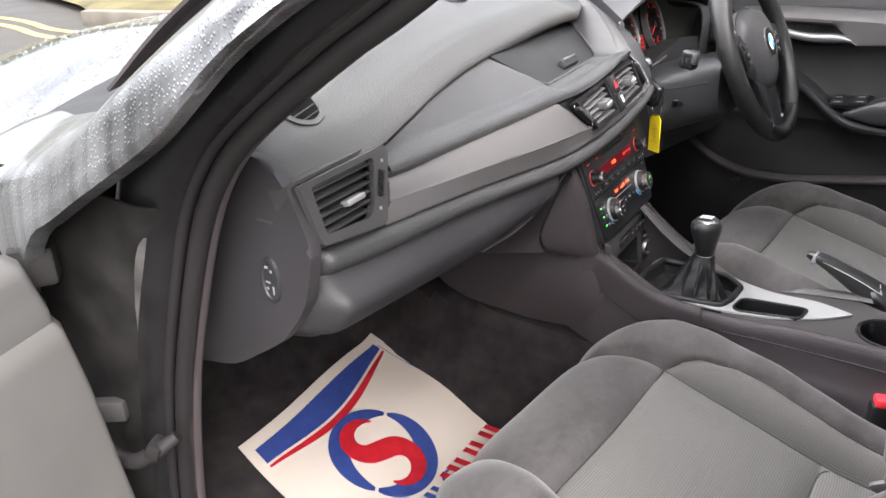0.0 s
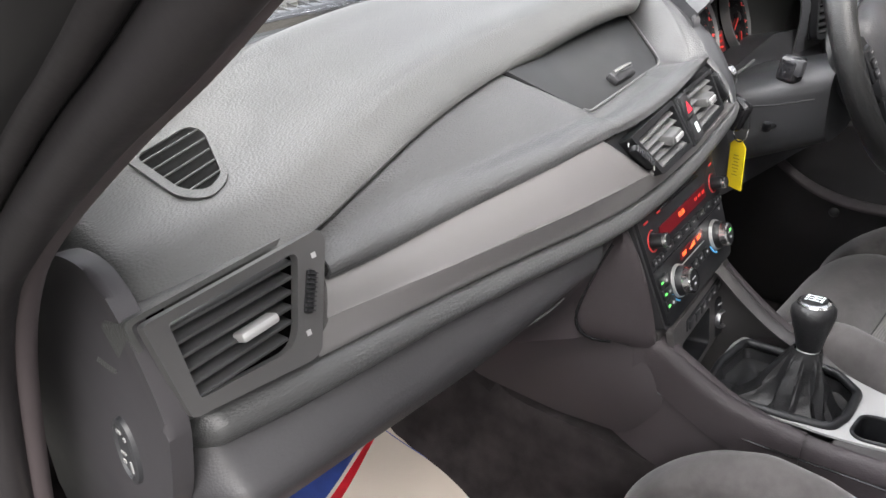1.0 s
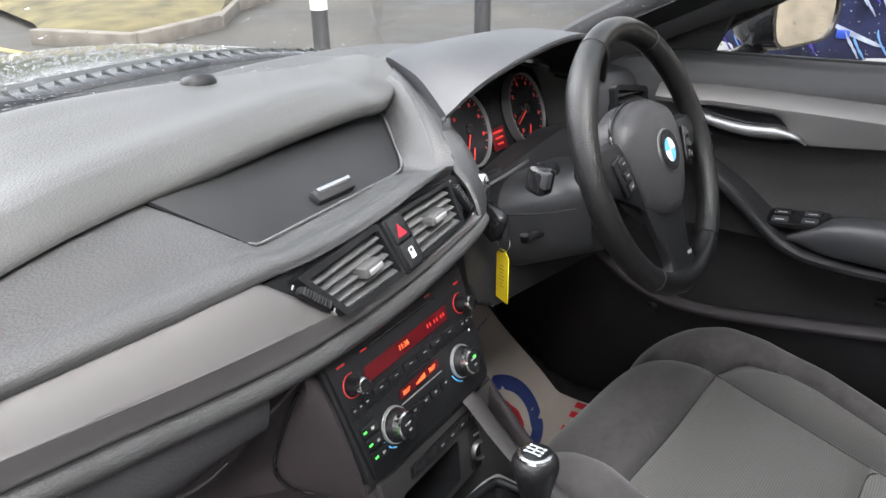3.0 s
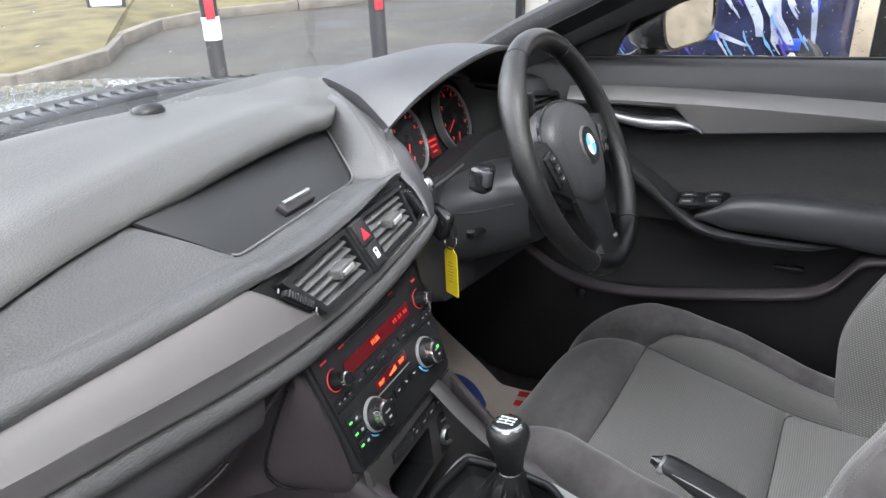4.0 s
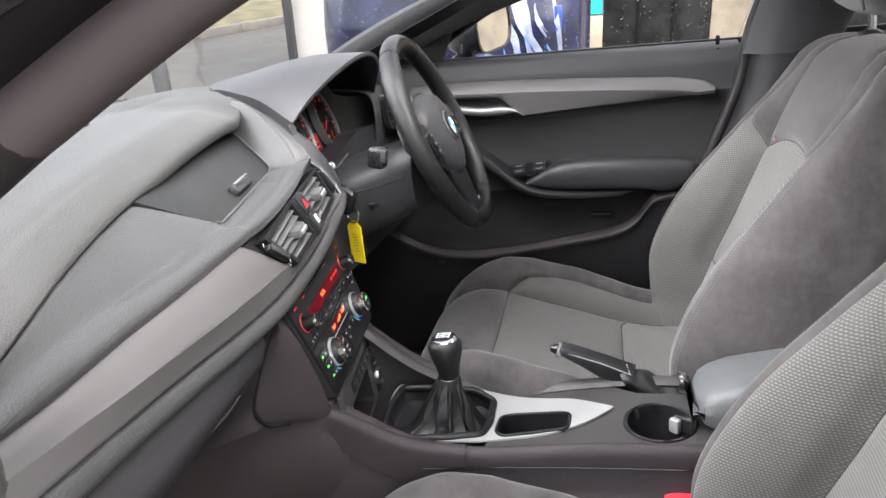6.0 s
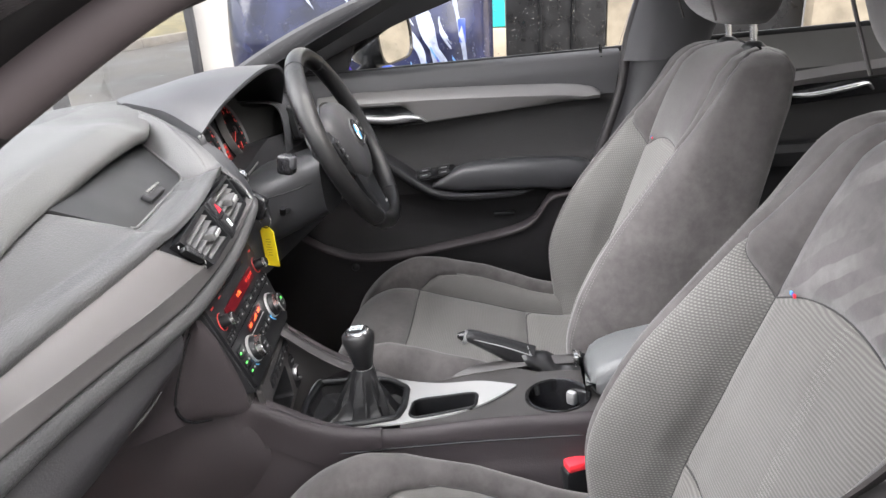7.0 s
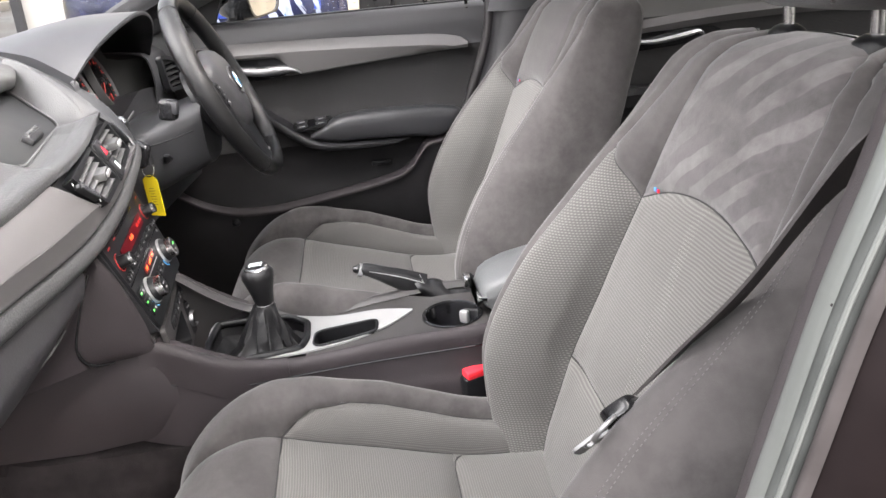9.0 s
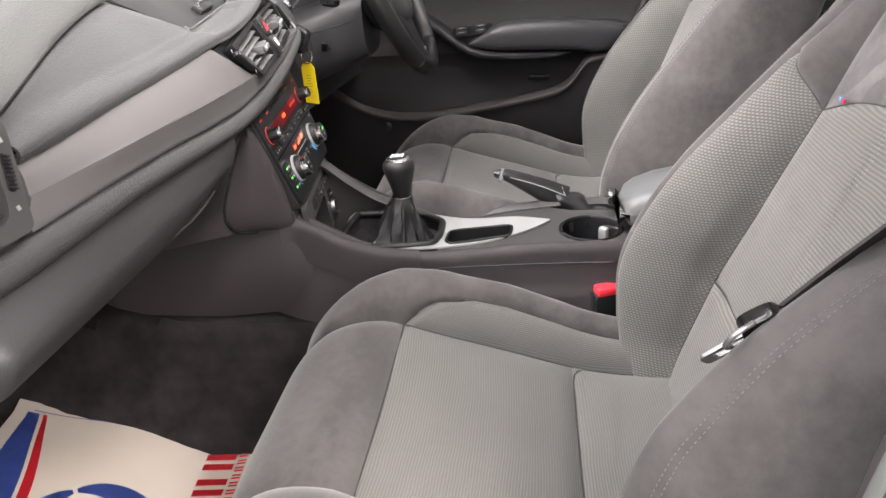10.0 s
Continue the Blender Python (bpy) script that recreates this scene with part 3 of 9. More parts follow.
# real grime over a base darkened to stand for shade in the cavity
M_POST = material("grimy_shaded_hinge_post", (0.016, 0.0152, 0.0148), 0.7, spec=0.15, bump=0.4, bump_scale=50, vary=0.7, vary_scale=12)
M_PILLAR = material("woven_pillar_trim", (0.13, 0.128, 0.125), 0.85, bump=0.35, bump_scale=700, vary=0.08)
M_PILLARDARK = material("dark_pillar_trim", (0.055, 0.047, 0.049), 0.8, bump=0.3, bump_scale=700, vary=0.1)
M_ROOF = material("headlining", (0.45, 0.43, 0.41), 0.9, bump=0.3, bump_scale=600, vary=0.05)
M_BELT = material("seat_belt_webbing", (0.030, 0.026, 0.0255), 0.6, bump=0.4, bump_scale=800, vary=0.1)
M_GLASS = glass("wet_glass", 0.0, 0)
M_MIRROR = material("mirror_glass", (0.85, 0.86, 0.86), 0.03, metal=1.0)
M_EDGEPAINT = material("pale_worn_edge", (0.060, 0.052, 0.052), 0.45, metal=0.0, coat=0.0, rough_vary=0.1, vary=0.25, vary_scale=18)
M_MAROON = material("dark_maroon_shut_paint", (0.009, 0.0055, 0.0058), 0.5, spec=0.2, coat=0.0, rough_vary=0.12, vary=0.4, vary_scale=10)
M_SEALGREY = material("grey_seal_rubber", (0.075, 0.080, 0.076), 0.55, spec=0.35, rough_vary=0.1, vary=0.25, vary_scale=20)
M_SHUTPAINT = material("grey_green_shut_paint", (0.20, 0.21, 0.20), 0.35, metal=0.2, coat=0.3, rough_vary=0.1)

# ---- car body round the cabin: floor, shell, glass ----
XC = -0.03  # the car's middle


def strip(name, line, profile, mat, parent=None, label="", n=60, up=(0, 0, 1)):
    """A profile (a, b) swept along a line: a to the side of it, b along up."""
    p = cr(line, n)
    g = []
    for i in range(n):
        t = Vector(p[min(i + 1, n - 1)] - p[max(i - 1, 0)]).normalized()
        s = t.cross(Vector(up)).normalized()
        w = s.cross(t)
        g.append([np.array(Vector(p[i]) + s * a + w * b) for a, b in profile])
    return sheet(name, g, mat, parent, label, closed=True, caps=True)


# floor pan with sloping toe boards and the tunnel between the footwells
def side_rise(x, y):
    """Carpet that climbs towards the driver's sill and footrest."""
    return float(np.interp(x, [0.33, 0.55, 0.68], [0, 0.035, 0.095]) + 0.50 * min(0.22, max(0.0, y - 0.60)) * np.interp(x, [0.25, 0.5], [0, 1]))


def floor_section(y):
    toe = max(0.0, y - 0.60)
    z = 0.325 + 0.34 * toe + 1.1 * max(0.0, y - 0.98)
    pts = [(-0.86, 0.30), (-0.80, 0.415), (-0.735, 0.42), (-0.71, 0.36), (-0.70, z), (-0.42, z - 0.006), (-0.19, z), (-0.145, z + 0.06)]
    top = max(0.585, z + 0.1)
    pts += [(-0.132, top - 0.02), (-0.11, top), (0.06, top), (0.082, top - 0.02), (0.095, z + 0.06), (0.14, z), (0.30, z - 0.004), (0.42, z + side_rise(0.42, y)), (0.55, z + side_rise(0.55, y)), (0.65, z + side_rise(0.65, y)), (0.672, max(0.42, z + side_rise(0.66, y))), (0.74, 0.415), (0.80, 0.30)]
    return [(x, y, zz) for x, zz in cr([(a, b) for a, b in pts], 90)]


g = [floor_section(y) for y in np.linspace(-1.35, 1.18, 70)]
tagged(sheet("floor", g, M_CARPET, None, "black carpeted car floor with a centre tunnel", thick=0.01), category="floor", kind="structure")

# bulkhead in front of the footwells
tagged(part("bulkhead", rbox(1.44, 0.03, 0.62, 0.005, pose(XC, 1.19, 0.60)), M_CARPET, None, "black carpeted bulkhead ahead of the footwells"), category="wall", kind="structure")

# left door opening: body side between the seal and the wing
SEAL = [(-0.755, 0.735, 0.42), (-0.757, 0.725, 0.53), (-0.76, 0.685, 0.70), (-0.76, 0.64, 0.83), (-0.76, 0.575, 0.975), (-0.76, 0.515, 1.055), (-0.76, 0.447, 1.108), (-0.76, 0.344, 1.172), (-0.76, 0.282, 1.206), (-0.759, 0.212, 1.248), (-0.757, 0.15, 1.280), (-0.753, 0.09, 1.303), (-0.745, 0.0, 1.335), (-0.72, -0.15, 1.370), (-0.70, -0.35, 1.388)]
seal = thing("door_seal", SEAL[0], "dark grey rubber door seal round the open doorway", "door seal")
split = min(range(len(SEAL)), key=lambda i: abs(SEAL[i][1] - 0.22) + (9 if SEAL[i][2] < 1.0 else 0))
# same seal, its roof run coloured browner to stand for veiling haze
for name, line in (("seal_bulb", SEAL[: split + 1]), ("roof_seal_bulb", SEAL[split:])):
    part(name, tube(line, 0.0115 if name == "seal_bulb" else [0.0115] + [0.009] * (len(line) - 1), 14, 60), M_RUBBER if name == "seal_bulb" else M_SEALTRIM, seal)
part("seal_lip", tube([(x + 0.016, y + 0.004, z + 0.004) for x, y, z in SEAL], [0.012] * 9 + [0.010] + [0.008] * (len(SEAL) - 10), 10, 90), M_SEALTRIM, seal, "brown-grey woven inner lip")
part("seal_outer_lip", tube([(x - 0.014, y + 0.011, z + 0.008) for x, y, z in SEAL[:10]], 0.007, 10, 80), M_RUBBER, seal)

pillar = thing("a_pillar", (-0.75, 0.72, 0.42), "glossy dark painted front pillar and shut face", "car pillar", kind="structure")
inner = cr(SEAL, 70)
g = []
for k, (x, y, z) in enumerate(inner):
    s = k / 69
    w = np.interp(s, [0, 0.3, 0.5, 0.75, 1], [0.9, 0.9, 0.9, 1.0, 0.9])
    g.append([(x + 0.012, y + 0.006, z + 0.002), (x - 0.005, y + 0.010, z + 0.006), (x - 0.018, y + 0.016, z + 0.008), (x - 0.028, y + 0.022, z + 0.010),
              (x - 0.034, y + 0.04 * w, z + 0.02 * w), (x - 0.040, y + 0.075 * w, z + 0.035 * w), (x - 0.034, y + 0.095 * w, z + 0.052 * w), (x + 0.01, y + 0.10 * w, z + 0.06 * w)])
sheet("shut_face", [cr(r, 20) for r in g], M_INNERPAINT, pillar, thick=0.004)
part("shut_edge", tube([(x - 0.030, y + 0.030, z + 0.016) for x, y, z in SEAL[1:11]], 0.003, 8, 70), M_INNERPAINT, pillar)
# lower hinge post, dusty and coloured dark for the gap's shade, with its bolts
hp = [(-0.775, 0.765, 0.40), (-0.78, 0.75, 0.60), (-0.785, 0.70, 0.80), (-0.785, 0.65, 0.93), (-0.785, 0.60, 1.00)]
g = [[(x + 0.01, y - 0.012, z), (x - 0.02, y + 0.005, z + 0.004), (x - 0.03, y + 0.05, z + 0.01), (x - 0.045, y + 0.10, z + 0.02), (x - 0.06, y + 0.16, z + 0.03), (x - 0.07, y + 0.24, z + 0.03)] for x, y, z in cr(hp, 40)]
sheet("hinge_post", [cr(r, 18) for r in g], M_POST, pillar, "dusty hinge post, the gap's shade in its colour", thick=0.004)
for y, z in ((0.80, 0.90), (0.845, 0.78), (0.83, 0.60)):
    part("hinge_bolt", lathe([(0, 0.012), (0.008, 0.012), (0.009, 0.004), (0.014, 0.003), (0.014, 0), (0, 0)], axes((-0.825, y, z), (0, -1, 0), (0, 0, 1)), 6), M_DIRT, pillar)

# dusty strip and cable loom in the hinge gap
g = []
for k, (x, y, z) in enumerate(cr([(-0.755, 0.737, 0.44), (-0.757, 0.725, 0.53), (-0.76, 0.685, 0.70), (-0.76, 0.64, 0.83), (-0.76, 0.59, 0.945)], 34)):
    w = math.sin(math.pi * (0.04 + 0.92 * k / 33)) ** 0.5
    g.append([(x - 0.033, y + 0.036, z + 0.018), (x - 0.040, y + 0.036 + 0.012 * w, z + 0.02), (x - 0.0455, y + 0.036 + 0.032 * w, z + 0.028), (x - 0.046, y + 0.036 + 0.045 * w, z + 0.034)])
sheet("dusty_strip", [cr(r, 10) for r in g], M_DUSTY, pillar, "dusty grey painted strip", thick=0.003)
part("cable_loom", tube([(-0.845, 0.78, 0.66), (-0.84, 0.70, 0.655), (-0.825, 0.66, 0.675), (-0.80, 0.64, 0.695)], [0.012, 0.009, 0.011, 0.008], 12, 30), M_RUBBER, pillar, "black cable loom")
part("loom_clip", rbox(0.03, 0.02, 0.022, 0.005, pose(-0.82, 0.66, 0.68, 20, 0, 30)), M_POST, pillar)
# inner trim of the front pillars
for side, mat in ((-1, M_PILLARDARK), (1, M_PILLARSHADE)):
    base = [(0.70, 0.705, 1.08), (0.70, 0.56, 1.165), (0.70, 0.40, 1.235), (0.685, 0.20, 1.30), (0.66, 0.0, 1.355), (0.62, -0.2, 1.395)]
    rows = []
    wide = 0.045 if side > 0 else 0.0
    for x, y, z in cr(base, 40):
        x = XC + side * (x + (0.03 if side > 0 else 0.0))
        rows.append([(x + side * 0.035, y - 0.03, z - 0.028), (x + side * 0.012, y - 0.034, z - 0.028), (x - side * 0.01 - wide * 0.5, y - 0.01, z - 0.006), (x - side * 0.018 - wide, y + 0.018, z + 0.018), (x - side * 0.006 - wide, y + 0.034, z + 0.030), (x + side * 0.02, y + 0.034, z + 0.026)])
    sheet("a_pillar_trim", [cr(r, 22) for r in rows], mat, pillar, "smooth cloth-grained pillar trim", thick=0.004)

# roof, windscreen header and rear
rows = []
for y in np.linspace(-0.05, -1.75, 24):
    z = 1.435 + 0.05 * math.sin((y + 0.05) / -1.7 * math.pi) - 0.02 * ((y + 0.05) / -1.7)
    rows.append([(XC + 0.66 * u, y, z - 0.055 * abs(u) ** 3.2) for u in np.linspace(-1, 1, 25)])
tagged(sheet("ceiling", rows, M_ROOF, None, "pale headlining under a dark roof", thick=0.03, inward=-1), category="ceiling", kind="structure")
tagged(part("roof_skin", rbox(1.24, 1.66, 0.012, 0.004, pose(XC, -0.9, 1.525)), M_PAINT, None, "wet dark painted roof"), category="roof", kind="structure")

# windscreen
rows = []
for s in np.linspace(0, 1, 12):
    rows.append([(XC + u * (0.735 - 0.12 * s), 0.955 - 0.93 * s - (0.26 - 0.10 * s) * abs(u) ** 2.2, 1.092 + 0.36 * s) for u in np.linspace(-1, 1, 31)])
ws = tagged(sheet("windscreen", rows, M_GLASS, None, "clear windscreen beaded with rain", thick=0.004), category="windscreen", kind="structure")
ws.visible_shadow = False


def on_screen(u, s):
    return (XC + u * (0.735 - 0.12 * s), 0.955 - 0.93 * s - (0.26 - 0.10 * s) * abs(u) ** 2.2 + 0.004, 1.092 + 0.36 * s + 0.002)


# black painted edge of the glass
for a, b in ((-1.0, -0.90), (0.90, 1.0)):
    rows = [[v3(*on_screen(u, s)) + v3(0, -0.008, -0.006) for u in np.linspace(a, b, 6)] for s in np.linspace(0, 1, 14)]
    part_ = sheet("glass_border", rows, M_SATIN, ws, thick=0.001)
rows = [[v3(*on_screen(u, k)) + v3(0, -0.010, -0.004) for u in np.linspace(-0.98, 0.98, 61)] for k in np.linspace(0.105, 0.150, 5)]
sheet("lower_glass_border", rows, M_GLOSS, ws, thick=0.001)
rnd = random.Random(3)
drops = []
for k in range(1500):
    u, s = rnd.uniform(-0.98, 0.98), 0.15 + rnd.random() ** 4 * 0.4
    drops.append((on_screen(u, s), (0, 0.36, 0.93), rnd.uniform(0.0005, 0.0016)))
for k in range(26):
    u, s = rnd.uniform(-0.9, 0.95), rnd.uniform(0.15, 0.5)
    for i in range(rnd.randint(5, 16)):
        drops.append((on_screen(u, s - 0.014 * i), (0, 0.36, 0.93), rnd.uniform(0.0006, 0.0016))) if s - 0.014 * i > 0.01 else None
        u += rnd.uniform(-0.004, 0.008)
beads("raindrops", drops, ws)

# black cowl grille at the foot of the windscreen
cowl = thing("cowl_grille", (XC, 1.0, 1.05), "black ribbed plastic cowl grille below the windscreen", "cowl panel")
def cowl_y(u):
    return 0.945 - 0.26 * abs(u) ** 2.0 + 0.05 * u


def cowl_z(u):
    return 1.122 - 0.058 * abs(u) ** 2.2 + 0.022 * float(np.clip((u + 0.15) / 0.5, 0, 1))


rows = []
for u in np.linspace(-1, 1, 61):
    x, y0, zz = XC + 0.735 * u, cowl_y(u), cowl_z(u)
    ext = 0.155 * max(0.0, abs(u) - 0.45) / 0.5
    rows.append([(x, y0 - 0.03, zz - 0.006), (x, y0, zz), (x, y0 + 0.06, zz + 0.012 - 0.08 * ext), (x, y0 + 0.11 + ext, zz + 0.012 - 0.18 * ext), (x, y0 + 0.14 + ext, zz - 0.012 - 0.18 * ext)])
sheet("cowl_panel", rows, M_COWL, cowl, thick=0.004)
for u in np.linspace(-0.97, 0.97, 60):
    part("cowl_rib", rbox(0.003, 0.050, 0.003, 0, pose(XC + 0.735 * u, cowl_y(u) + 0.04, cowl_z(u) + 0.0125, 12)), M_COWL, cowl)
rows = [[(XC + 0.735 * u, cowl_y(u) + dy, cowl_z(u) + dz) for dy, dz in ((0.012, 0.005), (0.016, 0.008), (0.066, 0.015), (0.070, 0.013))] for u in np.linspace(-1, 1, 61)]
sheet("cowl_slot", rows, M_GLOSS, cowl, thick=0.002)

# bonnet and wings, beaded with rain
def bonnet_at(u, t):
    """A point of the bonnet: u across it, t from its rear edge forward."""
    ext = 0.155 * max(0.0, abs(u) - 0.45) / 0.5
    half = 0.665 + 0.07 * min(1.0, t / 0.25) - 0.05 * t
    y = cowl_y(u) + 0.118 + ext + t * (0.95 + 0.25 * abs(u) ** 2 - ext)
    z = cowl_z(u) + 0.014 - 0.17 * ext - 0.02 * t - 0.05 * t**2 - 0.10 * t**5 - 0.07 * abs(u) ** 5 * min(1.0, t / 0.2)
    return (XC + u * half, y, z + 0.004 * math.exp(-(((abs(u) - 0.55) / 0.12) ** 2)))


rows = [[bonnet_at(u, t) for u in np.linspace(-1, 1, 61)] for t in np.r_[0, 0.006, np.linspace(0.02, 1, 32)]]
bon = tagged(sheet("bonnet", rows, M_PAINT, None, "wet dark bonnet covered in raindrops", thick=0.004), category="bonnet", kind="structure")
rnd = random.Random(8)
drops = []
for k in range(3600):
    u, t = rnd.uniform(-0.97, 0.97), 0.01 + 0.6 * rnd.random() ** 1.6
    x, y, z = bonnet_at(u, t)
    drops.append(((x, y, z), (0.1 * u, 0.05, 1), rnd.uniform(0.0012, 0.0032)))
beads("raindrops", drops, bon)
WING = [(0.02, 0.735, 1.345, 0.668, 1.385), (0.20, 0.775, 1.272, 0.690, 1.330), (0.32, 0.808, 1.212, 0.698, 1.288), (0.37, 0.815, 1.183, 0.700, 1.266), (0.488, 0.828, 1.095, 0.700, 1.208), (0.553, 0.836, 1.058, 0.700, 1.170), (0.61, 0.840, 1.028, 0.700, 1.136), (0.67, 0.842, 0.995, 0.698, 1.105), (0.72, 0.845, 0.965, 0.690, 1.088), (0.78, 0.846, 0.88, 0.672, 1.074), (0.84, 0.847, 0.72, 0.660, 1.066), (0.935, 0.847, 0.55, 0.650, 1.058), (1.03, 0.847, 0.55, 0.662, 1.018), (1.10, 0.846, 0.55, 0.715, 0.982), (1.4, 0.845, 0.55, 0.73, 0.95), (2.0, 0.84, 0.55, 0.70, 0.86)]
for side in (-1, 1):
    rows = []
    for y in np.r_[np.linspace(0.02, 1.0, 60), np.linspace(1.05, 2.0, 20)]:
        xo, zl, xi, zt = curve_at(WING, y)
        h = zt - zl
        out_z = max(zl, zt - 0.10)
        mx = (xo + xi) / 2
        pts = [(xi - 0.006, zt - 0.012), (xi, zt), (xi * 0.55 + xo * 0.45, zt - 0.10 * min(h, 0.1)), (xo - 0.014, zt - 0.45 * min(h, 0.1)), (xo, zt - 0.85 * min(h, 0.1)), (xo + 0.004, zl + 0.4 * max(0, h - 0.1) + 0.002), (xo, zl), (xo - 0.016, zl - 0.002)]
        rows.append(cr([(XC + side * x, y, z) for x, z in pts], 26))
    tagged(sheet("front_wing", rows, M_WINGPAINT, None, "wet grey front wing and pillar streaked with rain", thick=0.003, inward=side), category="wing", kind="structure")

# sills
for side in (-1, 1):
    tagged(part("door_sill", rbox(0.11, 2.3, 0.10, 0.02, pose(XC + side * 0.775, -0.35, 0.37), 3), M_BLACK, None, "dark plastic door sill"), category="door sill", kind="structure")

# passenger-side centre pillar and its shut faces
bp = thing("b_pillar", (-0.74, -0.30, 0.42), "painted centre pillar with rubber seal and dark trim", "car pillar", kind="structure")
line = [(-0.705, -0.105, 0.42), (-0.703, -0.125, 0.62), (-0.700, -0.150, 0.80), (-0.700, -0.180, 0.934), (-0.700, -0.200, 1.016), (-0.700, -0.230, 1.113), (-0.685, -0.262, 1.22), (-0.660, -0.310, 1.40)]
L2 = cr(line, 50)


def pillar_run(name, section, mat, label="", n=12):
    """A strip that follows the pillar with the given section."""
    sheet(name, [cr([(x + a, y + b, z) for a, b in section], n) for x, y, z in L2], mat, bp, label, thick=0.003)


pillar_run("pillar_shut_face", [(0.004, -0.012), (0.002, -0.003), (-0.004, 0.001), (-0.012, 0.002), (-0.019, 0.0015), (-0.021, -0.003)], M_SHUTPAINT, "grey-green painted flange")
pillar_run("seal_channel", [(-0.019, -0.006), (-0.026, -0.008), (-0.050, -0.008)], M_RUBBER, "dark channel behind the seal")
part("pillar_seal", tube([(x - 0.0335, y + 0.001, z) for x, y, z in line], 0.0085, 12, 60), M_SEALGREY, bp, "grey rubber seal strip")
part("seal_ridge", tube([(x - 0.0400, y + 0.0075, z) for x, y, z in line], 0.0022, 8, 60), M_SHUTPAINT, bp)
pillar_run("painted_edge", [(-0.043, -0.006), (-0.0445, 0.002), (-0.047, 0.004), (-0.050, 0.003), (-0.053, -0.004)], M_EDGEPAINT, "pale worn paint edge")
pillar_run("outer_shut_face", [(-0.051, -0.005), (-0.060, -0.010), (-0.074, -0.030), (-0.078, -0.060), (-0.090, -0.066), (-0.118, -0.070), (-0.122, -0.13)], M_MAROON, "dark maroon shut face", 24)
pillar_run("pillar_trim", [(0.004, -0.010), (0.024, -0.016), (0.045, -0.04), (0.050, -0.10), (0.035, -0.17)], M_PILLARDARK, "dark inner pillar trim", 16)
part("seal_clip", rbox(0.012, 0.006, 0.010, 0.002, pose(-0.714, -0.1995, 1.006)), M_RUBBER, bp)
part("striker", tube([(-0.782, -0.180, 0.872), (-0.798, -0.160, 0.872), (-0.798, -0.160, 0.852), (-0.782, -0.180, 0.846)], 0.004, 10, 24), M_CHROME, bp, "steel door striker loop")
part("striker_plate", join(rbox(0.024, 0.008, 0.036, 0.004, pose(-0.786, -0.180, 0.860)), rbox(0.012, 0.014, 0.014, 0.003, pose(-0.789, -0.172, 0.870))), M_PALEGREY, bp, "pale plastic striker cover")
# driver-side centre pillar
bp2 = thing("b_pillar", (0.68, -0.30, 0.42), "dark grey centre pillar trim beside the driver's seat", "car pillar", kind="structure")
lower = [[(0.712, e, z), (0.672, e - 0.006, z), (0.640, e - 0.04, z), (0.630, -0.36, z), (0.66, -0.42, z), (0.70, -0.43, z)] for z in np.linspace(0.40, 1.118, 24) for e in [float(np.interp(z, [0.80, 0.88, 1.04, 1.118], [-0.165, -0.185, -0.243, -0.258]))]]
sheet("lower_trim", [cr(r, 24) for r in lower], M_BLACK, bp2, thick=0.004)
upper = []
for s in np.linspace(0, 1, 20):
    dx, dy, z = -0.085 * s**1.3, -0.10 * s, 1.114 + 0.31 * s
    upper.append([(0.712 + dx, -0.235 + dy, z), (0.672 + dx, -0.252 + dy, z), (0.638 + dx, -0.285 + dy, z), (0.633 + dx, -0.35 + dy, z), (0.66 + dx, -0.41 + dy, z), (0.70 + dx, -0.42 + dy, z)])
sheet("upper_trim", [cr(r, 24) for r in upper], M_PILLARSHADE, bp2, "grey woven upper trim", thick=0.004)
part("pillar_seal", tube([(0.708, -0.150, 0.60), (0.704, -0.158, 0.82), (0.700, -0.180, 0.89), (0.698, -0.238, 1.045), (0.700, -0.252, 1.125), (0.700, -0.268, 1.19), (0.66, -0.32, 1.36), (0.63, -0.34, 1.42)], 0.013, 12, 50), M_RUBBER, bp2)
# ---- driver's door, shut, with its window and mirror ----
DX = 0.71
ddoor = thing("driver_door", (DX, 0.1, 0.42), "closed driver's door with dark cloth panel and grey trim strip", "car door", kind="structure")
# inner panel: height profile (depth towards the cabin) swept along the car
def door_in(z):
    return np.interp(z, [0.40, 0.50, 0.62, 0.70, 0.76, 0.82, 0.86, 0.93, 1.00, 1.05, 1.10, 1.135, 1.14], [0.0, 0.012, 0.022, 0.024, 0.0, -0.012, -0.008, -0.016, -0.006, 0.004, 0.008, 0.0, -0.03])


zs = np.r_[np.linspace(0.40, 0.98, 34), np.linspace(1.0, 1.14, 20)]
rows = [[(DX - door_in(z), y, z) for y in np.linspace(0.80, np.interp(z, [0.80, 0.88, 1.04, 1.124], [-0.14, -0.168, -0.226, -0.24]), 60)] for z in zs]


def panel_kind(r, c, p):
    z, y = p[2], p[1]
    if z > 1.014 + 0.072 * max(0.0, 0.206 - y):
        return "top"
    if z > 0.845:
        return "cloth"
    return "lower"


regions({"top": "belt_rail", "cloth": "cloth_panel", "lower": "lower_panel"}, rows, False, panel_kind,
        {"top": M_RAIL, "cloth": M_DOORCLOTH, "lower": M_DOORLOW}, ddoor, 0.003)
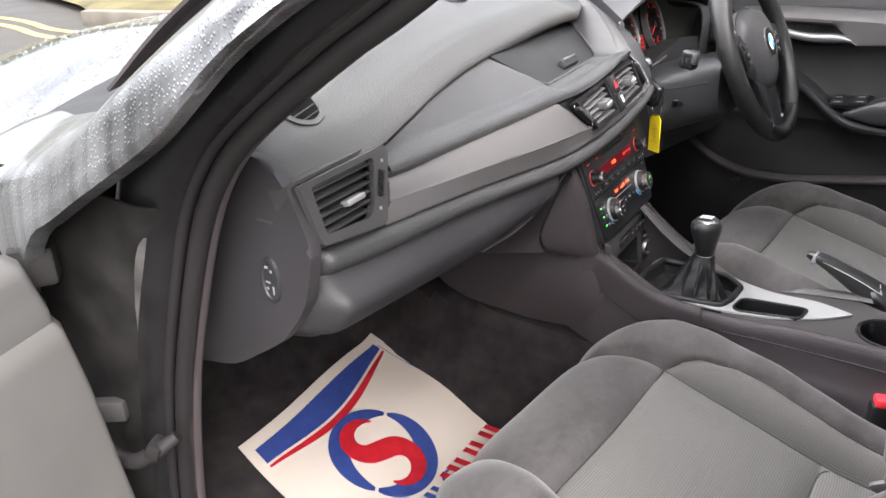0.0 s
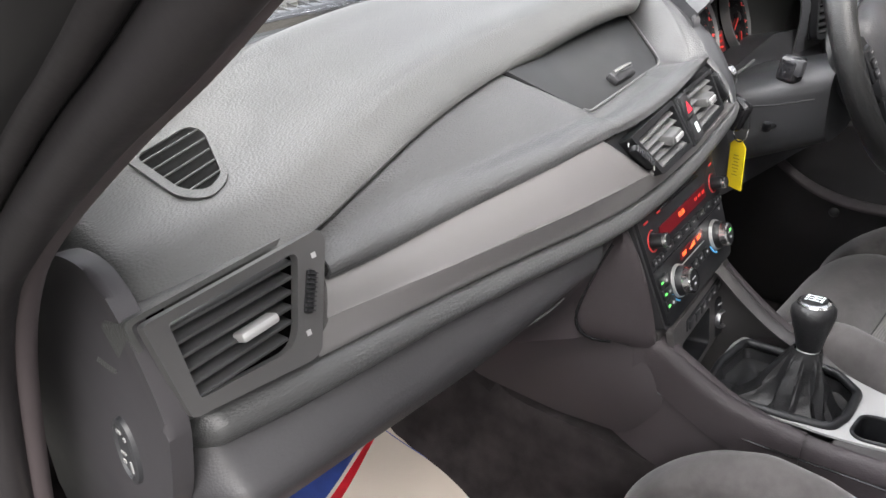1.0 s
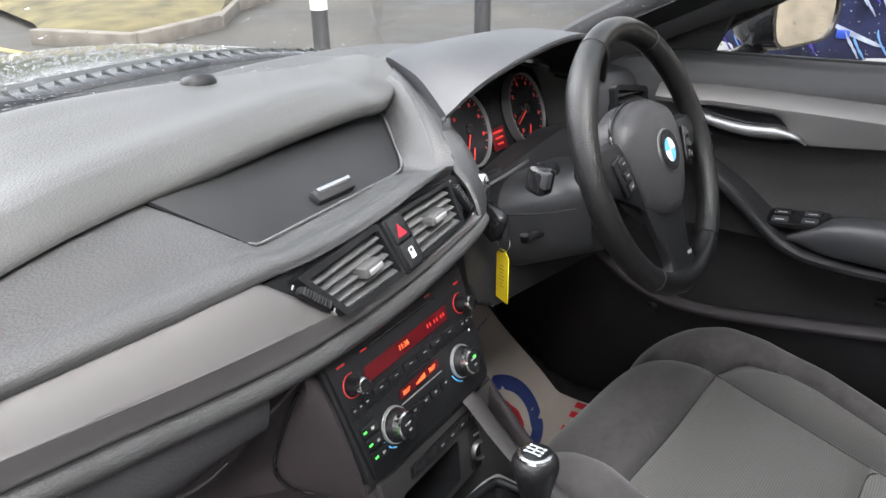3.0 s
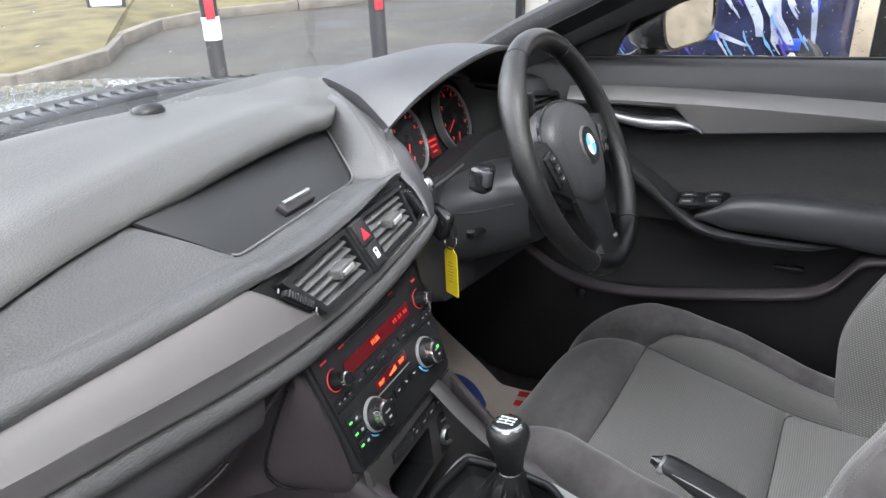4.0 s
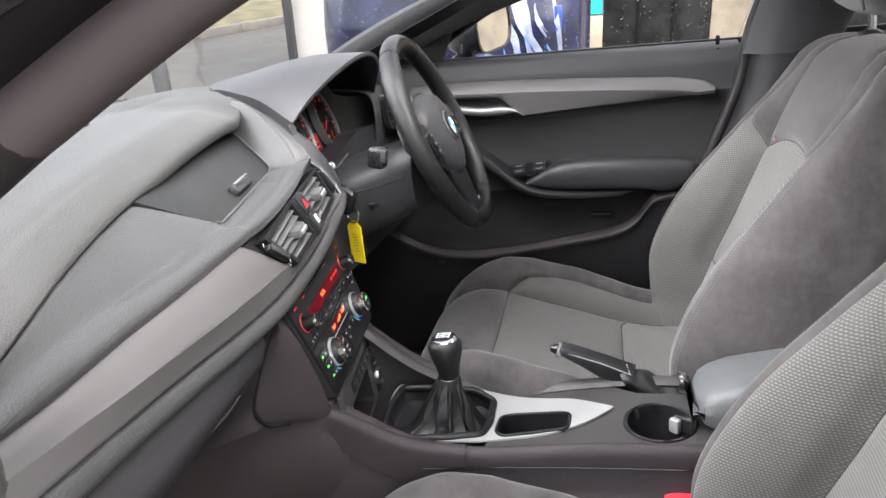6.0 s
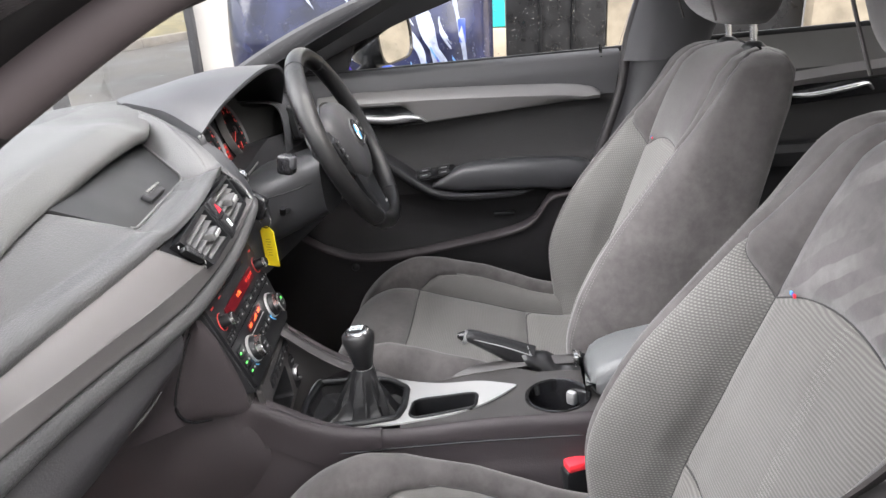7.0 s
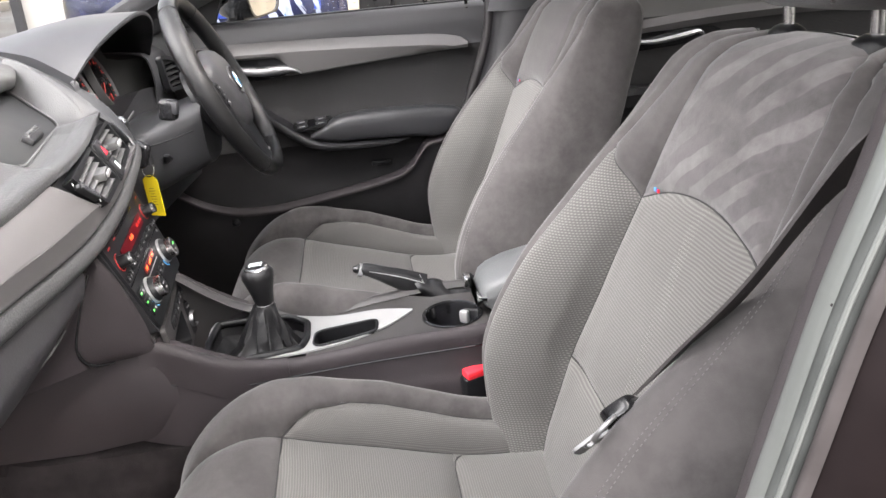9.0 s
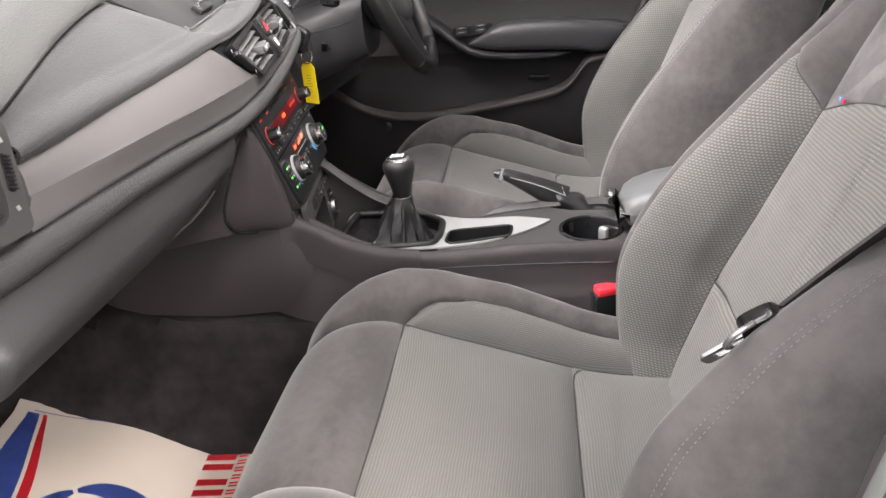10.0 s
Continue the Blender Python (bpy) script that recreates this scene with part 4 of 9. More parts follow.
# grey trim strip, folded along a ridge line and cut back over the lever
UP_E = [(-0.19, 1.046), (-0.182, 1.053), (-0.172, 1.059), (-0.14, 1.066), (-0.10, 1.071), (0.0, 1.077), (0.10, 1.082), (0.20, 1.086), (0.36, 1.090), (0.46, 1.086)]
LO_E = [(-0.19, 1.0435), (-0.182, 1.0425), (-0.172, 1.042), (-0.14, 1.040), (-0.10, 1.038), (0.0, 1.032), (0.10, 1.025), (0.19, 1.018), (0.206, 1.017), (0.215, 1.021), (0.252, 1.054), (0.264, 1.060), (0.36, 1.063), (0.46, 1.066)]
rows = []
for y in np.r_[np.linspace(-0.19, 0.19, 50), np.linspace(0.195, 0.275, 26), np.linspace(0.285, 0.46, 16)]:
    za, zb = np.interp(y, *zip(*UP_E)), np.interp(y, *zip(*LO_E))
    zm = min(za - 0.002, max(zb + 0.002, za - 0.020))
    rows.append([(DX - 0.010, y, za + 0.001), (DX - 0.016, y, za), (DX - 0.028, y, zm + 0.0015), (DX - 0.0295, y, zm), (DX - 0.029, y, zm - 0.002), (DX - 0.018, y, zb), (DX - 0.010, y, zb - 0.001)])
sheet("trim_strip", rows, M_DOORTRIM, ddoor, "brushed grey trim strip", thick=0.004)
# pull recess with its chrome lever
rec = round_poly([(0.40, 1.062), (0.264, 1.060), (0.206, 1.014), (0.30, 1.008), (0.40, 1.012)], [0.02, 0.012, 0.006, 0.02, 0.02])
part("lever_recess", prism([(-y, z) for y, z in rec], 0.012, axes((DX - 0.004, 0, 0), (0, -1, 0), (0, 0, 1))), M_GLOSS, ddoor, "black lever recess")
g = []
for k, (y, z) in enumerate(cr([(0.385, 1.044), (0.345, 1.034), (0.30, 1.028), (0.25, 1.029), (0.222, 1.026), (0.208, 1.017)], 26)):
    h = np.interp(k, [0, 8, 18, 25], [0.008, 0.0095, 0.0105, 0.002])
    g.append([(DX - 0.018, y, z + h * 0.8), (DX - 0.027, y, z + h), (DX - 0.033, y, z + h * 0.3), (DX - 0.031, y, z - h * 0.8), (DX - 0.018, y, z - h * 1.1)])
sheet("door_lever", [cr(r, 12) for r in g], M_LEVER, ddoor, "satin chrome door lever", thick=0.002)
# padded armrest, the pull that slants down into its rim, and window switches
top_e = [(-0.172, 0.880), (-0.160, 0.896), (-0.145, 0.904), (-0.10, 0.911), (0.0, 0.917), (0.08, 0.917), (0.125, 0.913), (0.150, 0.905), (0.180, 0.887), (0.208, 0.870)]
bot_e = [(-0.172, 0.876), (-0.150, 0.862), (-0.115, 0.842), (-0.09, 0.838), (-0.04, 0.846), (0.05, 0.850), (0.15, 0.852), (0.208, 0.862)]
rows = []
for y in np.linspace(-0.172, 0.208, 60):
    zt, zb = float(np.interp(y, *zip(*top_e))), float(np.interp(y, *zip(*bot_e)))
    w = float(np.interp(y, [-0.172, -0.150, 0.0, 0.14, 0.208], [0.034, 0.062, 0.070, 0.066, 0.050]))
    h = zt - zb
    sec = [(DX + 0.012, zt - 0.010), (DX - 0.25 * w, zt - 0.002), (DX - 0.62 * w, zt), (DX - 0.90 * w, zt - 0.10 * h), (DX - w, zt - 0.34 * h), (DX - 0.985 * w, zt - 0.72 * h), (DX - 0.88 * w, zb + 0.02 * h), (DX - 0.5 * w, zb), (DX + 0.012, zb)]
    rows.append([(x, y, zz) for x, zz in cr(sec, 34)])
sheet("armrest", rows, M_SHROUD, ddoor, "dark padded armrest", closed=True, caps=True)
rows = []
for y, z in cr([(0.47, 1.035), (0.40, 0.994), (0.345, 0.960), (0.297, 0.930), (0.257, 0.899), (0.215, 0.868), (0.17, 0.852), (0.10, 0.846), (0.03, 0.845), (-0.03, 0.846)], 60):
    w = float(np.interp(y, [-0.03, 0.0, 0.17, 0.25, 0.35, 0.47], [0.050, 0.066, 0.068, 0.058, 0.046, 0.03]))
    h = float(np.interp(y, [-0.03, 0.02, 0.17, 0.25, 0.35, 0.47], [0.006, 0.014, 0.020, 0.026, 0.028, 0.028]))
    sec = [(DX + 0.012, z), (DX - 0.75 * w, z), (DX - 0.96 * w, z - 0.003), (DX - w, z - 0.5 * h), (DX - 0.93 * w, z - 0.92 * h), (DX - 0.7 * w, z - h), (DX + 0.012, z - h)]
    rows.append([(x, y, zz) for x, zz in cr(sec, 24)])
sheet("pull_handle", rows, M_BLACK, ddoor, "slanting door pull", closed=True, caps=True)
swm = axes((DX - 0.026, 0.200, 0.893), (0, -1, 0.10), (1, 0, 0.35))
sw = part("switch_panel", rbox(0.095, 0.044, 0.012, 0.005, swm), M_GLOSS, ddoor, "window switch panel")
for i in range(2):
    for j in range(2):
        part("window_switch", rbox(0.026, 0.013, 0.007, 0.002, swm @ pose(-0.024 + 0.046 * i, -0.010 + 0.021 * j, 0.0055, 8)), M_BLACK, sw)
        part("switch_mark", rbox(0.014, 0.0014, 0.001, 0, swm @ pose(-0.024 + 0.046 * i, -0.0135 + 0.021 * j, 0.0086, 8)), M_SILVER, sw)
# map pocket: front wall with a broad lip that climbs to the armrest
lip = [(0.66, 0.86), (0.60, 0.815), (0.53, 0.762), (0.48, 0.732), (0.42, 0.712), (0.36, 0.706), (0.28, 0.710), (0.144, 0.731), (0.05, 0.748), (0.0, 0.762), (-0.03, 0.782), (-0.05, 0.808), (-0.068, 0.830), (-0.10, 0.838), (-0.20, 0.850)]
rows, lips = [], []
for y, z in cr(lip, 90):
    d = float(np.interp(y, [-0.2, -0.05, 0.05, 0.4, 0.66], [0.020, 0.020, 0.016, 0.012, 0.008]))
    sec = [(DX - 0.020, z - 0.012), (DX - 0.026, z - 0.003), (DX - 0.034, z), (DX - 0.034 - d * 0.6, z - 0.004), (DX - 0.036 - d, z - 0.010), (DX - 0.036 - d, z - 0.017)]
    low = [(DX - 0.030 - d * 0.9, 0.62 * (z - 0.03) + 0.38 * 0.44), (DX - 0.016, 0.44)]
    lips.append([(x, y, zz) for x, zz in cr(sec, 20)])
    rows.append([(x, y, zz) for x, zz in cr([(DX - 0.031 - d, z - 0.014), (DX - 0.030 - d, z - 0.030)] + low, 20)])
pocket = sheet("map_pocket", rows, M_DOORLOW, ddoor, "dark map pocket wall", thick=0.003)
sheet("pocket_lip", lips, M_LOWER, pocket, "broad grey pocket lip", thick=0.003)
part("pocket_catch", rbox(0.01, 0.05, 0.010, 0.003, pose(DX - 0.010, 0.045, 0.778)), M_SATIN, ddoor)
part("door_speaker", lathe([(0, 0.006), (0.006, 0.006), (0.009, 0.004), (0.011, 0.001), (0.012, 0), (0, 0)], axes((DX - 0.040, 0.42, 0.676), (0, -1, 0), (0, 0, 1)), 24), M_SATIN, ddoor)
# belt seal, lock pin, outer skin
part("belt_seal", rbox(0.012, 1.10, 0.014, 0.004, pose(DX + 0.034, 0.25, 1.137)), M_SATIN, ddoor, "black window seal")
part("lock_pin", join(lathe([(0, 0.03), (0.0035, 0.03), (0.0045, 0.024), (0.0035, 0.004), (0.0035, 0)], pose(DX + 0.006, -0.198, 1.122), 12), lathe([(0.0085, 0.003), (0.0085, 0), (0, 0)], pose(DX + 0.006, -0.198, 1.124), 16)), M_GLOSS, ddoor, "black lock pin")
part("outer_skin", rbox(0.02, 1.06, 0.70, 0.008, pose(DX + 0.125, 0.26, 0.77)), M_PAINT, ddoor)
part("belt_ledge", rbox(0.11, 1.06, 0.012, 0.003, pose(DX + 0.085, 0.26, 1.112)), M_SATIN, ddoor)
win = thing("driver_window", (DX + 0.05, 0.15, 1.13), "driver's side window streaked with rain", "window", kind="structure")
g = [[(DX + 0.05 - 0.13 * s**1.2, y0 + (y1 - y0) * k, 1.125 + 0.30 * s) for k in np.linspace(0, 1, 12)] for s in np.linspace(0, 1, 10) for y0, y1 in [(0.62 - 0.62 * s, -0.24 - 0.09 * s)]]
wg = sheet("window_glass", g, M_GLASS, win, thick=0.003)
wg.visible_shadow = False
fr_line = [(DX + 0.035, 0.66, 1.13), (DX + 0.005, 0.44, 1.245), (DX - 0.03, 0.20, 1.33), (DX - 0.06, -0.05, 1.392), (DX - 0.075, -0.30, 1.41)]
part("window_frame", tube(fr_line, 0.02, 10, 40), M_RUBBER, win, "black window frame")
drops = []
rnd = random.Random(5)
for k in range(46):
    y, s0 = rnd.uniform(-0.22, 0.50), rnd.uniform(0.1, 0.7)
    for i in range(rnd.randint(3, 9)):
        s = s0 - 0.045 * i
        if s > 0.03 and y < 0.55 - 0.62 * s:
            drops.append(((DX + 0.05 - 0.13 * s**1.2 + 0.002, y + rnd.uniform(-0.003, 0.003), 1.125 + 0.30 * s), (1, 0, 0.35), rnd.uniform(0.0006, 0.0015)))
for k in range(420):
    y, s = rnd.uniform(-0.24, 0.52), rnd.random() ** 1.5 * 0.8 + 0.02
    if y < 0.55 - 0.62 * s:
        drops.append(((DX + 0.05 - 0.13 * s**1.2 + 0.002, y, 1.125 + 0.30 * s), (1, 0, 0.35), rnd.uniform(0.0004, 0.0013)))
beads("raindrops", drops, wg)
# corner sail panel and door mirror
part("sail_panel", prism([(-0.72, 1.115), (-0.405, 1.115), (-0.35, 1.24), (-0.36, 1.262), (-0.50, 1.215)], 0.02, axes((DX + 0.055, 0, 0), (0, -1, 0), (0, 0, 1)), 0.003), M_BLACK, win, "black mirror corner panel")
mir = thing("door_mirror", (0.93, 0.31, 1.13), "wet dark door mirror with a large glass", "mirror")
mm = axes((0.93, 0.295, 1.203), (0.97, -0.25, 0), (0.0, 0.06, 1))
housing = round_poly([(-0.11, -0.065), (0.09, -0.055), (0.115, 0.0), (0.10, 0.08), (-0.10, 0.085), (-0.125, 0.0)], [0.04, 0.05, 0.05, 0.04, 0.04, 0.03], 6)
rows = []
for d, k in ((0.0, 1.0), (-0.02, 1.02), (-0.06, 0.95), (-0.09, 0.75), (-0.105, 0.4)):
    rows.append([mm @ Vector((x * k, y * k, d)) for x, y in housing])
sheet("mirror_housing", [[tuple(p) for p in r] for r in rows], M_PAINT, mir, closed=True, caps=True)
inset = [(x * 0.92, y * 0.92) for x, y in housing]
part("mirror_rim", ring_frame(housing, inset, 0.006, mm), M_GLOSS, mir, "black mirror rim")
part("mirror_glass", prism(inset, 0.002, mm @ pose(0, 0, 0.001)), M_MIRROR, mir, "mirror glass reflecting the yard")
part("mirror_arm", tube([(0.79, 0.42, 1.12), (0.84, 0.38, 1.125), (0.88, 0.345, 1.15)], [0.035, 0.028, 0.03], 14, 12, flat=0.5), M_GLOSS, mir)

# ---- rear right door and rear cabin ----
rdoor = thing("rear_door", (0.70, -0.8, 0.42), "closed rear door with dark panel and chrome lever", "car door", kind="structure")
rows = [[(0.69 + 0.02 * (z < 0.9) - 0.02 * math.exp(-((z - 0.88) / 0.06) ** 2), y, z) for y in np.linspace(-0.42, -1.35, 30)] for z in np.linspace(0.40, 1.14, 30)]
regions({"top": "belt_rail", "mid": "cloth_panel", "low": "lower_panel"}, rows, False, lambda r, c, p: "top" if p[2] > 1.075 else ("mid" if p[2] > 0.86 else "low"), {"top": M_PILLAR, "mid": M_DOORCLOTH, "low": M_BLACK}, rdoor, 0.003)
ra = [(y, 1.073 - 0.02 * ((y + 0.9) / 0.4) ** 2 + 0.018 * (-0.9 - y)) for y in np.linspace(-0.46, -1.3, 24)]
rows = [[(0.682, y, z), (0.668, y, z - 0.018), (0.676, y, z - 0.034)] for y, z in ra]
sheet("trim_strip", rows, M_TRIM, rdoor, "brushed grey trim strip", thick=0.006)
rr = round_poly([(0.56, 1.03), (0.80, 1.03), (0.85, 1.0), (0.58, 0.985)], 0.015)
part("lever_recess", prism(rr, 0.01, axes((0.684, 0, 0), (0, -1, 0), (0, 0, 1))), M_GLOSS, rdoor)
part("door_lever", tube([(0.665, -0.575, 1.012), (0.655, -0.64, 1.008), (0.652, -0.72, 1.018), (0.66, -0.755, 1.022), (0.672, -0.775, 1.008)], [0.004, 0.006, 0.007, 0.007, 0.004], 10, 24), M_CHROME, rdoor, "satin chrome door lever")
rows = [[(0.70 - w, y, z) for w, z in ((0.0, 0.905), (0.06, 0.905), (0.075, 0.89), (0.07, 0.86), (0.0, 0.845))] for y in np.linspace(-0.55, -1.2, 14)]
sheet("armrest", rows, M_BLACK, rdoor, closed=True, caps=True)
rwin = thing("rear_window", (0.74, -0.9, 1.14), "rear side window with raindrops", "window", kind="structure")
g = [[(0.745 - 0.13 * s, y, 1.13 + 0.29 * s) for y in np.linspace(-0.44, -1.4, 8)] for s in np.linspace(0, 1, 8)]
rg = sheet("window_glass", g, M_GLASS, rwin, thick=0.003)
rg.visible_shadow = False
part("belt_seal", rbox(0.012, 0.95, 0.012, 0.003, pose(0.725, -0.88, 1.143)), M_SATIN, rwin)
# left rear side and tail close the cabin
tagged(part("side_wall", rbox(0.04, 1.2, 0.72, 0.01, pose(-0.79, -1.0, 0.78)), M_BLACK, None, "dark rear door panel beside the back seat"), category="car side", kind="structure")
tagged(part("tail_wall", rbox(1.5, 0.05, 0.75, 0.01, pose(XC, -1.75, 0.78)), M_BLACK, None, "dark load bay wall behind the back seat"), category="car side", kind="structure")
tagged(part("roof_rail", rbox(0.05, 1.35, 0.05, 0.015, pose(-0.68, -1.05, 1.40)), M_PILLARDARK, None, "dark roof side trim"), category="car side", kind="structure")
bench = thing("rear_seat", (XC, -1.15, 0.40), "dark grey cloth rear bench seat", "seat")
rows = [[(XC + x, y, 0.60 - 0.06 * ((y + 0.7) / -0.5) - 0.03 * (abs(x) > 0.60)) for x in np.linspace(-0.66, 0.66, 24)] for y in np.linspace(-0.72, -1.2, 12)]
sheet("bench_cushion", rows, M_KNIT, bench, thick=0.14, inward=-1)
rows = [[(XC + x, -1.18 - 0.32 * s, 0.55 + 0.56 * s - 0.05 * (abs(x) / 0.62) ** 6) for x in np.linspace(-0.62, 0.62, 24)] for s in np.linspace(0, 1, 14)]
sheet("bench_backrest", rows, M_SUEDE, bench, thick=0.11, inward=-1)

# ---- passenger's door, swung open ----
pdoor = thing("passenger_door", (-0.80, 0.78, 0.42), "open passenger's door with a grey cloth inner panel", "car door", kind="structure")
dm = pose(-0.855, 0.705, 0, 0, 0, -62)  # front edge of the card; local -y runs to the free edge, +x is its inner face
TOPZ = 0.958
g = []
for z in np.linspace(0.42, TOPZ, 40):
    bulge = np.interp(z, [0.42, 0.55, 0.64, 0.78, 0.86, 0.90, 0.94, 0.955, TOPZ], [0.03, 0.026, 0.020, 0.010, 0.0, -0.014, -0.020, -0.028, -0.05])
    lead = np.interp(z, [0.42, 0.64, 0.80, 0.90, TOPZ], [-0.035, -0.012, 0.0, 0.010, 0.022])
    g.append([tuple(dm @ Vector((bulge - 0.02 * (1 - min(1, k / 0.02)), -lead - k, z + 0.05 * min(k, 0.5)))) for k in np.r_[np.linspace(0, 0.04, 8), np.linspace(0.06, 0.95, 24)]])
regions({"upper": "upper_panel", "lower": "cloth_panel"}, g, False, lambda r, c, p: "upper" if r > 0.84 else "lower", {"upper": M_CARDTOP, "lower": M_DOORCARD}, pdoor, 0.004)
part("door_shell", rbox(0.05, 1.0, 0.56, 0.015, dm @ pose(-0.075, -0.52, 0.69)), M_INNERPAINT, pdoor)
part("check_strap", rbox(0.02, 0.16, 0.03, 0.004, pose(-0.86, 0.80, 0.70, 0, 0, 40)), M_DIRT, pdoor, "steel door check strap")
part("cable_boot", tube([(-0.84, 0.86, 0.86), (-0.87, 0.80, 0.85), (-0.90, 0.74, 0.86), (-0.92, 0.70, 0.87)], [0.022, 0.018, 0.024, 0.02], 14, 24), M_RUBBER, pdoor, "ribbed rubber cable boot")
for z in (0.58, 0.92):
    part("door_hinge", rbox(0.05, 0.09, 0.05, 0.008, pose(-0.85, 0.79, z, 0, 0, -30)), M_POST, pdoor)
# ---- dashboard ----
dash = thing("dashboard", (XC, 0.75, 0.80), "dark grey soft-grained dashboard with brushed grey trim", "dashboard", kind="structure")
EDGE = [(-0.73, 0.655, 1.065), (-0.60, 0.685, 1.098), (-0.45, 0.72, 1.128), (-0.27, 0.765, 1.148), (0.0, 0.835, 1.147), (0.2, 0.895, 1.149), (0.4, 0.93, 1.148), (0.55, 0.92, 1.142), (0.73, 0.85, 1.12)]
CREASE = [(-0.73, 0.535, 0.985), (-0.685, 0.523, 1.000), (-0.61, 0.513, 1.012), (-0.544, 0.508, 1.025), (-0.48, 0.517, 1.043), (-0.40, 0.530, 1.066), (-0.326, 0.543, 1.081), (-0.231, 0.561, 1.092), (-0.129, 0.574, 1.105), (0.0, 0.594, 1.116), (0.10, 0.608, 1.121), (0.165, 0.6165, 1.124), (0.180, 0.622, 1.130), (0.192, 0.632, 1.1385), (0.205, 0.643, 1.1445), (0.220, 0.662, 1.1505), (0.238, 0.690, 1.158)]
TOP = [(-0.73, 0.52, 0.972), (-0.56, 0.497, 0.987), (-0.50, 0.490, 0.991), (-0.45, 0.486, 0.996), (-0.40, 0.482, 1.001), (-0.36, 0.478, 1.0045), (-0.32, 0.474, 1.008), (-0.27, 0.470, 1.012), (-0.20, 0.464, 1.019), (-0.10, 0.463, 1.024), (0.0, 0.470, 1.037), (0.05, 0.476, 1.046), (0.10, 0.484, 1.054), (0.16, 0.505, 1.058), (0.19, 0.52, 1.06)]
RIDGE = [(-0.73, 0.500, 0.962), (-0.56, 0.485, 0.9635), (-0.50, 0.4735, 0.9655), (-0.45, 0.4635, 0.9675), (-0.35, 0.4515, 0.9685), (-0.26, 0.4425, 0.9695), (-0.20, 0.439, 0.970), (-0.12, 0.438, 0.9695), (0.0, 0.441, 0.9735), (0.10, 0.452, 0.986), (0.15, 0.457, 0.992), (0.17, 0.462, 0.997)]
LOW = [(-0.73, 0.498, 0.938), (-0.60, 0.4855, 0.935), (-0.50, 0.4735, 0.9365), (-0.42, 0.466, 0.9375), (-0.34, 0.4595, 0.937), (-0.24, 0.451, 0.935), (-0.18, 0.446, 0.9365), (-0.145, 0.444, 0.939), (-0.107, 0.443, 0.943), (0.0, 0.4455, 0.957), (0.10, 0.4525, 0.977), (0.15, 0.457, 0.989), (0.17, 0.462, 0.995)]


def at(rows, x):
    y, z = curve_at(rows, x)
    return v3(x, y, z)


# top pad: from the windscreen to the crease, its edge rolled under
XS = np.linspace(-0.70, 0.236, 116)
rows = []
for x in XS:
    e, c = at(EDGE, x), at(CREASE, x)
    w = float(np.interp(x, [-0.62, -0.35, 0.165, 0.195], [0.45, 1, 1, 0]))
    over = np.interp(x, [-0.55, -0.25, -0.15, 0.165, 0.195], [0.004, 0.006, 0.016, 0.018, 0.004])
    flat = float(np.interp(x, [0.05, 0.21], [1, 0.5]))
    dn = v3(0, 0, -0.025) * float(np.clip((-0.675 - x) / 0.025, 0, 1)) ** 2
    e, c = e + dn, c + dn
    # the pad runs almost level, then folds over a lip towards the crease
    k = [(0.25, 0.006), (0.55, 0.011), (0.74, 0.0135 + 0.004 * w), (0.815, 0.0125 + 0.0055 * w), (0.855, 0.010 + 0.0065 * w), (0.93, 0.005 + 0.005 * w), (0.975, 0.002 + 0.003 * w)]
    rows.append(cr([e + (0, 0.03, -0.02), e] + [e + (c - e) * a + (0, 0, b * flat) for a, b in k] + [c + (0, 0.0, -0.002 * w), c + (0, 0.003, -over * 0.8), c + (0, 0.010, -over), c + (0, 0.03, -over)], 80))
sheet("top_pad", rows, M_DASH, dash, "soft grained top pad", thick=0.004)
# driver's side top, behind the instrument hood
rows = []
for x in np.linspace(0.150, 0.725, 44):
    e = at(EDGE, x) + (0, 0, -0.008 * float(np.clip((0.245 - x) / 0.008, 0, 1)))
    rear = v3(x, np.interp(x, [0.150, 0.186, 0.24, 0.30, 0.45, 0.55, 0.60, 0.725], [0.680, 0.695, 0.71, 0.735, 0.735, 0.64, 0.53, 0.50]), np.interp(x, [0.150, 0.186, 0.24, 0.5, 0.58, 0.62, 0.725], [1.120, 1.130, 1.146, 1.150, 1.11, 1.095, 1.08]))
    rows.append(cr([e + (0, 0.03, -0.02), e, e + (rear - e) * 0.33 + (0, 0, 0.001), e + (rear - e) * 0.72 + (0, 0, 0.0005), e + (rear - e) * 0.92 + (0, 0, 0.001), rear + (0, 0, -0.004), rear + (0, 0.02, -0.03), rear + (0, 0.03, -0.10)], 30))
sheet("driver_top_pad", rows, M_DASH, dash, thick=0.004)

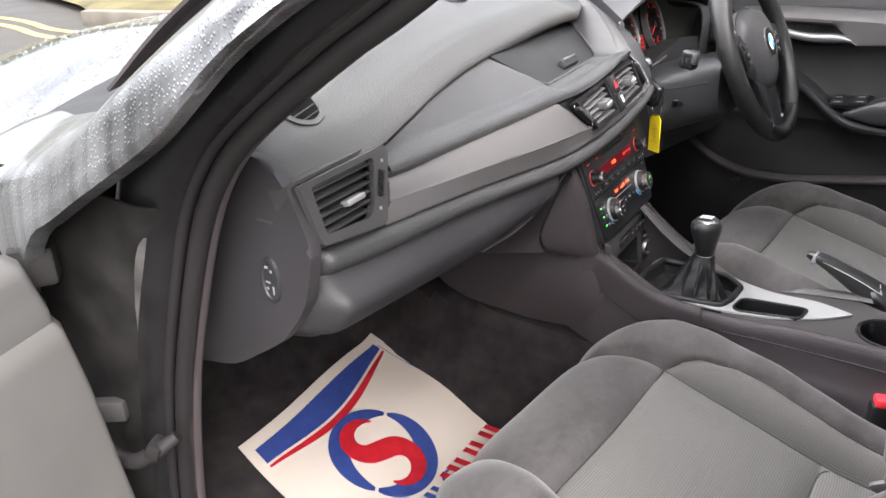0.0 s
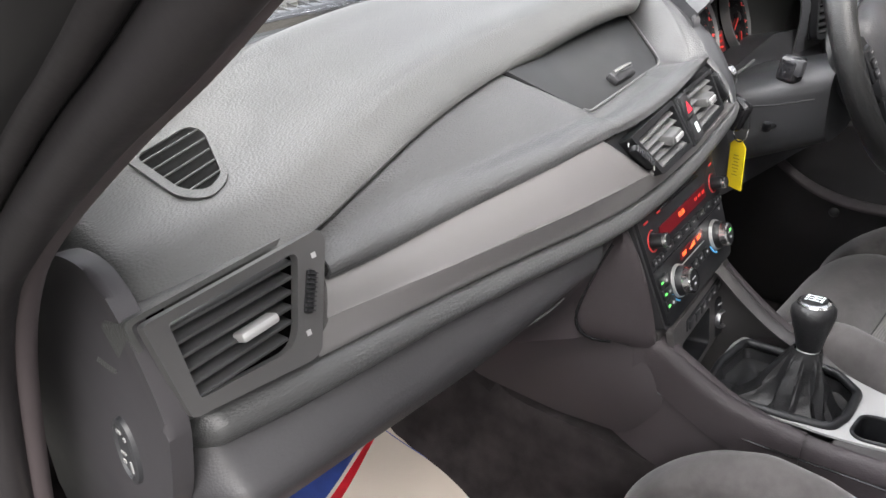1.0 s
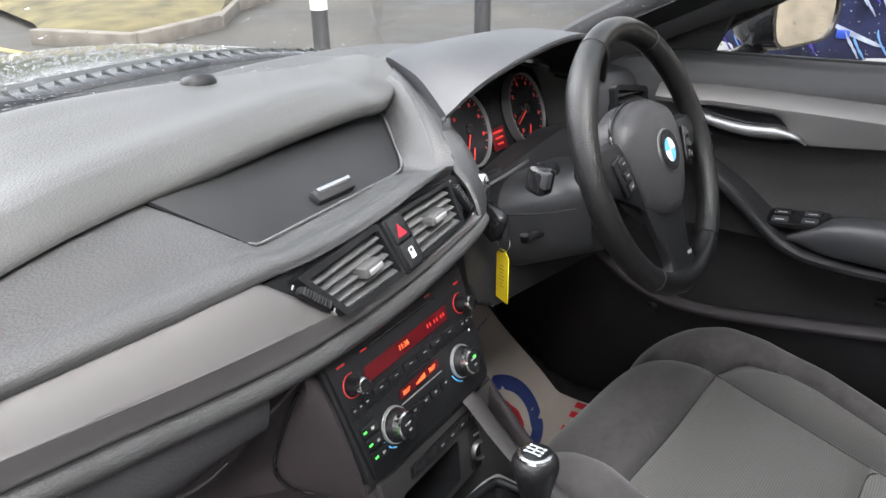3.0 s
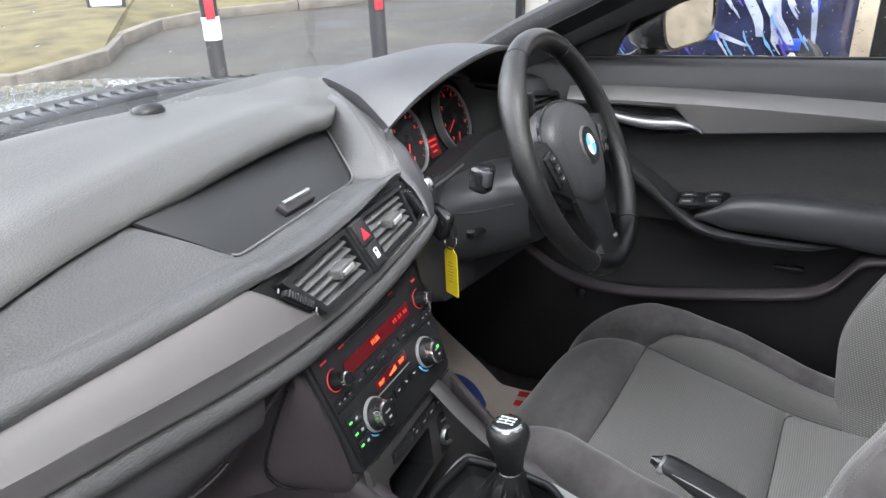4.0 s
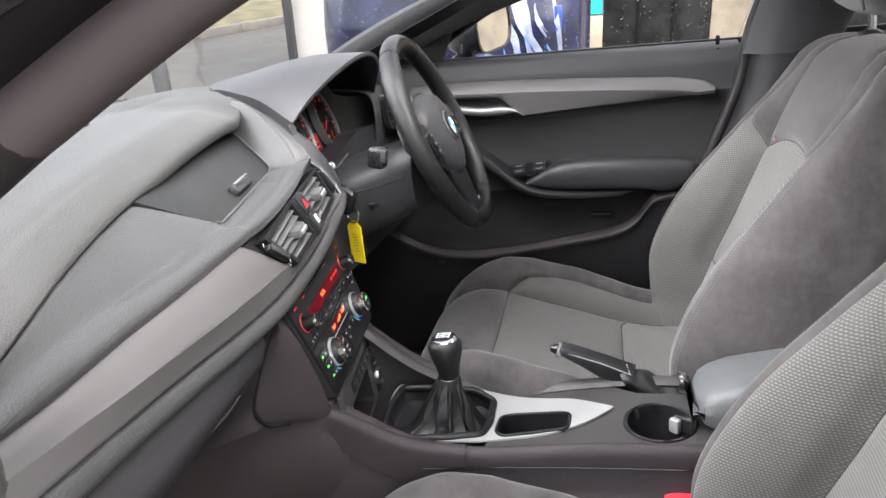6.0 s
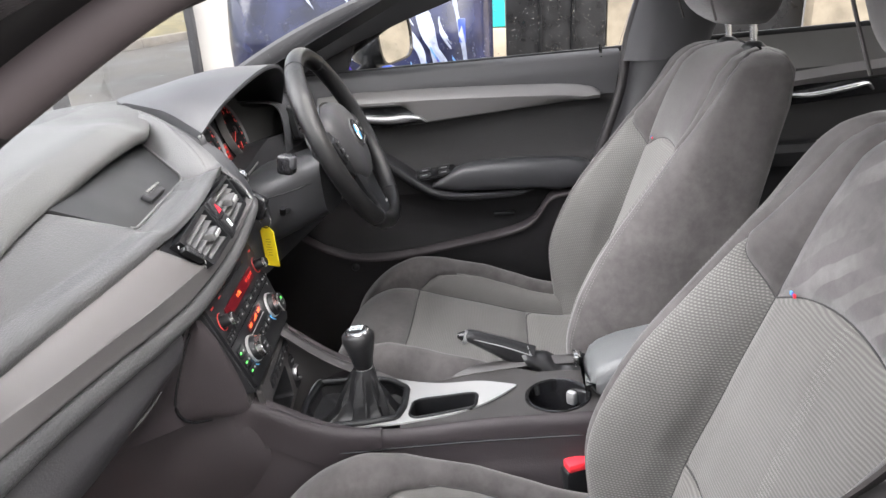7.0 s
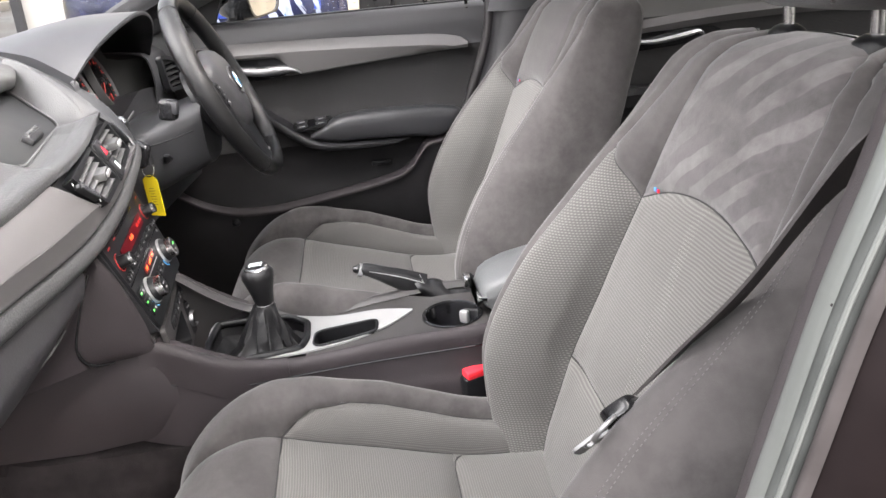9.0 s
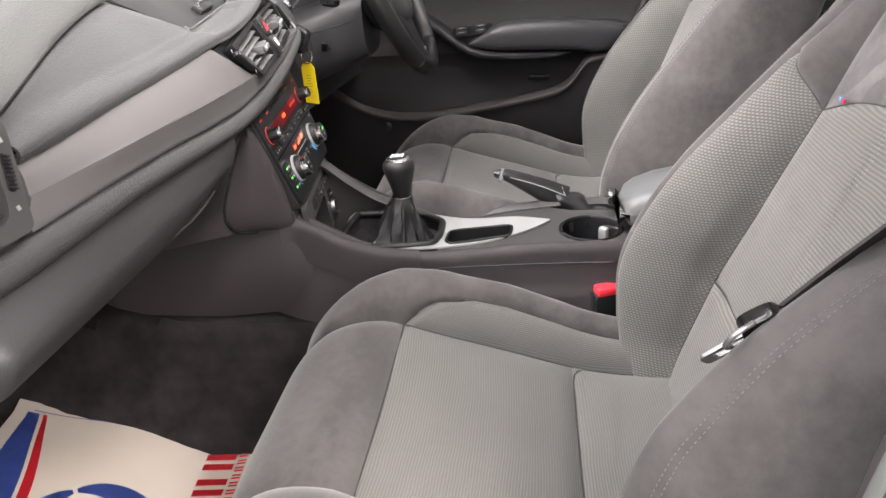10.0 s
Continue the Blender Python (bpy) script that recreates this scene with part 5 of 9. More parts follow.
# lower pad and its padded roll, left of and below the lid
rows = []
for x in XS:
    if x < -0.553 or x > 0.033:
        continue
    c, t = at(CREASE, x), at(TOP, x)
    k = float(np.clip((x + 0.231) / 0.07, 0, 1))
    start = c + v3(0, 0.004, -0.007)
    lid_lo = v3(x, np.interp(x, [-0.161, 0.109, 0.19], [0.496, 0.547, 0.566]), np.interp(x, [-0.161, 0.109, 0.19], [1.0365, 1.0425, 1.0565]))
    start = start * (1 - k) + lid_lo * k
    up = (start - t) / np.linalg.norm(start - t)
    n_ = v3(0, -up[2], up[1])
    h = float(np.interp(x, [-0.553, -0.10, 0.056], [1.0, 1.0, 0.9]))
    span = np.linalg.norm(start - t)
    g_ = min(1.0, (span - 0.003) / 0.046)
    q = t + up * 0.046 * g_ + n_ * 0.0005
    bead = [q, t + up * 0.040 * g_, t + up * 0.034 * g_ + n_ * 0.0004, t + up * 0.027 * g_ + n_ * 0.0040 * h, t + up * 0.019 * g_ + n_ * 0.0078 * h, t + up * 0.010 * g_ + n_ * 0.0092 * h, t + up * 0.003 * g_ + n_ * 0.0070 * h, t + up * 0.0005 + n_ * 0.003, t - up * 0.001, t + v3(0, 0.012, 0.0)]
    first = [start + v3(0, 0.055 - 0.043 * k, -0.010 * k), start + v3(0, 0.004, 0.0), start * 0.8 + q * 0.2 + n_ * 0.0006, start * 0.5 + q * 0.5 + n_ * 0.001, q]
    rows.append(np.vstack([cr(first, 22)[:-1], cr(bead, 32)]))
roll_end = rows[-1]
sheet("padded_roll", rows, M_PAD, dash, "padded leather-grained roll", thick=0.003)
# grey trim strip from the side vent to the centre vents; below its ridge a narrower strip runs on under the vents
rows, low_rows = [], []
for x in np.linspace(-0.547, -0.1205, 60):
    t, m = at(TOP, x), at(RIDGE, x)
    cut = float(np.clip((x + 0.190) / 0.069, 0, 1))
    t2 = t * (1 - cut) + m * cut
    lean = v3(-0.012, 0, 0) * float(np.clip((-0.48 - x) / 0.067, 0, 1))
    rows.append(cr([t2 + (0, 0.010, 0.001), t2 + (0, 0.001, -0.001), t2 * 0.6 + m * 0.4 + (0, -0.0015 * (1 - cut), 0) + lean * 0.4, m * 0.94 + t2 * 0.06 + lean * 0.94, m + lean, m + (0, 0.006, -0.001) + lean], 24))
rows.insert(0, rows[0] + v3(-0.001, 0.03, 0))
sheet("trim_strip", rows, M_TRIM, dash, "brushed grey metallic trim strip", thick=0.003)
for x in np.r_[np.linspace(-0.547, -0.44, 20), np.linspace(-0.43, 0.168, 60)]:
    m, l = at(RIDGE, x), at(LOW, x)
    k = float(np.clip((-0.48 - x) / 0.067, 0, 1))
    a, b = v3(-0.012, 0, 0) * k, v3(-0.026, 0, 0) * k
    low_rows.append(cr([m + (0, 0.006, 0.0) + a, m + (0, -0.0003, 0.0) + a, m * 0.9 + l * 0.1 + (0, -0.0004, 0) + a, m * 0.4 + l * 0.6 + b, l + (0, 0, 0.001) + b, l + (0, 0.010, 0) + b], 16))
low_rows.insert(0, low_rows[0] + v3(-0.001, 0.03, 0))
sheet("trim_lower_strip", low_rows, M_TRIM, dash, "lower edge of the trim strip", thick=0.002)

# grained band under the trim, swinging up round the centre vents
rows = []
for x in np.r_[np.linspace(-0.692, -0.65, 10), np.linspace(-0.644, 0.10, 70), np.linspace(0.106, 0.166, 12)]:
    l = at(LOW, x)
    left = float(np.clip((-0.655 - x) / 0.037, 0, 1))
    f = float(np.interp(x, [-0.60, -0.45, -0.13, 0.10, 0.166], [1.35, 1.05, 1.0, 0.9, 0.7]))
    p = [l + (0, 0.014, 0.001), l + (0, 0.0, -0.001), l + (0, -0.0045 * f, -0.0025 * f), l + (0, -0.0095 * f, -0.009 * f), l + (0, -0.0095 * f, -0.0165 * f), l + (0, -0.004 * f, -0.0235 * f), l + (0, 0.006, -0.0275 * f), l + (0, 0.020, -0.028 * f)]
    rows.append(cr([q + v3(0, 0.07 * left**2.5, 0) for q in p], 34))
sheet("lower_band", rows, M_PAD, dash, "leather-grained lower band", thick=0.003)

# glovebox front and the warm-coloured underside
rows, under = [], []
for x in np.r_[np.linspace(-0.692, -0.65, 10), np.linspace(-0.64, -0.20, 40)]:
    l = at(LOW, x)
    k = float(np.clip((x + 0.42) / 0.2, 0, 1))
    left = float(np.clip((-0.655 - x) / 0.037, 0, 1)) ** 2.5 * 0.07
    lipz = 0.822 + 0.022 * k**2
    rows.append(cr([l + (0, 0.012 + left, -0.022), v3(x, l[1] + 0.002 + left, 0.904), v3(x, 0.457 + left, 0.872), v3(x, 0.470 + left, lipz + 0.018), v3(x, 0.488 + left, lipz + 0.004), v3(x, 0.505 + left, lipz)], 30))
    under.append(cr([v3(x, 0.501 + left, lipz + 0.001), v3(x, 0.512 + left, lipz - 0.006), v3(x, 0.545 + left, lipz - 0.014), v3(x, 0.70, lipz - 0.020), v3(x, 0.98, 0.795)], 24))
sheet("glovebox", rows, M_GLOVE, dash, "dark grained glovebox front", thick=0.004)
sheet("glovebox_underside", under, M_LOWER, dash, "warm dark underside trim", thick=0.004)
# closing panel between the glovebox and the centre stack; a pale bead stands for the gap's highlight
gap_e = cr([v3(-0.228, 0.463, 0.870), v3(-0.236, 0.478, 0.845), v3(-0.252, 0.505, 0.815), v3(-0.277, 0.547, 0.782)], 20)
side_e = cr([v3(-0.150, 0.462, 0.905), v3(-0.157, 0.488, 0.840), v3(-0.160, 0.505, 0.785), v3(-0.150, 0.500, 0.747)], 20)
sheet("closing_panel", [cr([a + (-0.004, 0.02, 0.0), a, a * 0.5 + b * 0.5 + (0, -0.002, 0), b, b + (0.01, 0.02, 0)], 16) for a, b in zip(gap_e, side_e)], M_LOWER, dash, "warm dark closing panel", thick=0.003)
part("gap_highlight", tube([tuple(q + v3(-0.002, -0.003, 0)) for q in gap_e[4:]], [0.0010, 0.0022, 0.0012], 8, 20), M_SLAT, dash, "pale bead for the highlight along the glovebox gap")
# end cap with the airbag switch
cap = round_poly([(0.470, 0.955), (0.500, 1.012), (0.535, 1.045), (0.60, 1.04), (0.70, 0.97), (0.750, 0.85), (0.750, 0.72), (0.640, 0.748), (0.538, 0.815), (0.490, 0.873), (0.475, 0.925)], 0.03, 6)
capm = axes((-0.698, 0, 0), (0.0, -1, 0), (0.0, 0, 1))
cp = part("end_cap", prism([(-y, z) for y, z in cap], 0.016, capm @ pose(0, 0, -0.012), 0.006, 3), M_ENDCAP, dash, "smooth dark plastic end cap")
sm = capm @ pose(-0.543, 0.897, 0.004) @ Matrix.Diagonal((0.72, 1, 1, 1))
part("switch_ring", lathe([(0.0, 0.002), (0.021, 0.002), (0.023, 0.004), (0.027, 0.003), (0.028, 0), (0, 0)], sm @ Matrix.Diagonal((0.8, 1.05, 1, 1)), 32), M_SHROUD, cp, "airbag switch ring")
for x, y, sx, sy in ((-0.006, 0.016, 0.008, 0.003), (0.004, 0.012, 0.004, 0.003), (-0.006, -0.003, 0.010, 0.002), (-0.008, -0.011, 0.005, 0.003), (0.006, -0.012, 0.003, 0.010)):
    part("switch_mark", rbox(sx, sy, 0.001, 0, sm @ pose(x, y, 0.003)), M_GREYPRINT, cp)
# ---- side vent ----
SV = axes((-0.61, 0.492, 0.985), (0.990, 0.10, 0.0), (-0.02, 0.27, 0.962))
sv = [(-0.088, 0.033), (0.068, 0.042), (0.071, 0.032), (0.036, -0.045), (0.026, -0.048), (-0.078, -0.037)]
hole = [(-0.071, 0.0275), (0.038, 0.0330), (0.041, 0.029), (0.020, -0.023), (0.009, -0.032), (-0.068, -0.0275)]
vent = part("side_vent", ring_frame(round_poly(sv, 0.005), round_poly(hole, [0.003, 0.004, 0.005, 0.010, 0.010, 0.003]), 0.008, SV), M_TRIMDARK, dash, "dark side air vent frame")
part("vent_housing", ring_frame(round_poly([(x * 1.05, y * 1.10) for x, y in sv], 0.006), round_poly(sv, 0.005), 0.030, SV @ pose(0, 0, -0.036)), M_DASH, vent)
part("vent_back", prism(sv, 0.003, SV @ pose(0, 0, -0.03)), M_SHADOW, vent)
for i in range(6):
    v = -0.0265 + 0.0100 * i
    a, b = -0.070, np.interp(v, [-0.030, -0.022, 0.028], [0.008, 0.019, 0.039])
    part("vent_slat", rbox(b - a, 0.0030, 0.018, 0.0010, SV @ pose((a + b) / 2, v + 0.003, -0.004, 18, 0, 2.5)), M_SLATDARK, vent)
part("vent_slider", rbox(0.034, 0.008, 0.014, 0.003, SV @ pose(-0.0105, -0.004, 0.006, 0, 0, 3)), M_SILVER, vent, "pale slider tab")
wheel_m = SV @ pose(0.0415, 0.001, 0.004, 0, 0, -27)
part("vent_wheel", rbox(0.010, 0.034, 0.012, 0.003, wheel_m), M_SATIN, vent, "ribbed thumb wheel")
for i in range(9):
    part("wheel_rib", rbox(0.009, 0.0014, 0.002, 0, wheel_m @ pose(0, -0.014 + 0.0035 * i, 0.0065)), M_BLACK, vent)
for v in (0.026, -0.026):
    part("vent_mark", rbox(0.004, 0.004, 0.001, 0, SV @ pose(0.042 + v * 0.5, v - 0.001, 0.0085)), M_GREYPRINT, vent)

# ---- demister outlet on the top pad ----
def on_top(x, y):
    e, c = at(EDGE, x), at(CREASE, x)
    k = float(np.clip((y - e[1]) / (c[1] - e[1]), 0, 1))
    z = e[2] + (c[2] - e[2]) * k + np.interp(k, [0, 0.25, 0.6, 0.88, 1], [0, 0.006, 0.011, 0.008, 0.001])
    return v3(x, y, z)


o = on_top(-0.581, 0.603)
DV = axes(o + v3(0, 0, 0.0015), on_top(-0.55, 0.60) - on_top(-0.64, 0.60), on_top(-0.597, 0.63) - on_top(-0.597, 0.575))
dv = round_poly([(-0.040, 0.034), (0.026, 0.044), (0.034, 0.028), (0.008, -0.036), (-0.016, -0.046), (-0.034, -0.030)], 0.010)
dh = [(x * 0.80, y * 0.80) for x, y in dv]
dvp = part("demister_vent", ring_frame(dv, dh, 0.003, DV), M_DASH, dash, "demister outlet rim")
# thin black plate on the pad, in place of a shaded opening
part("demister_hole", prism(dh, 0.0015, DV), M_SHADOW, dvp)
for i in range(5):
    part("demister_bar", rbox(0.060 - 0.006 * i, 0.0014, 0.003, 0.0005, DV @ pose(-0.002 - 0.002 * i, 0.0235 - 0.0125 * i, 0.0014, 0, 0, 8)), M_DASH, dvp)
o = on_top(-0.516, 0.585)
part("slot_mark", rbox(0.030, 0.004, 0.002, 0.0008, axes(o, on_top(-0.50, 0.59) - on_top(-0.532, 0.58), (0, 0.8, 0.6))), M_SATIN, dash)
# sun sensor near the glass
o = on_top(-0.007, 0.79)
part("sun_sensor", lathe([(0, 0.013), (0.012, 0.0125), (0.020, 0.009), (0.024, 0.003), (0.0245, -0.004)], pose(*o) @ Matrix.Diagonal((1, 0.8, 1, 1)), 28), M_SATIN, dash, "black domed sun sensor")

# ---- lid over the centre shelf ----
LID = axes((-0.161, 0.500, 1.040), (0.9825, 0.1856, 0.0182), (-0.163, 0.807, 0.568))
lid_out = round_poly([(-0.062, 0.110), (0.002, 0.000), (0.268, 0.0), (0.292, 0.014), (0.340, 0.074), (0.372, 0.125), (0.1, 0.125)], [0.004, 0.006, 0.012, 0.012, 0.02, 0.004, 0.01])
lid = part("shelf_lid", prism(lid_out, 0.004, LID @ pose(0, 0, -0.007), 0.001), M_LID, dash, "smooth black shelf lid")
hm = LID @ pose(0.146, 0.015, 0.0, 0, 0, -1)
part("lid_handle", rbox(0.068, 0.017, 0.012, 0.004, hm), M_BLACK, lid, "lid handle")
part("handle_bar", tube([hm @ Vector((-0.030, 0.004, 0.006)), hm @ Vector((0.030, 0.004, 0.006))], 0.0042, 10, 8), M_CHROME, lid, "chrome handle bar")
rim = cr([(-0.004, 0.004, 0), (0.004, -0.001, 0), (0.03, -0.002, 0), (0.20, -0.001, 0), (0.256, -0.001, 0), (0.279, 0.003, 0), (0.294, 0.014, 0), (0.318, 0.044, 0), (0.342, 0.074, 0), (0.372, 0.12, 0)], 60)
part("lid_rim", tube([tuple(LID @ Vector(p)) for p in rim], 0.0016, 8), M_SLAT, dash, "thin silver rim")
# surround that turns up at the lid's right end: a wide inner face, a crisp fold, a narrow grained outer facet
edge_a = cr([np.array(LID @ Vector(q)) for q in ((0.196, -0.002, -0.003), (0.250, -0.002, -0.003), (0.281, 0.003, -0.003), (0.294, 0.013, -0.003), (0.312, 0.034, -0.003), (0.332, 0.062, -0.003), (0.352, 0.088, -0.003), (0.366, 0.112, -0.004))], 56)
edge_b = cr([at(TOP, roll_end[0][0]), at(TOP, 0.085), v3(0.125, 0.491, 1.055), v3(0.155, 0.501, 1.053), v3(0.172, 0.533, 1.083), v3(0.188, 0.572, 1.111), v3(0.203, 0.616, 1.135), v3(0.225, 0.662, 1.150)], 56)
fold_low = [at(TOP, x) * 0.62 + np.array(LID @ Vector((u, -0.002, -0.003))) * 0.38 + v3(0, -0.006, 0.006) for x, u in ((0.030, 0.196), (0.085, 0.250))]
fold = cr(fold_low + [v3(0.126, 0.5225, 1.0435), v3(0.140, 0.525, 1.052), v3(0.150, 0.537, 1.072), v3(0.164, 0.563, 1.099), v3(0.180, 0.605, 1.134), v3(0.190, 0.640, 1.146)], 56)


def even(row, n=72):
    """The same line with evenly spaced points."""
    row = np.asarray(row, float)
    d = np.r_[0, np.cumsum(np.linalg.norm(np.diff(row, axis=0), axis=1))]
    return np.stack([np.interp(np.linspace(0, d[-1], n), d, row[:, k]) for k in range(3)], 1)


rows = []
for i, (a, f_, b) in enumerate(zip(edge_a, fold, edge_b)):
    w = (b - f_) / np.linalg.norm(b - f_)
    i_ = (f_ - a) / np.linalg.norm(f_ - a)
    blend = float(np.clip(i / 18, 0, 1))
    blend = blend * blend * (3 - 2 * blend)
    mine = even(np.vstack([cr([a + (0, 0.004, -0.012), a, a + i_ * 0.004, a * 0.5 + f_ * 0.5, f_ - i_ * 0.003], 16)[:-1], cr([f_ - i_ * 0.003, f_ + (0, -0.0002, 0.0002), f_ + w * 0.003], 6)[:-1], cr([f_ + w * 0.003, f_ * 0.5 + b * 0.5 + (0, -0.0012, 0.0008), b - w * 0.002, b, b + (0.001, 0.003, -0.004), b + (0.0, 0.008, -0.018)], 16)]))
    rows.append(mine * blend + (even(roll_end) + (b - edge_b[0])) * (1 - blend))
sheet("lid_surround", rows, M_PAD, dash, thick=0.002)
edge_c = cr([v3(0.168, 0.460, 0.990), v3(0.181, 0.470, 1.012), v3(0.189, 0.489, 1.042), v3(0.192, 0.513, 1.072), v3(0.196, 0.540, 1.091), v3(0.205, 0.580, 1.112), v3(0.217, 0.62, 1.128), v3(0.238, 0.665, 1.143)], 50)
strip_b = cr([v3(0.150, 0.457, 0.993), v3(0.155, 0.467, 1.008), v3(0.156, 0.483, 1.030), v3(0.157, 0.504, 1.047), v3(0.173, 0.535, 1.078), v3(0.189, 0.574, 1.105), v3(0.204, 0.618, 1.129), v3(0.226, 0.664, 1.144)], 50)
sheet("hood_side_strip", [cr([b + (0, 0.004, -0.006), b, b * 0.5 + c * 0.5 + (0, -0.001, 0.001), c, c + (0.004, 0.008, -0.008), c + (0.004, 0.03, -0.03), c + (0.0, 0.05, -0.06)], 24) for b, c in zip(strip_b, edge_c)], M_STRIP, dash, "smooth strip beside the hood", thick=0.002)

# ---- centre vents ----
VP = axes((-0.003, 0.459, 1.012), (0.983, 0.134, 0.1266), (-0.173, 0.4305, 0.886))
vp_out = round_poly([(-0.183, 0.036), (-0.137, -0.034), (-0.122, -0.036), (0.120, -0.047), (0.150, -0.030), (0.170, 0.006), (0.150, 0.022), (0.0, 0.024), (-0.10, 0.030)], [0.003, 0.006, 0.01, 0.02, 0.02, 0.012, 0.01, 0.05, 0.05])
cv = part("centre_vent_panel", prism(vp_out, 0.006, VP @ pose(0, 0, -0.022)), M_SATIN, dash, "satin black centre vent panel")
lb = ([(-0.150, 0.026), (-0.020, 0.024), (-0.016, -0.040), (-0.118, -0.034)], [(-0.138, 0.018), (-0.024, 0.018), (-0.021, -0.034), (-0.112, -0.028)])
rb = ([(0.017, 0.022), (0.126, 0.016), (0.118, -0.040), (0.020, -0.040)], [(0.021, 0.017), (0.120, 0.011), (0.113, -0.034), (0.023, -0.035)])
for bank, name in ((lb, "left_vent"), (rb, "right_vent")):
    fr_ = part(name, ring_frame(round_poly(bank[0], 0.004), round_poly(bank[1], 0.003), 0.018, VP @ pose(0, 0, -0.017)), M_SATIN, cv, "vent frame")
    (ax, ay), (bx, by), (cx2, cy2), (dx, dy) = bank[1]
    for i in range(5):
        k = (i + 0.5) / 5
        l_, r_ = ax + (dx - ax) * k, bx + (cx2 - bx) * k
        y_ = (ay + (dy - ay) * k + by + (cy2 - by) * k) / 2
        tilt = math.degrees(math.atan2((by + (cy2 - by) * k) - (ay + (dy - ay) * k), r_ - l_))
        part("vent_slat", rbox(r_ - l_ - 0.002, 0.0022, 0.014, 0.0007, VP @ pose((l_ + r_) / 2, y_, -0.008, 38, 0, tilt)), M_SLAT, fr_, "grey vent slat")
    mx = (ax + bx + cx2 + dx) / 4 + (0.012 if name == "left_vent" else 0.0)
    tab = part("vent_tab", rbox(0.030, 0.012, 0.020, 0.002, VP @ pose(mx, -0.008, -0.001, 20)), M_SLAT, fr_, "sliding tab")
    part("tab_cap", rbox(0.022, 0.006, 0.003, 0.001, VP @ pose(mx, -0.012, 0.0105, 20)), M_SILVER, fr_, "silver tab end")
    wx, wy, ang = ((-0.143, 0.0, 36) if name == "left_vent" else (0.135, -0.012, 14))
    wm = VP @ pose(wx, wy, -0.001, 0, 0, ang)
    part("thumb_wheel", rbox(0.009, 0.040, 0.010, 0.003, wm), M_SATIN, fr_, "ribbed thumb wheel")
    for i in range(10):
        part("wheel_rib", rbox(0.008, 0.0014, 0.002, 0, wm @ pose(0, -0.0165 + 0.0036 * i, 0.0055)), M_SHROUD, fr_)
    for v in (0.026, -0.026):
        part("vent_mark", rbox(0.005, 0.0018, 0.0006, 0, wm @ pose(0.0, v, 0.000)), M_GREYPRINT, fr_)
hz = part("switch_column", rbox(0.030, 0.066, 0.014, 0.003, VP @ pose(0.0, -0.010, -0.004)), M_SATIN, cv, "hazard and lock switch column")
part("hazard_button", rbox(0.025, 0.029, 0.006, 0.002, VP @ pose(0.0, 0.007, 0.004)), M_BLACK, hz)
part("hazard_triangle", prism([(-0.008, -0.006), (0.008, -0.006), (0, 0.008)], 0.0008, VP @ pose(0, 0.004, 0.0068)), M_RED, hz, "red warning triangle")
part("lock_button", rbox(0.025, 0.029, 0.006, 0.002, VP @ pose(0.001, -0.024, 0.004)), M_BLACK, hz)
part("lock_mark", join(rbox(0.008, 0.007, 0.0008, 0, VP @ pose(0.001, -0.026, 0.007)), ring_frame(round_poly([(-0.004, -0.004), (0.004, -0.004), (0.004, 0.004), (-0.004, 0.004)], 0.002), round_poly([(-0.0025, -0.0025), (0.0025, -0.0025), (0.0025, 0.0025), (-0.0025, 0.0025)], 0.001), 0.0008, VP @ pose(0.001, -0.021, 0.0068))), M_WHITE, hz)

# ---- radio and climate panel ----
ST = axes((0.0015, 0.427, 0.8275), (0.9953, 0.0835, 0.0487), (-0.0722, 0.3074, 0.9488))
body = round_poly([(-0.132, 0.104), (-0.117, -0.054), (0.126, -0.054), (0.132, 0.02), (0.133, 0.108)], [0.004, 0.008, 0.01, 0.03, 0.004])
stk = part("centre_stack", prism(body, 0.10, ST @ pose(0, 0, -0.106)), M_BLACK, dash, "dark centre stack housing")
face = part("stack_face", prism(round_poly([(-0.127, 0.100), (-0.113, -0.050), (0.121, -0.050), (0.127, 0.02), (0.129, 0.102)], [0.004, 0.006, 0.008, 0.03, 0.004]), 0.006, ST @ pose(0, 0, -0.007), 0.0015), M_SATIN, stk, "satin black control panel")
part("radio_display", prism(round_poly([(-0.086, 0.0515), (-0.079, 0.069), (0.079, 0.071), (0.074, 0.0535)], 0.002), 0.0012, ST), M_REDSCREEN, face, "dim red radio display")
lettering("clock_digits", "11:36", 0.0085, ST @ pose(-0.012, 0.062, 0.0016), M_ORANGELIT, face)
for i in range(6):
    part("date_bar", rbox(0.0018, 0.0045, 0.0006, 0, ST @ pose(0.036 + 0.0055 * i + (0.003 if i > 1 else 0) + (0.003 if i > 3 else 0), 0.0625, 0.0016)), M_REDLIT, face)
part("disc_slot", rbox(0.135, 0.0035, 0.002, 0.0008, ST @ pose(-0.004, 0.087, 0.0)), M_GLOSS, face, "disc slot")
for x, y in ((-0.072, 0.0865), (0.052, 0.095)):
    part("slot_lamp", rbox(0.010, 0.002, 0.001, 0, ST @ pose(x, y, 0.001)), M_REDRING, face)
for x, w in ((-0.108, 0.012), (0.112, 0.010)):
    part("label_bar", rbox(w, 0.0025, 0.0006, 0, ST @ pose(x, 0.086, 0.0)), M_REDRING, face)
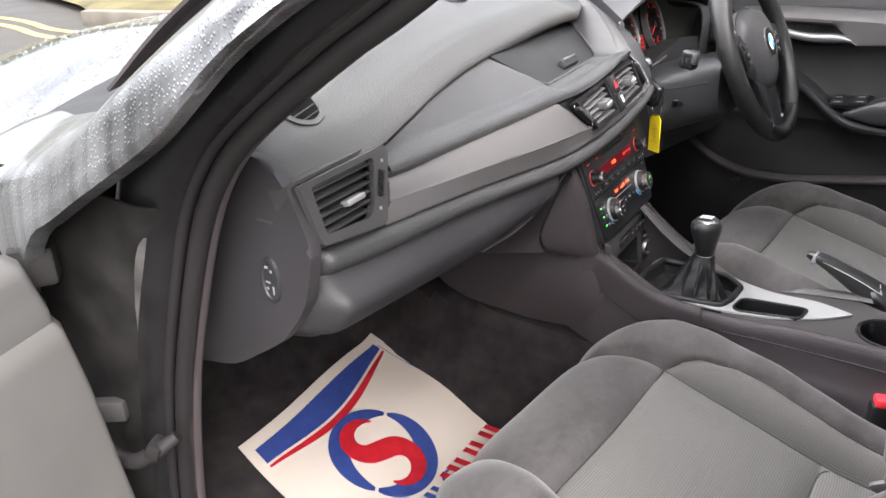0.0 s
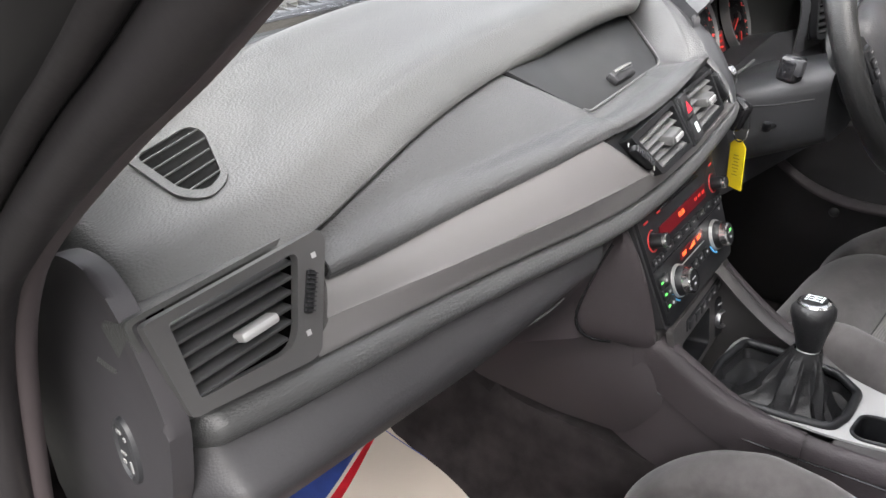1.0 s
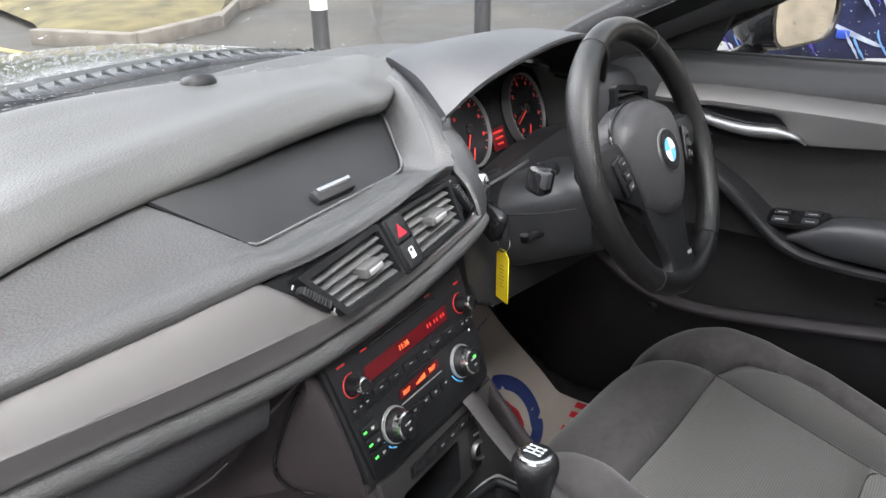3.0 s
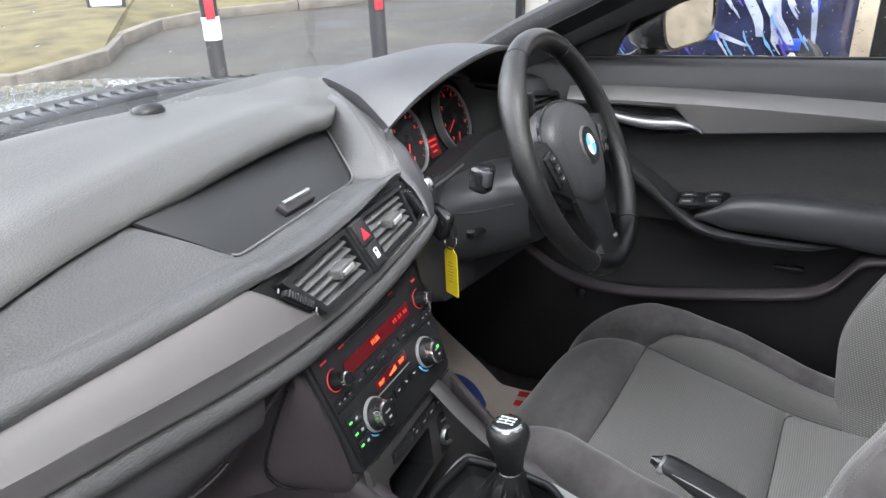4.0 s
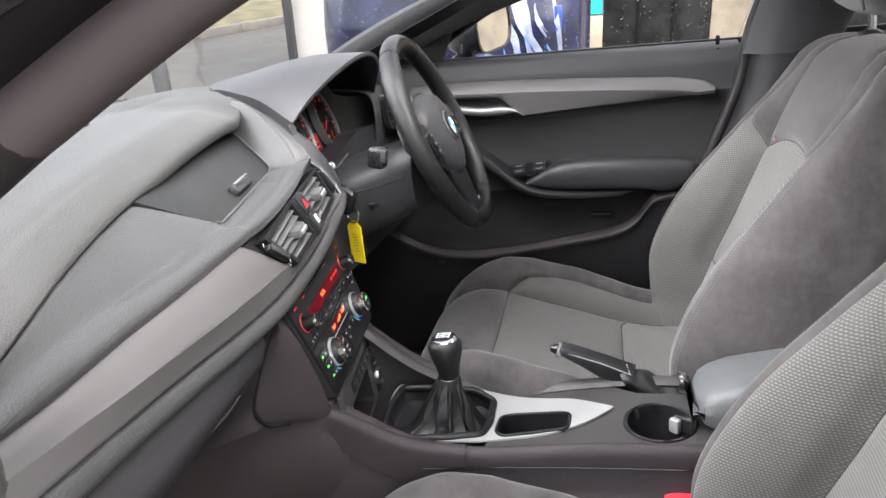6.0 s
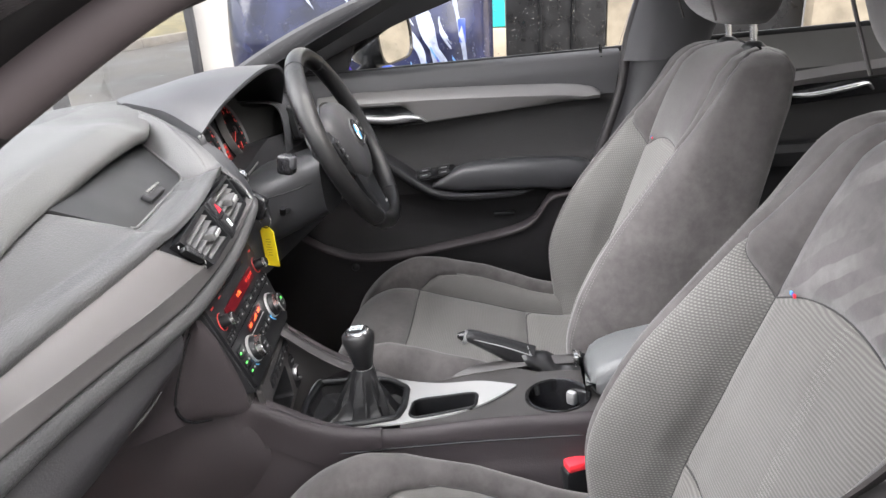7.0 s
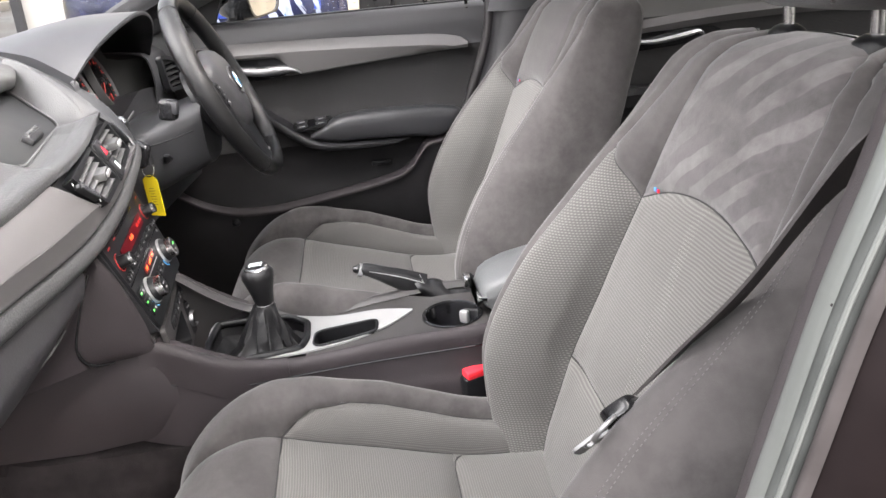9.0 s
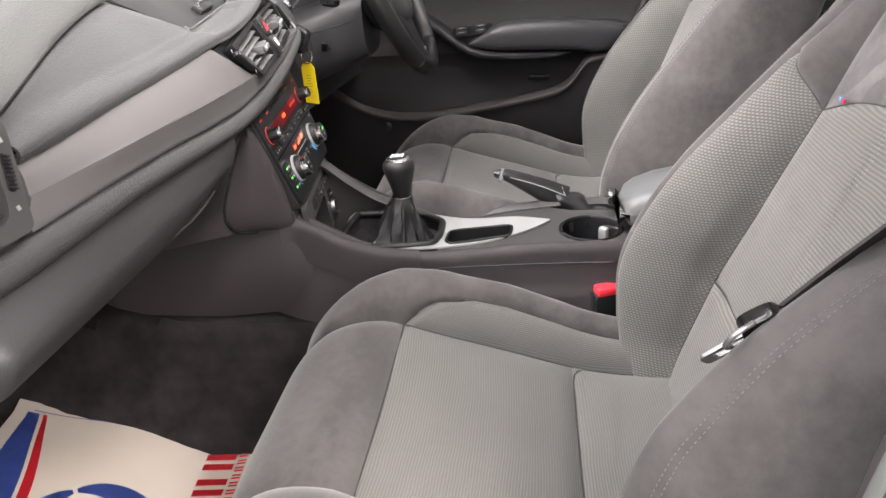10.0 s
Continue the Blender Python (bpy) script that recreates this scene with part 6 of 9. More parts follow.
for sx in (-0.1015, 0.108):
    k = part("radio_knob", lathe([(0.0, 0.019), (0.007, 0.019), (0.0085, 0.017), (0.009, 0.004), (0.0095, 0), (0, 0)], ST @ pose(sx, 0.0605, 0.0), 28), M_SATIN, face, "radio knob")
    part("knob_ring", lathe([(0.0072, 0.0195), (0.0088, 0.0185), (0.0093, 0.015), (0.0088, 0.0145)], ST @ pose(sx, 0.0605, 0.0), 28), M_CHROME, k, "chrome knob ring")
    part("knob_arc", tube([tuple(ST @ Vector((sx + 0.013 * math.cos(a), 0.0605 + 0.013 * math.sin(a), 0.0))) for a in np.linspace(1.2, 5.0, 20)], 0.0008, 6), M_REDRING, k)
for i in range(6):
    part("preset_button", rbox(0.024, 0.009, 0.004, 0.0015, ST @ pose(-0.066 + 0.0273 * i, 0.039, 0.0005, 0, 0, 0)), M_SATIN, face)
    part("button_mark", rbox(0.005, 0.0011, 0.0006, 0, ST @ pose(-0.066 + 0.0273 * i, 0.039, 0.0028)), M_GREYPRINT, face)
for i in range(3):
    for sx in (-0.112, 0.098):
        part("side_key", rbox(0.009, 0.008, 0.003, 0.001, ST @ pose(sx + 0.0105 * i, 0.036, 0.0005)), M_SATIN, face)
        part("button_mark", rbox(0.003, 0.0014, 0.0006, 0, ST @ pose(sx + 0.0105 * i, 0.036, 0.0023)), M_GREYPRINT, face)
part("panel_gap", rbox(0.236, 0.0018, 0.0012, 0, ST @ pose(0.0, 0.0265, -0.0008)), M_GLOSS, face)
part("climate_display", prism(round_poly([(-0.044, 0.009), (-0.041, 0.0195), (0.036, 0.0205), (0.034, 0.010)], 0.002), 0.001, ST), M_REDSCREEN, face, "dim red climate display")
lettering("temperature_digits", "20.0°", 0.0065, ST @ pose(-0.030, 0.0140, 0.0014), M_ORANGELIT, face)
lettering("temperature_digits", "20.0°", 0.0065, ST @ pose(0.021, 0.0150, 0.0014), M_ORANGELIT, face)
part("fan_wedge", prism([(-0.012, 0.0115), (0.006, 0.012), (0.006, 0.0175), (-0.012, 0.0130)], 0.0008, ST @ pose(0, 0, 0.0008)), M_ORANGELIT, face)
part("display_rule", rbox(0.080, 0.0012, 0.001, 0, ST @ pose(-0.004, 0.0035, 0.0005)), M_SILVER, face)
for sx, sy in ((-0.064, -0.009), (0.0755, -0.004)):
    k = part("climate_knob", lathe([(0, 0.022), (0.0135, 0.022), (0.0155, 0.0205), (0.0165, 0.012), (0.0185, 0.010), (0.0195, 0.003), (0.0205, 0), (0, 0)], ST @ pose(sx, sy, -0.001), 40), M_SATIN, face, "climate dial")
    part("dial_ring", lathe([(0.0138, 0.0225), (0.0160, 0.0210), (0.0168, 0.013), (0.0160, 0.012)], ST @ pose(sx, sy, -0.001), 40), M_CHROME, k, "chrome dial ring")
    part("dial_collar", lathe([(0.0195, 0.004), (0.0208, 0.004), (0.0212, 0.0), (0.0195, 0.0)], ST @ pose(sx, sy, 0.0), 40), M_SILVER, k)
    part("dial_mark", rbox(0.010, 0.0018, 0.0006, 0, ST @ pose(sx, sy + 0.003, 0.0213)), M_GREYPRINT, k)
    part("dial_mark", rbox(0.005, 0.0025, 0.0006, 0, ST @ pose(sx + 0.001, sy - 0.005, 0.0213)), M_GREYPRINT, k)
    part("cool_arc", tube([tuple(ST @ Vector((sx + 0.0245 * math.cos(a), sy + 0.0245 * math.sin(a), 0.0))) for a in np.linspace(3.5, 4.4, 12)], 0.0012, 6), M_PALEBLUE, k)
part("dial_lamp", rbox(0.006, 0.003, 0.0006, 0, ST @ pose(0.078, 0.001, 0.0216)), M_GREENLIT, face)
for i, (x, y) in enumerate(((-0.1085, 0.008), (-0.1065, -0.008), (-0.1045, -0.024))):
    part("mode_key", rbox(0.026, 0.013, 0.003, 0.001, ST @ pose(x + 0.008, y, 0.0)), M_SATIN, face)
    part("mode_lamp", rbox(0.005, 0.002, 0.001, 0, ST @ pose(x, y, 0.002)), M_GREENLIT, face, "green lamp")
    part("mode_mark", rbox(0.004, 0.003, 0.0008, 0, ST @ pose(x + 0.012, y - 0.001, 0.002)), M_GREYPRINT, face)
for i, x in enumerate((-0.028, -0.006, 0.014, 0.036)):
    part("climate_key", rbox(0.018, 0.012, 0.003, 0.001, ST @ pose(x, -0.013, 0.0)), M_SATIN, face)
    part("climate_mark", rbox(0.004, 0.002, 0.0008, 0, ST @ pose(x, -0.012, 0.0018)), M_GREYPRINT, face)
for x, y in ((0.110, 0.022), (0.112, -0.008)):
    part("climate_mark", rbox(0.003, 0.003, 0.0008, 0, ST @ pose(x, y, 0.0)), M_GREYPRINT, face)
# cheek panel between the stack and the glovebox, rounded at its foot
edge_f = cr([v3(-0.150, 0.455, 0.908), v3(-0.157, 0.478, 0.86), v3(-0.163, 0.500, 0.80), v3(-0.162, 0.503, 0.772), v3(-0.150, 0.493, 0.750), v3(-0.130, 0.472, 0.742)], 26)
edge_s = cr([v3(-0.148, 0.452, 0.912), v3(-0.136, 0.434, 0.86), v3(-0.124, 0.423, 0.80), v3(-0.118, 0.418, 0.765), v3(-0.115, 0.416, 0.752), v3(-0.114, 0.418, 0.745)], 26)
rows = [cr([a + (0.014, 0.012, 0), a, a * 0.5 + b * 0.5 + (-0.006, -0.004, 0), b + (0.001, -0.004, 0), b, b + (0.004, 0.006, -0.001), b + (0.03, 0.06, -0.002)], 24) for a, b in zip(edge_s, edge_f)]
sheet("stack_cheek", rows, M_LOWER, dash, "warm dark cheek panel", thick=0.003)
part("cheek_gap", tube([tuple(q + v3(-0.001, -0.002, 0)) for q in edge_f[3:]], 0.0028, 8), M_GLOSS, dash)
# ---- instrument hood, dials, column ----
hood = part("instrument_hood", bmesh.new(), M_SHROUD, dash, "smooth grey instrument hood")
rear_e = cr([v3(0.182, 0.535, 1.104), v3(0.225, 0.508, 1.142), v3(0.29, 0.478, 1.175), v3(0.372, 0.460, 1.193), v3(0.455, 0.462, 1.185), v3(0.53, 0.48, 1.155), v3(0.585, 0.51, 1.105)], 36)
front_e = cr([v3(0.248, 0.695, 1.159), v3(0.285, 0.722, 1.161), v3(0.34, 0.750, 1.163), v3(0.42, 0.758, 1.163), v3(0.50, 0.735, 1.158), v3(0.56, 0.66, 1.14), v3(0.595, 0.56, 1.11)], 36)
rows = []
for a, b in zip(rear_e, front_e):
    rows.append(cr([a + (0, 0.004, -0.007), a, a * 0.93 + b * 0.07 + (0, 0, 0.003), a * 0.6 + b * 0.4 + (0, 0, 0.014), a * 0.3 + b * 0.7 + (0, 0, 0.010), b + (0, 0, 0.001), b + (0, 0.004, -0.008)], 24))
rows = [rows[0] + (0.004, 0.002, -0.03), rows[0] + (0.0015, 0.001, -0.008)] + rows
sheet("hood_shell", rows, M_SHROUD, hood, thick=0.005, inward=-1)
rows = [cr([a + (0, 0.003, -0.006), a + (0, 0.03, -0.010), v3(0.37 + (a[0] - 0.37) * 0.97, 0.60, 1.06 + (a[2] - 1.06) * 0.80)], 10) for a in rear_e[5:]]
sheet("hood_lining", rows, M_SATIN, hood, thick=0.003)
CLM = axes((0.353, 0.562, 1.066), (1, 0.12, 0.0), (0, 0.32, 0.95))
cl = part("cluster_face", prism(round_poly([(-0.165, -0.075), (0.18, -0.075), (0.19, 0.06), (0.02, 0.10), (-0.15, 0.05)], 0.03), 0.004, CLM @ pose(0, 0, -0.02)), M_GLOSS, dash, "black instrument cluster")
for sx, r, name in ((-0.092, 0.051, "speedometer"), (0.093, 0.056, "tachometer")):
    dial = part(name, lathe([(0, -0.004), (r, -0.004), (r, -0.014), (0, -0.014)], CLM @ pose(sx, 0.004, 0), 40), M_GLOSS, cl, "black dial with red lit figures")
    part("dial_bezel", lathe([(r - 0.001, -0.004), (r, 0.0), (r + 0.0012, 0.001), (r + 0.0026, 0.0), (r + 0.003, -0.014)], CLM @ pose(sx, 0.004, 0), 48), M_SLAT, dial, "grey bezel")
    for i in range(19):
        a = radians(225 - 15 * i)
        big = i % 2 == 0
        part("dial_tick", rbox(0.0045 if big else 0.0022, 0.0009, 0.0006, 0, CLM @ pose(sx, 0.004, -0.0036, 0, 0, math.degrees(a)) @ pose(r - 0.006, 0, 0)), M_REDLIT, dial)
    for i in range(7):
        a = radians(228 - 41 * i)
        if name == "tachometer":
            lettering("dial_figure", str(i), 0.0085, CLM @ pose(sx + (r - 0.014) * math.cos(a), 0.004 + (r - 0.014) * math.sin(a), -0.0036), M_REDLIT, dial)
        else:
            for q in (-1, 1):
                part("dial_figure", rbox(0.0014, 0.0050, 0.0006, 0, CLM @ pose(sx + (r - 0.014) * math.cos(a) + 0.0014 * q, 0.004 + (r - 0.014) * math.sin(a), -0.0036)), M_REDLIT, dial)
    na = 205 if name == "tachometer" else 235
    part("needle", prism([(-0.008, -0.0014), (r - 0.012, -0.0005), (r - 0.012, 0.0005), (-0.008, 0.0014)], 0.001, CLM @ pose(sx, 0.004, -0.002, 0, 0, na)), M_REDLIT, dial, "red needle")
    part("needle_hub", lathe([(0, 0.004), (0.007, 0.003), (0.008, 0), (0, 0)], CLM @ pose(sx, 0.004, -0.003), 20), M_SATIN, dial)
    part("small_needle", prism([(0, -0.001), (0.018, -0.0004), (0.018, 0.0004), (0, 0.001)], 0.001, CLM @ pose(sx, -0.022, -0.003, 0, 0, 240)), M_REDLIT, dial)
part("info_display", rbox(0.042, 0.034, 0.002, 0.001, CLM @ pose(-0.002, -0.024, -0.012)), M_REDSCREEN, cl, "small red display")
for i in range(3):
    part("display_line", rbox(0.030 - 0.006 * i, 0.003, 0.0006, 0, CLM @ pose(-0.003, -0.014 - 0.009 * i, -0.0105)), M_REDLIT, cl)
part("cluster_sill", rbox(0.36, 0.05, 0.02, 0.006, CLM @ pose(0.0, -0.085, 0.008)), M_SATIN, dash)
part("knee_panel", prism(round_poly([(-0.19, 0.0), (-0.185, -0.13), (-0.15, -0.165), (0.36, -0.19), (0.375, 0.03), (0.1, 0.05)], 0.03), 0.05, axes((0.36, 0.56, 0.985), (1, 0, 0), (0, 0.16, 1)), 0.01, 3), M_BLACK, dash, "dark knee panel")
part("knee_edge", tube([(0.175, 0.505, 0.995), (0.23, 0.502, 1.005), (0.28, 0.50, 1.012), (0.33, 0.50, 1.02)], 0.002, 6, 12), M_SLAT, dash)
part("start_button", lathe([(0, 0.004), (0.012, 0.005), (0.0125, 0.002), (0.016, 0.005), (0.0175, 0.002), (0.0175, -0.006)], axes((0.1925, 0.487, 1.020), (0.35, 0.93, 0.1), (-0.17, 0.10, 0.95)), 30), M_CHROME, dash, "round chrome start button")
side_vent2 = part("driver_vent", ring_frame(round_poly([(-0.05, -0.035), (0.05, -0.04), (0.06, 0.03), (-0.05, 0.045)], 0.015), round_poly([(-0.042, -0.027), (0.042, -0.031), (0.05, 0.022), (-0.042, 0.036)], 0.01), 0.012, axes((0.64, 0.497, 1.050), (1, -0.10, 0), (0, 0.12, 1))), M_SATIN, dash, "driver's air vent")
part("vent_back", rbox(0.10, 0.07, 0.002, 0, axes((0.64, 0.500, 1.050), (1, -0.10, 0), (0, 0.12, 1))), M_GLOSS, side_vent2)
for i in range(5):
    part("vent_slat", rbox(0.088, 0.002, 0.014, 0.0006, axes((0.64, 0.496, 1.050), (1, -0.10, 0), (0, 0.12, 1)) @ pose(0, -0.022 + 0.012 * i, 0.002, 25)), M_BLACK, side_vent2)
rows = [cr([v3(x, 0.60, 1.115), v3(x, 0.535, 1.108), v3(x, 0.512, 1.095), v3(x, 0.505, 1.06), v3(x, 0.508, 1.01), v3(x, 0.52, 0.95)], 22) for x in np.linspace(0.548, 0.73, 12)]
sheet("driver_fascia", rows, M_SHROUD, dash, "dark fascia beside the hood", thick=0.003)
# steering column shroud with its stalk
col = thing("steering_column", (0.36, 0.45, 0.95), "grey plastic steering column shroud with a control stalk", "steering column")
rows = []
for s in np.linspace(0, 1, 14):
    y = 0.372 + 0.17 * s
    cz = 0.988 - 0.048 * s
    w, h, d = 0.085 + 0.045 * s**0.8, 0.050 + 0.006 * s, 0.075 + 0.02 * s
    sec = [(0.0, h), (0.6, h * 0.92), (0.95, h * 0.5), (1.0, 0), (0.92, -d * 0.7), (0.6, -d), (0, -d * 1.05)]
    ring = [(0.372 + w * a, y, cz + b) for a, b in sec] + [(0.372 - w * a, y, cz + b) for a, b in sec[-2:0:-1]]
    rows.append(cr(ring + [ring[0]], 49)[:-1])
sheet("column_shroud", rows, M_SHROUD, col, closed=True, caps=True)
part("column_seam", tube([(0.265, 0.385, 0.985), (0.245, 0.43, 0.975), (0.225, 0.50, 0.965)], 0.0015, 6, 10), M_SATIN, col)
part("column_collar", tube([(0.379, 0.366, 1.022), (0.378, 0.384, 1.014)], 0.070, 36), M_SATIN, col)
stalk = part("control_stalk", tube([(0.27, 0.425, 1.032), (0.235, 0.415, 1.034), (0.215, 0.41, 1.035)], [0.010, 0.009, 0.010], 12, 10), M_SATIN, col, "black cruise stalk")
part("stalk_head", rbox(0.026, 0.030, 0.036, 0.007, pose(0.205, 0.405, 1.036, 10, 0, -10), 3), M_GLOSS, stalk, "stalk head")
part("stalk_key", rbox(0.012, 0.020, 0.022, 0.003, pose(0.197, 0.396, 1.040, 10, 0, -10)), M_SHROUD, stalk)
part("release_lever", tube([(0.30, 0.44, 0.935), (0.25, 0.44, 0.94), (0.215, 0.43, 0.945), (0.205, 0.425, 0.958)], [0.012, 0.008, 0.006, 0.006], 10, 14, flat=0.6), M_SATIN, col)

# ---- steering wheel ----
WH = axes((0.3796, 0.3342, 1.0423), (1, 0.018, 0.0), (0, 0.385, 0.923))
sw = thing("steering_wheel", (0.38, 0.334, 1.042), "black leather three-spoke steering wheel with round badge", "steering wheel")
def rim_run(name, a0, a1, mat, label=""):
    """A stretch of the rim between two angles, thicker where the thumbs rest."""
    rows = []
    for a in np.radians(np.linspace(a0, a1, max(8, int(abs(a1 - a0) / 3.5)))):
        grip = 0.0155 + 0.0030 * (math.exp(-((a - radians(38)) / 0.25) ** 2) + math.exp(-((a - radians(142)) / 0.25) ** 2))
        rows.append([tuple(WH @ Vector(((0.176 + grip * math.cos(b)) * math.cos(a), (0.176 + grip * math.cos(b)) * math.sin(a), grip * 1.12 * math.sin(b)))) for b in np.linspace(0, 2 * math.pi, 22, endpoint=False)])
    sheet(name, rows, mat, sw, label, closed=True)


rim_run("wheel_rim", 60, 118, M_RIM, "smooth leather rim")
rim_run("wheel_rim", 118, 236, M_RIMPERF, "perforated leather grip")
rim_run("wheel_rim", 236, 304, M_RIM, "smooth leather rim")
rim_run("wheel_rim", 304, 420, M_RIMPERF, "perforated leather grip")
for a in (60, 118, 236, 304):
    ca, sa = math.cos(radians(a)), math.sin(radians(a))
    pts = [tuple(WH @ Vector(((0.176 + 0.0158 * math.cos(b)) * ca, (0.176 + 0.0158 * math.cos(b)) * sa, 0.0177 * math.sin(b)))) for b in np.linspace(0, 2 * math.pi, 24, endpoint=False)]
    part("rim_seam", tube(pts, 0.0009, 6, closed=True), M_SATIN, sw)
hub_o = round_poly([(-0.090, 0.030), (-0.078, 0.058), (-0.04, 0.074), (0.0, 0.078), (0.04, 0.074), (0.078, 0.058), (0.090, 0.030), (0.080, -0.020), (0.058, -0.062), (0.028, -0.084), (0.0, -0.089), (-0.028, -0.084), (-0.058, -0.062), (-0.080, -0.020)], 0.02, 5)
rows = [[tuple(WH @ Vector((x * k, y * k, z))) for x, y in hub_o] for k, z in ((0.8, -0.045), (1.0, -0.03), (1.02, -0.012), (0.985, 0.002), (0.90, 0.012), (0.72, 0.019), (0.4, 0.0225), (0.02, 0.0235))]
sheet("airbag_cover", rows, M_AIRBAG, sw, "grained airbag cover", closed=True, caps=True)
part("cover_groove", tube([tuple(WH @ Vector((x * 1.03, y * 1.03, -0.008))) for x, y in hub_o], 0.0022, 8, closed=True), M_GLOSS, sw)
BADGE = Matrix.Diagonal((1.3, 1.3, 1, 1))
part("badge_ring", lathe([(0.0, 0.003), (0.019, 0.003), (0.0222, 0.002), (0.0230, 0), (0, -0.002)], WH @ pose(0, 0.002, 0.0230) @ BADGE, 36), M_SLAT, sw, "round badge")
part("badge_band", lathe([(0.0212, 0.0005), (0.0130, 0.0008), (0.0130, 0.0), (0.0212, 0.0)], WH @ pose(0, 0.002, 0.0265) @ BADGE, 36), M_GLOSS, sw)
for q in range(4):
    pts = [(0, 0)] + [(0.0125 * math.cos(a), 0.0125 * math.sin(a)) for a in np.linspace(q * math.pi / 2, (q + 1) * math.pi / 2, 9)]
    part("badge_quarter", prism(pts, 0.0008, WH @ pose(0, 0.002, 0.0263) @ BADGE), M_PALEBLUE if q % 2 else M_WHITE, sw, "enamel badge quarter")
for s in (-1, 1):
    prof = []
    for k in np.linspace(0, 1, 12):
        x = s * (0.055 + 0.118 * k)
        hi, lo = 0.040 - 0.004 * k, -0.068 + 0.060 * k**0.8
        mid, hh = (hi + lo) / 2, (hi - lo) / 2
        prof.append([tuple(WH @ Vector((x, mid + b * hh, z))) for b, z in cr([(1, -0.014), (0.9, -0.002), (0.3, 0.005 - 0.003 * k), (-0.4, 0.004 - 0.003 * k), (-0.92, -0.003), (-1, -0.014), (0, -0.024), (1, -0.014)], 24)[:-1]])
    sp = sheet("side_spoke", prof, M_SATIN, sw, "side spoke", closed=True, caps=True)
    kp = part("switch_pod", rbox(0.024, 0.052, 0.006, 0.005, WH @ pose(s * 0.1085, -0.006, 0.0055, 0, s * 10, s * -20), 3), M_SATIN, sw, "spoke switch pod")
    for j in range(3):
        part("spoke_key", rbox(0.013, 0.012, 0.005, 0.002, WH @ pose(s * (0.1075 + 0.0035 * (1 - j)), 0.010 - 0.0155 * j, 0.0095, 0, s * 10, s * -20)), M_BLACK, kp)
        part("key_mark", rbox(0.005, 0.0016, 0.0006, 0, WH @ pose(s * (0.1075 + 0.0035 * (1 - j)), 0.010 - 0.0155 * j, 0.0122, 0, s * 10, s * -20)), M_GREYPRINT, kp)
prof = []
for k in np.linspace(0, 1, 16):
    y = -0.060 - 0.108 * k
    w = float(np.interp(k, [0, 0.4, 0.75, 0.9, 1], [0.058, 0.046, 0.036, 0.042, 0.056]))
    prof.append([tuple(WH @ Vector((x, y, z))) for x, z in cr([(-w, -0.012), (-w * 0.92, 0.001), (0, 0.004), (w * 0.92, 0.001), (w, -0.012), (0, -0.018)], 22)])
lsp = sheet("lower_spoke", prof, M_SATIN, sw, "lower spoke", closed=True, caps=True)
part("spoke_badge", rbox(0.014, 0.006, 0.002, 0.001, WH @ pose(0.022, -0.146, 0.0040)), M_SILVER, lsp)
# ---- key in the lock with its yellow tag ----
key = thing("car_key", (0.205, 0.475, 0.955), "black car key with ring and yellow paper tag", "key")
part("key_fob", rbox(0.020, 0.042, 0.046, 0.008, pose(0.200, 0.472, 0.968, 25, 0, -15), 3), M_GLOSS, key)
part("key_bow", tube([(0.206, 0.462, 0.975), (0.206, 0.456, 0.962), (0.206, 0.455, 0.945)], 0.006, 8, 8), M_SATIN, key)
part("key_ring", tube([(0.2195 + 0.002 * math.sin(a), 0.466 + 0.010 * math.cos(a), 0.934 + 0.013 * math.sin(a)) for a in np.linspace(0, 2 * math.pi, 24, endpoint=False)], 0.0011, 6, closed=True), M_CHROME, key, "steel split ring")
tm = axes((0.2195, 0.4665, 0.887), (-0.42, -0.905, 0.04), (0.05, 0.05, 1))
tag = part("paper_tag", prism(round_poly([(-0.015, -0.038), (0.016, -0.040), (0.016, 0.026), (0.006, 0.036), (-0.006, 0.036), (-0.015, 0.028)], 0.002), 0.0012, tm), M_YELLOW, key, "yellow paper key tag")
for i, w in enumerate((0.010, 0.013, 0.008, 0.013, 0.012, 0.007, 0.010)):
    part("tag_line", rbox(w, 0.0010, 0.0004, 0, tm @ pose(0.0, 0.012 - 0.0050 * i, 0.0015)), M_TAGINK, tag)
# ---- front seats ----
def smooth_line(points, counts, closed=False):
    """A smooth curve with a fixed count of steps between each pair of points."""
    p = np.array(points, float)
    n = len(p)
    step = np.linalg.norm(np.roll(p, -1, 0) - p, axis=1) + 1e-9
    tang = np.zeros_like(p)
    for i in range(n):
        if closed or 0 < i < n - 1:
            tang[i] = (p[(i + 1) % n] - p[i - 1]) / (step[i] + step[i - 1])
    if not closed:
        tang[0], tang[-1] = (p[1] - p[0]) / step[0], (p[-1] - p[-2]) / step[-2]
    out = []
    for i in range(n if closed else n - 1):
        a, b, h = p[i], p[(i + 1) % n], step[i]
        for t in np.arange(counts[i]) / counts[i]:
            out.append((2 * t**3 - 3 * t**2 + 1) * a + (t**3 - 2 * t**2 + t) * h * tang[i] + (3 * t**2 - 2 * t**3) * b + (t**3 - t**2) * h * tang[(i + 1) % n])
    return np.array(out if closed else out + [p[-1]])


def slide_rows(g, shift):
    """Moves the grid's points along their own columns by shift(row, column) rows."""
    out = g.copy()
    nv, nu = g.shape[:2]
    for c in range(nu):
        at_ = np.array([r - shift(r, c) for r in range(nv)])
        for k in range(3):
            out[:, c, k] = np.interp(at_, np.arange(nv), g[:, c, k])
    return out


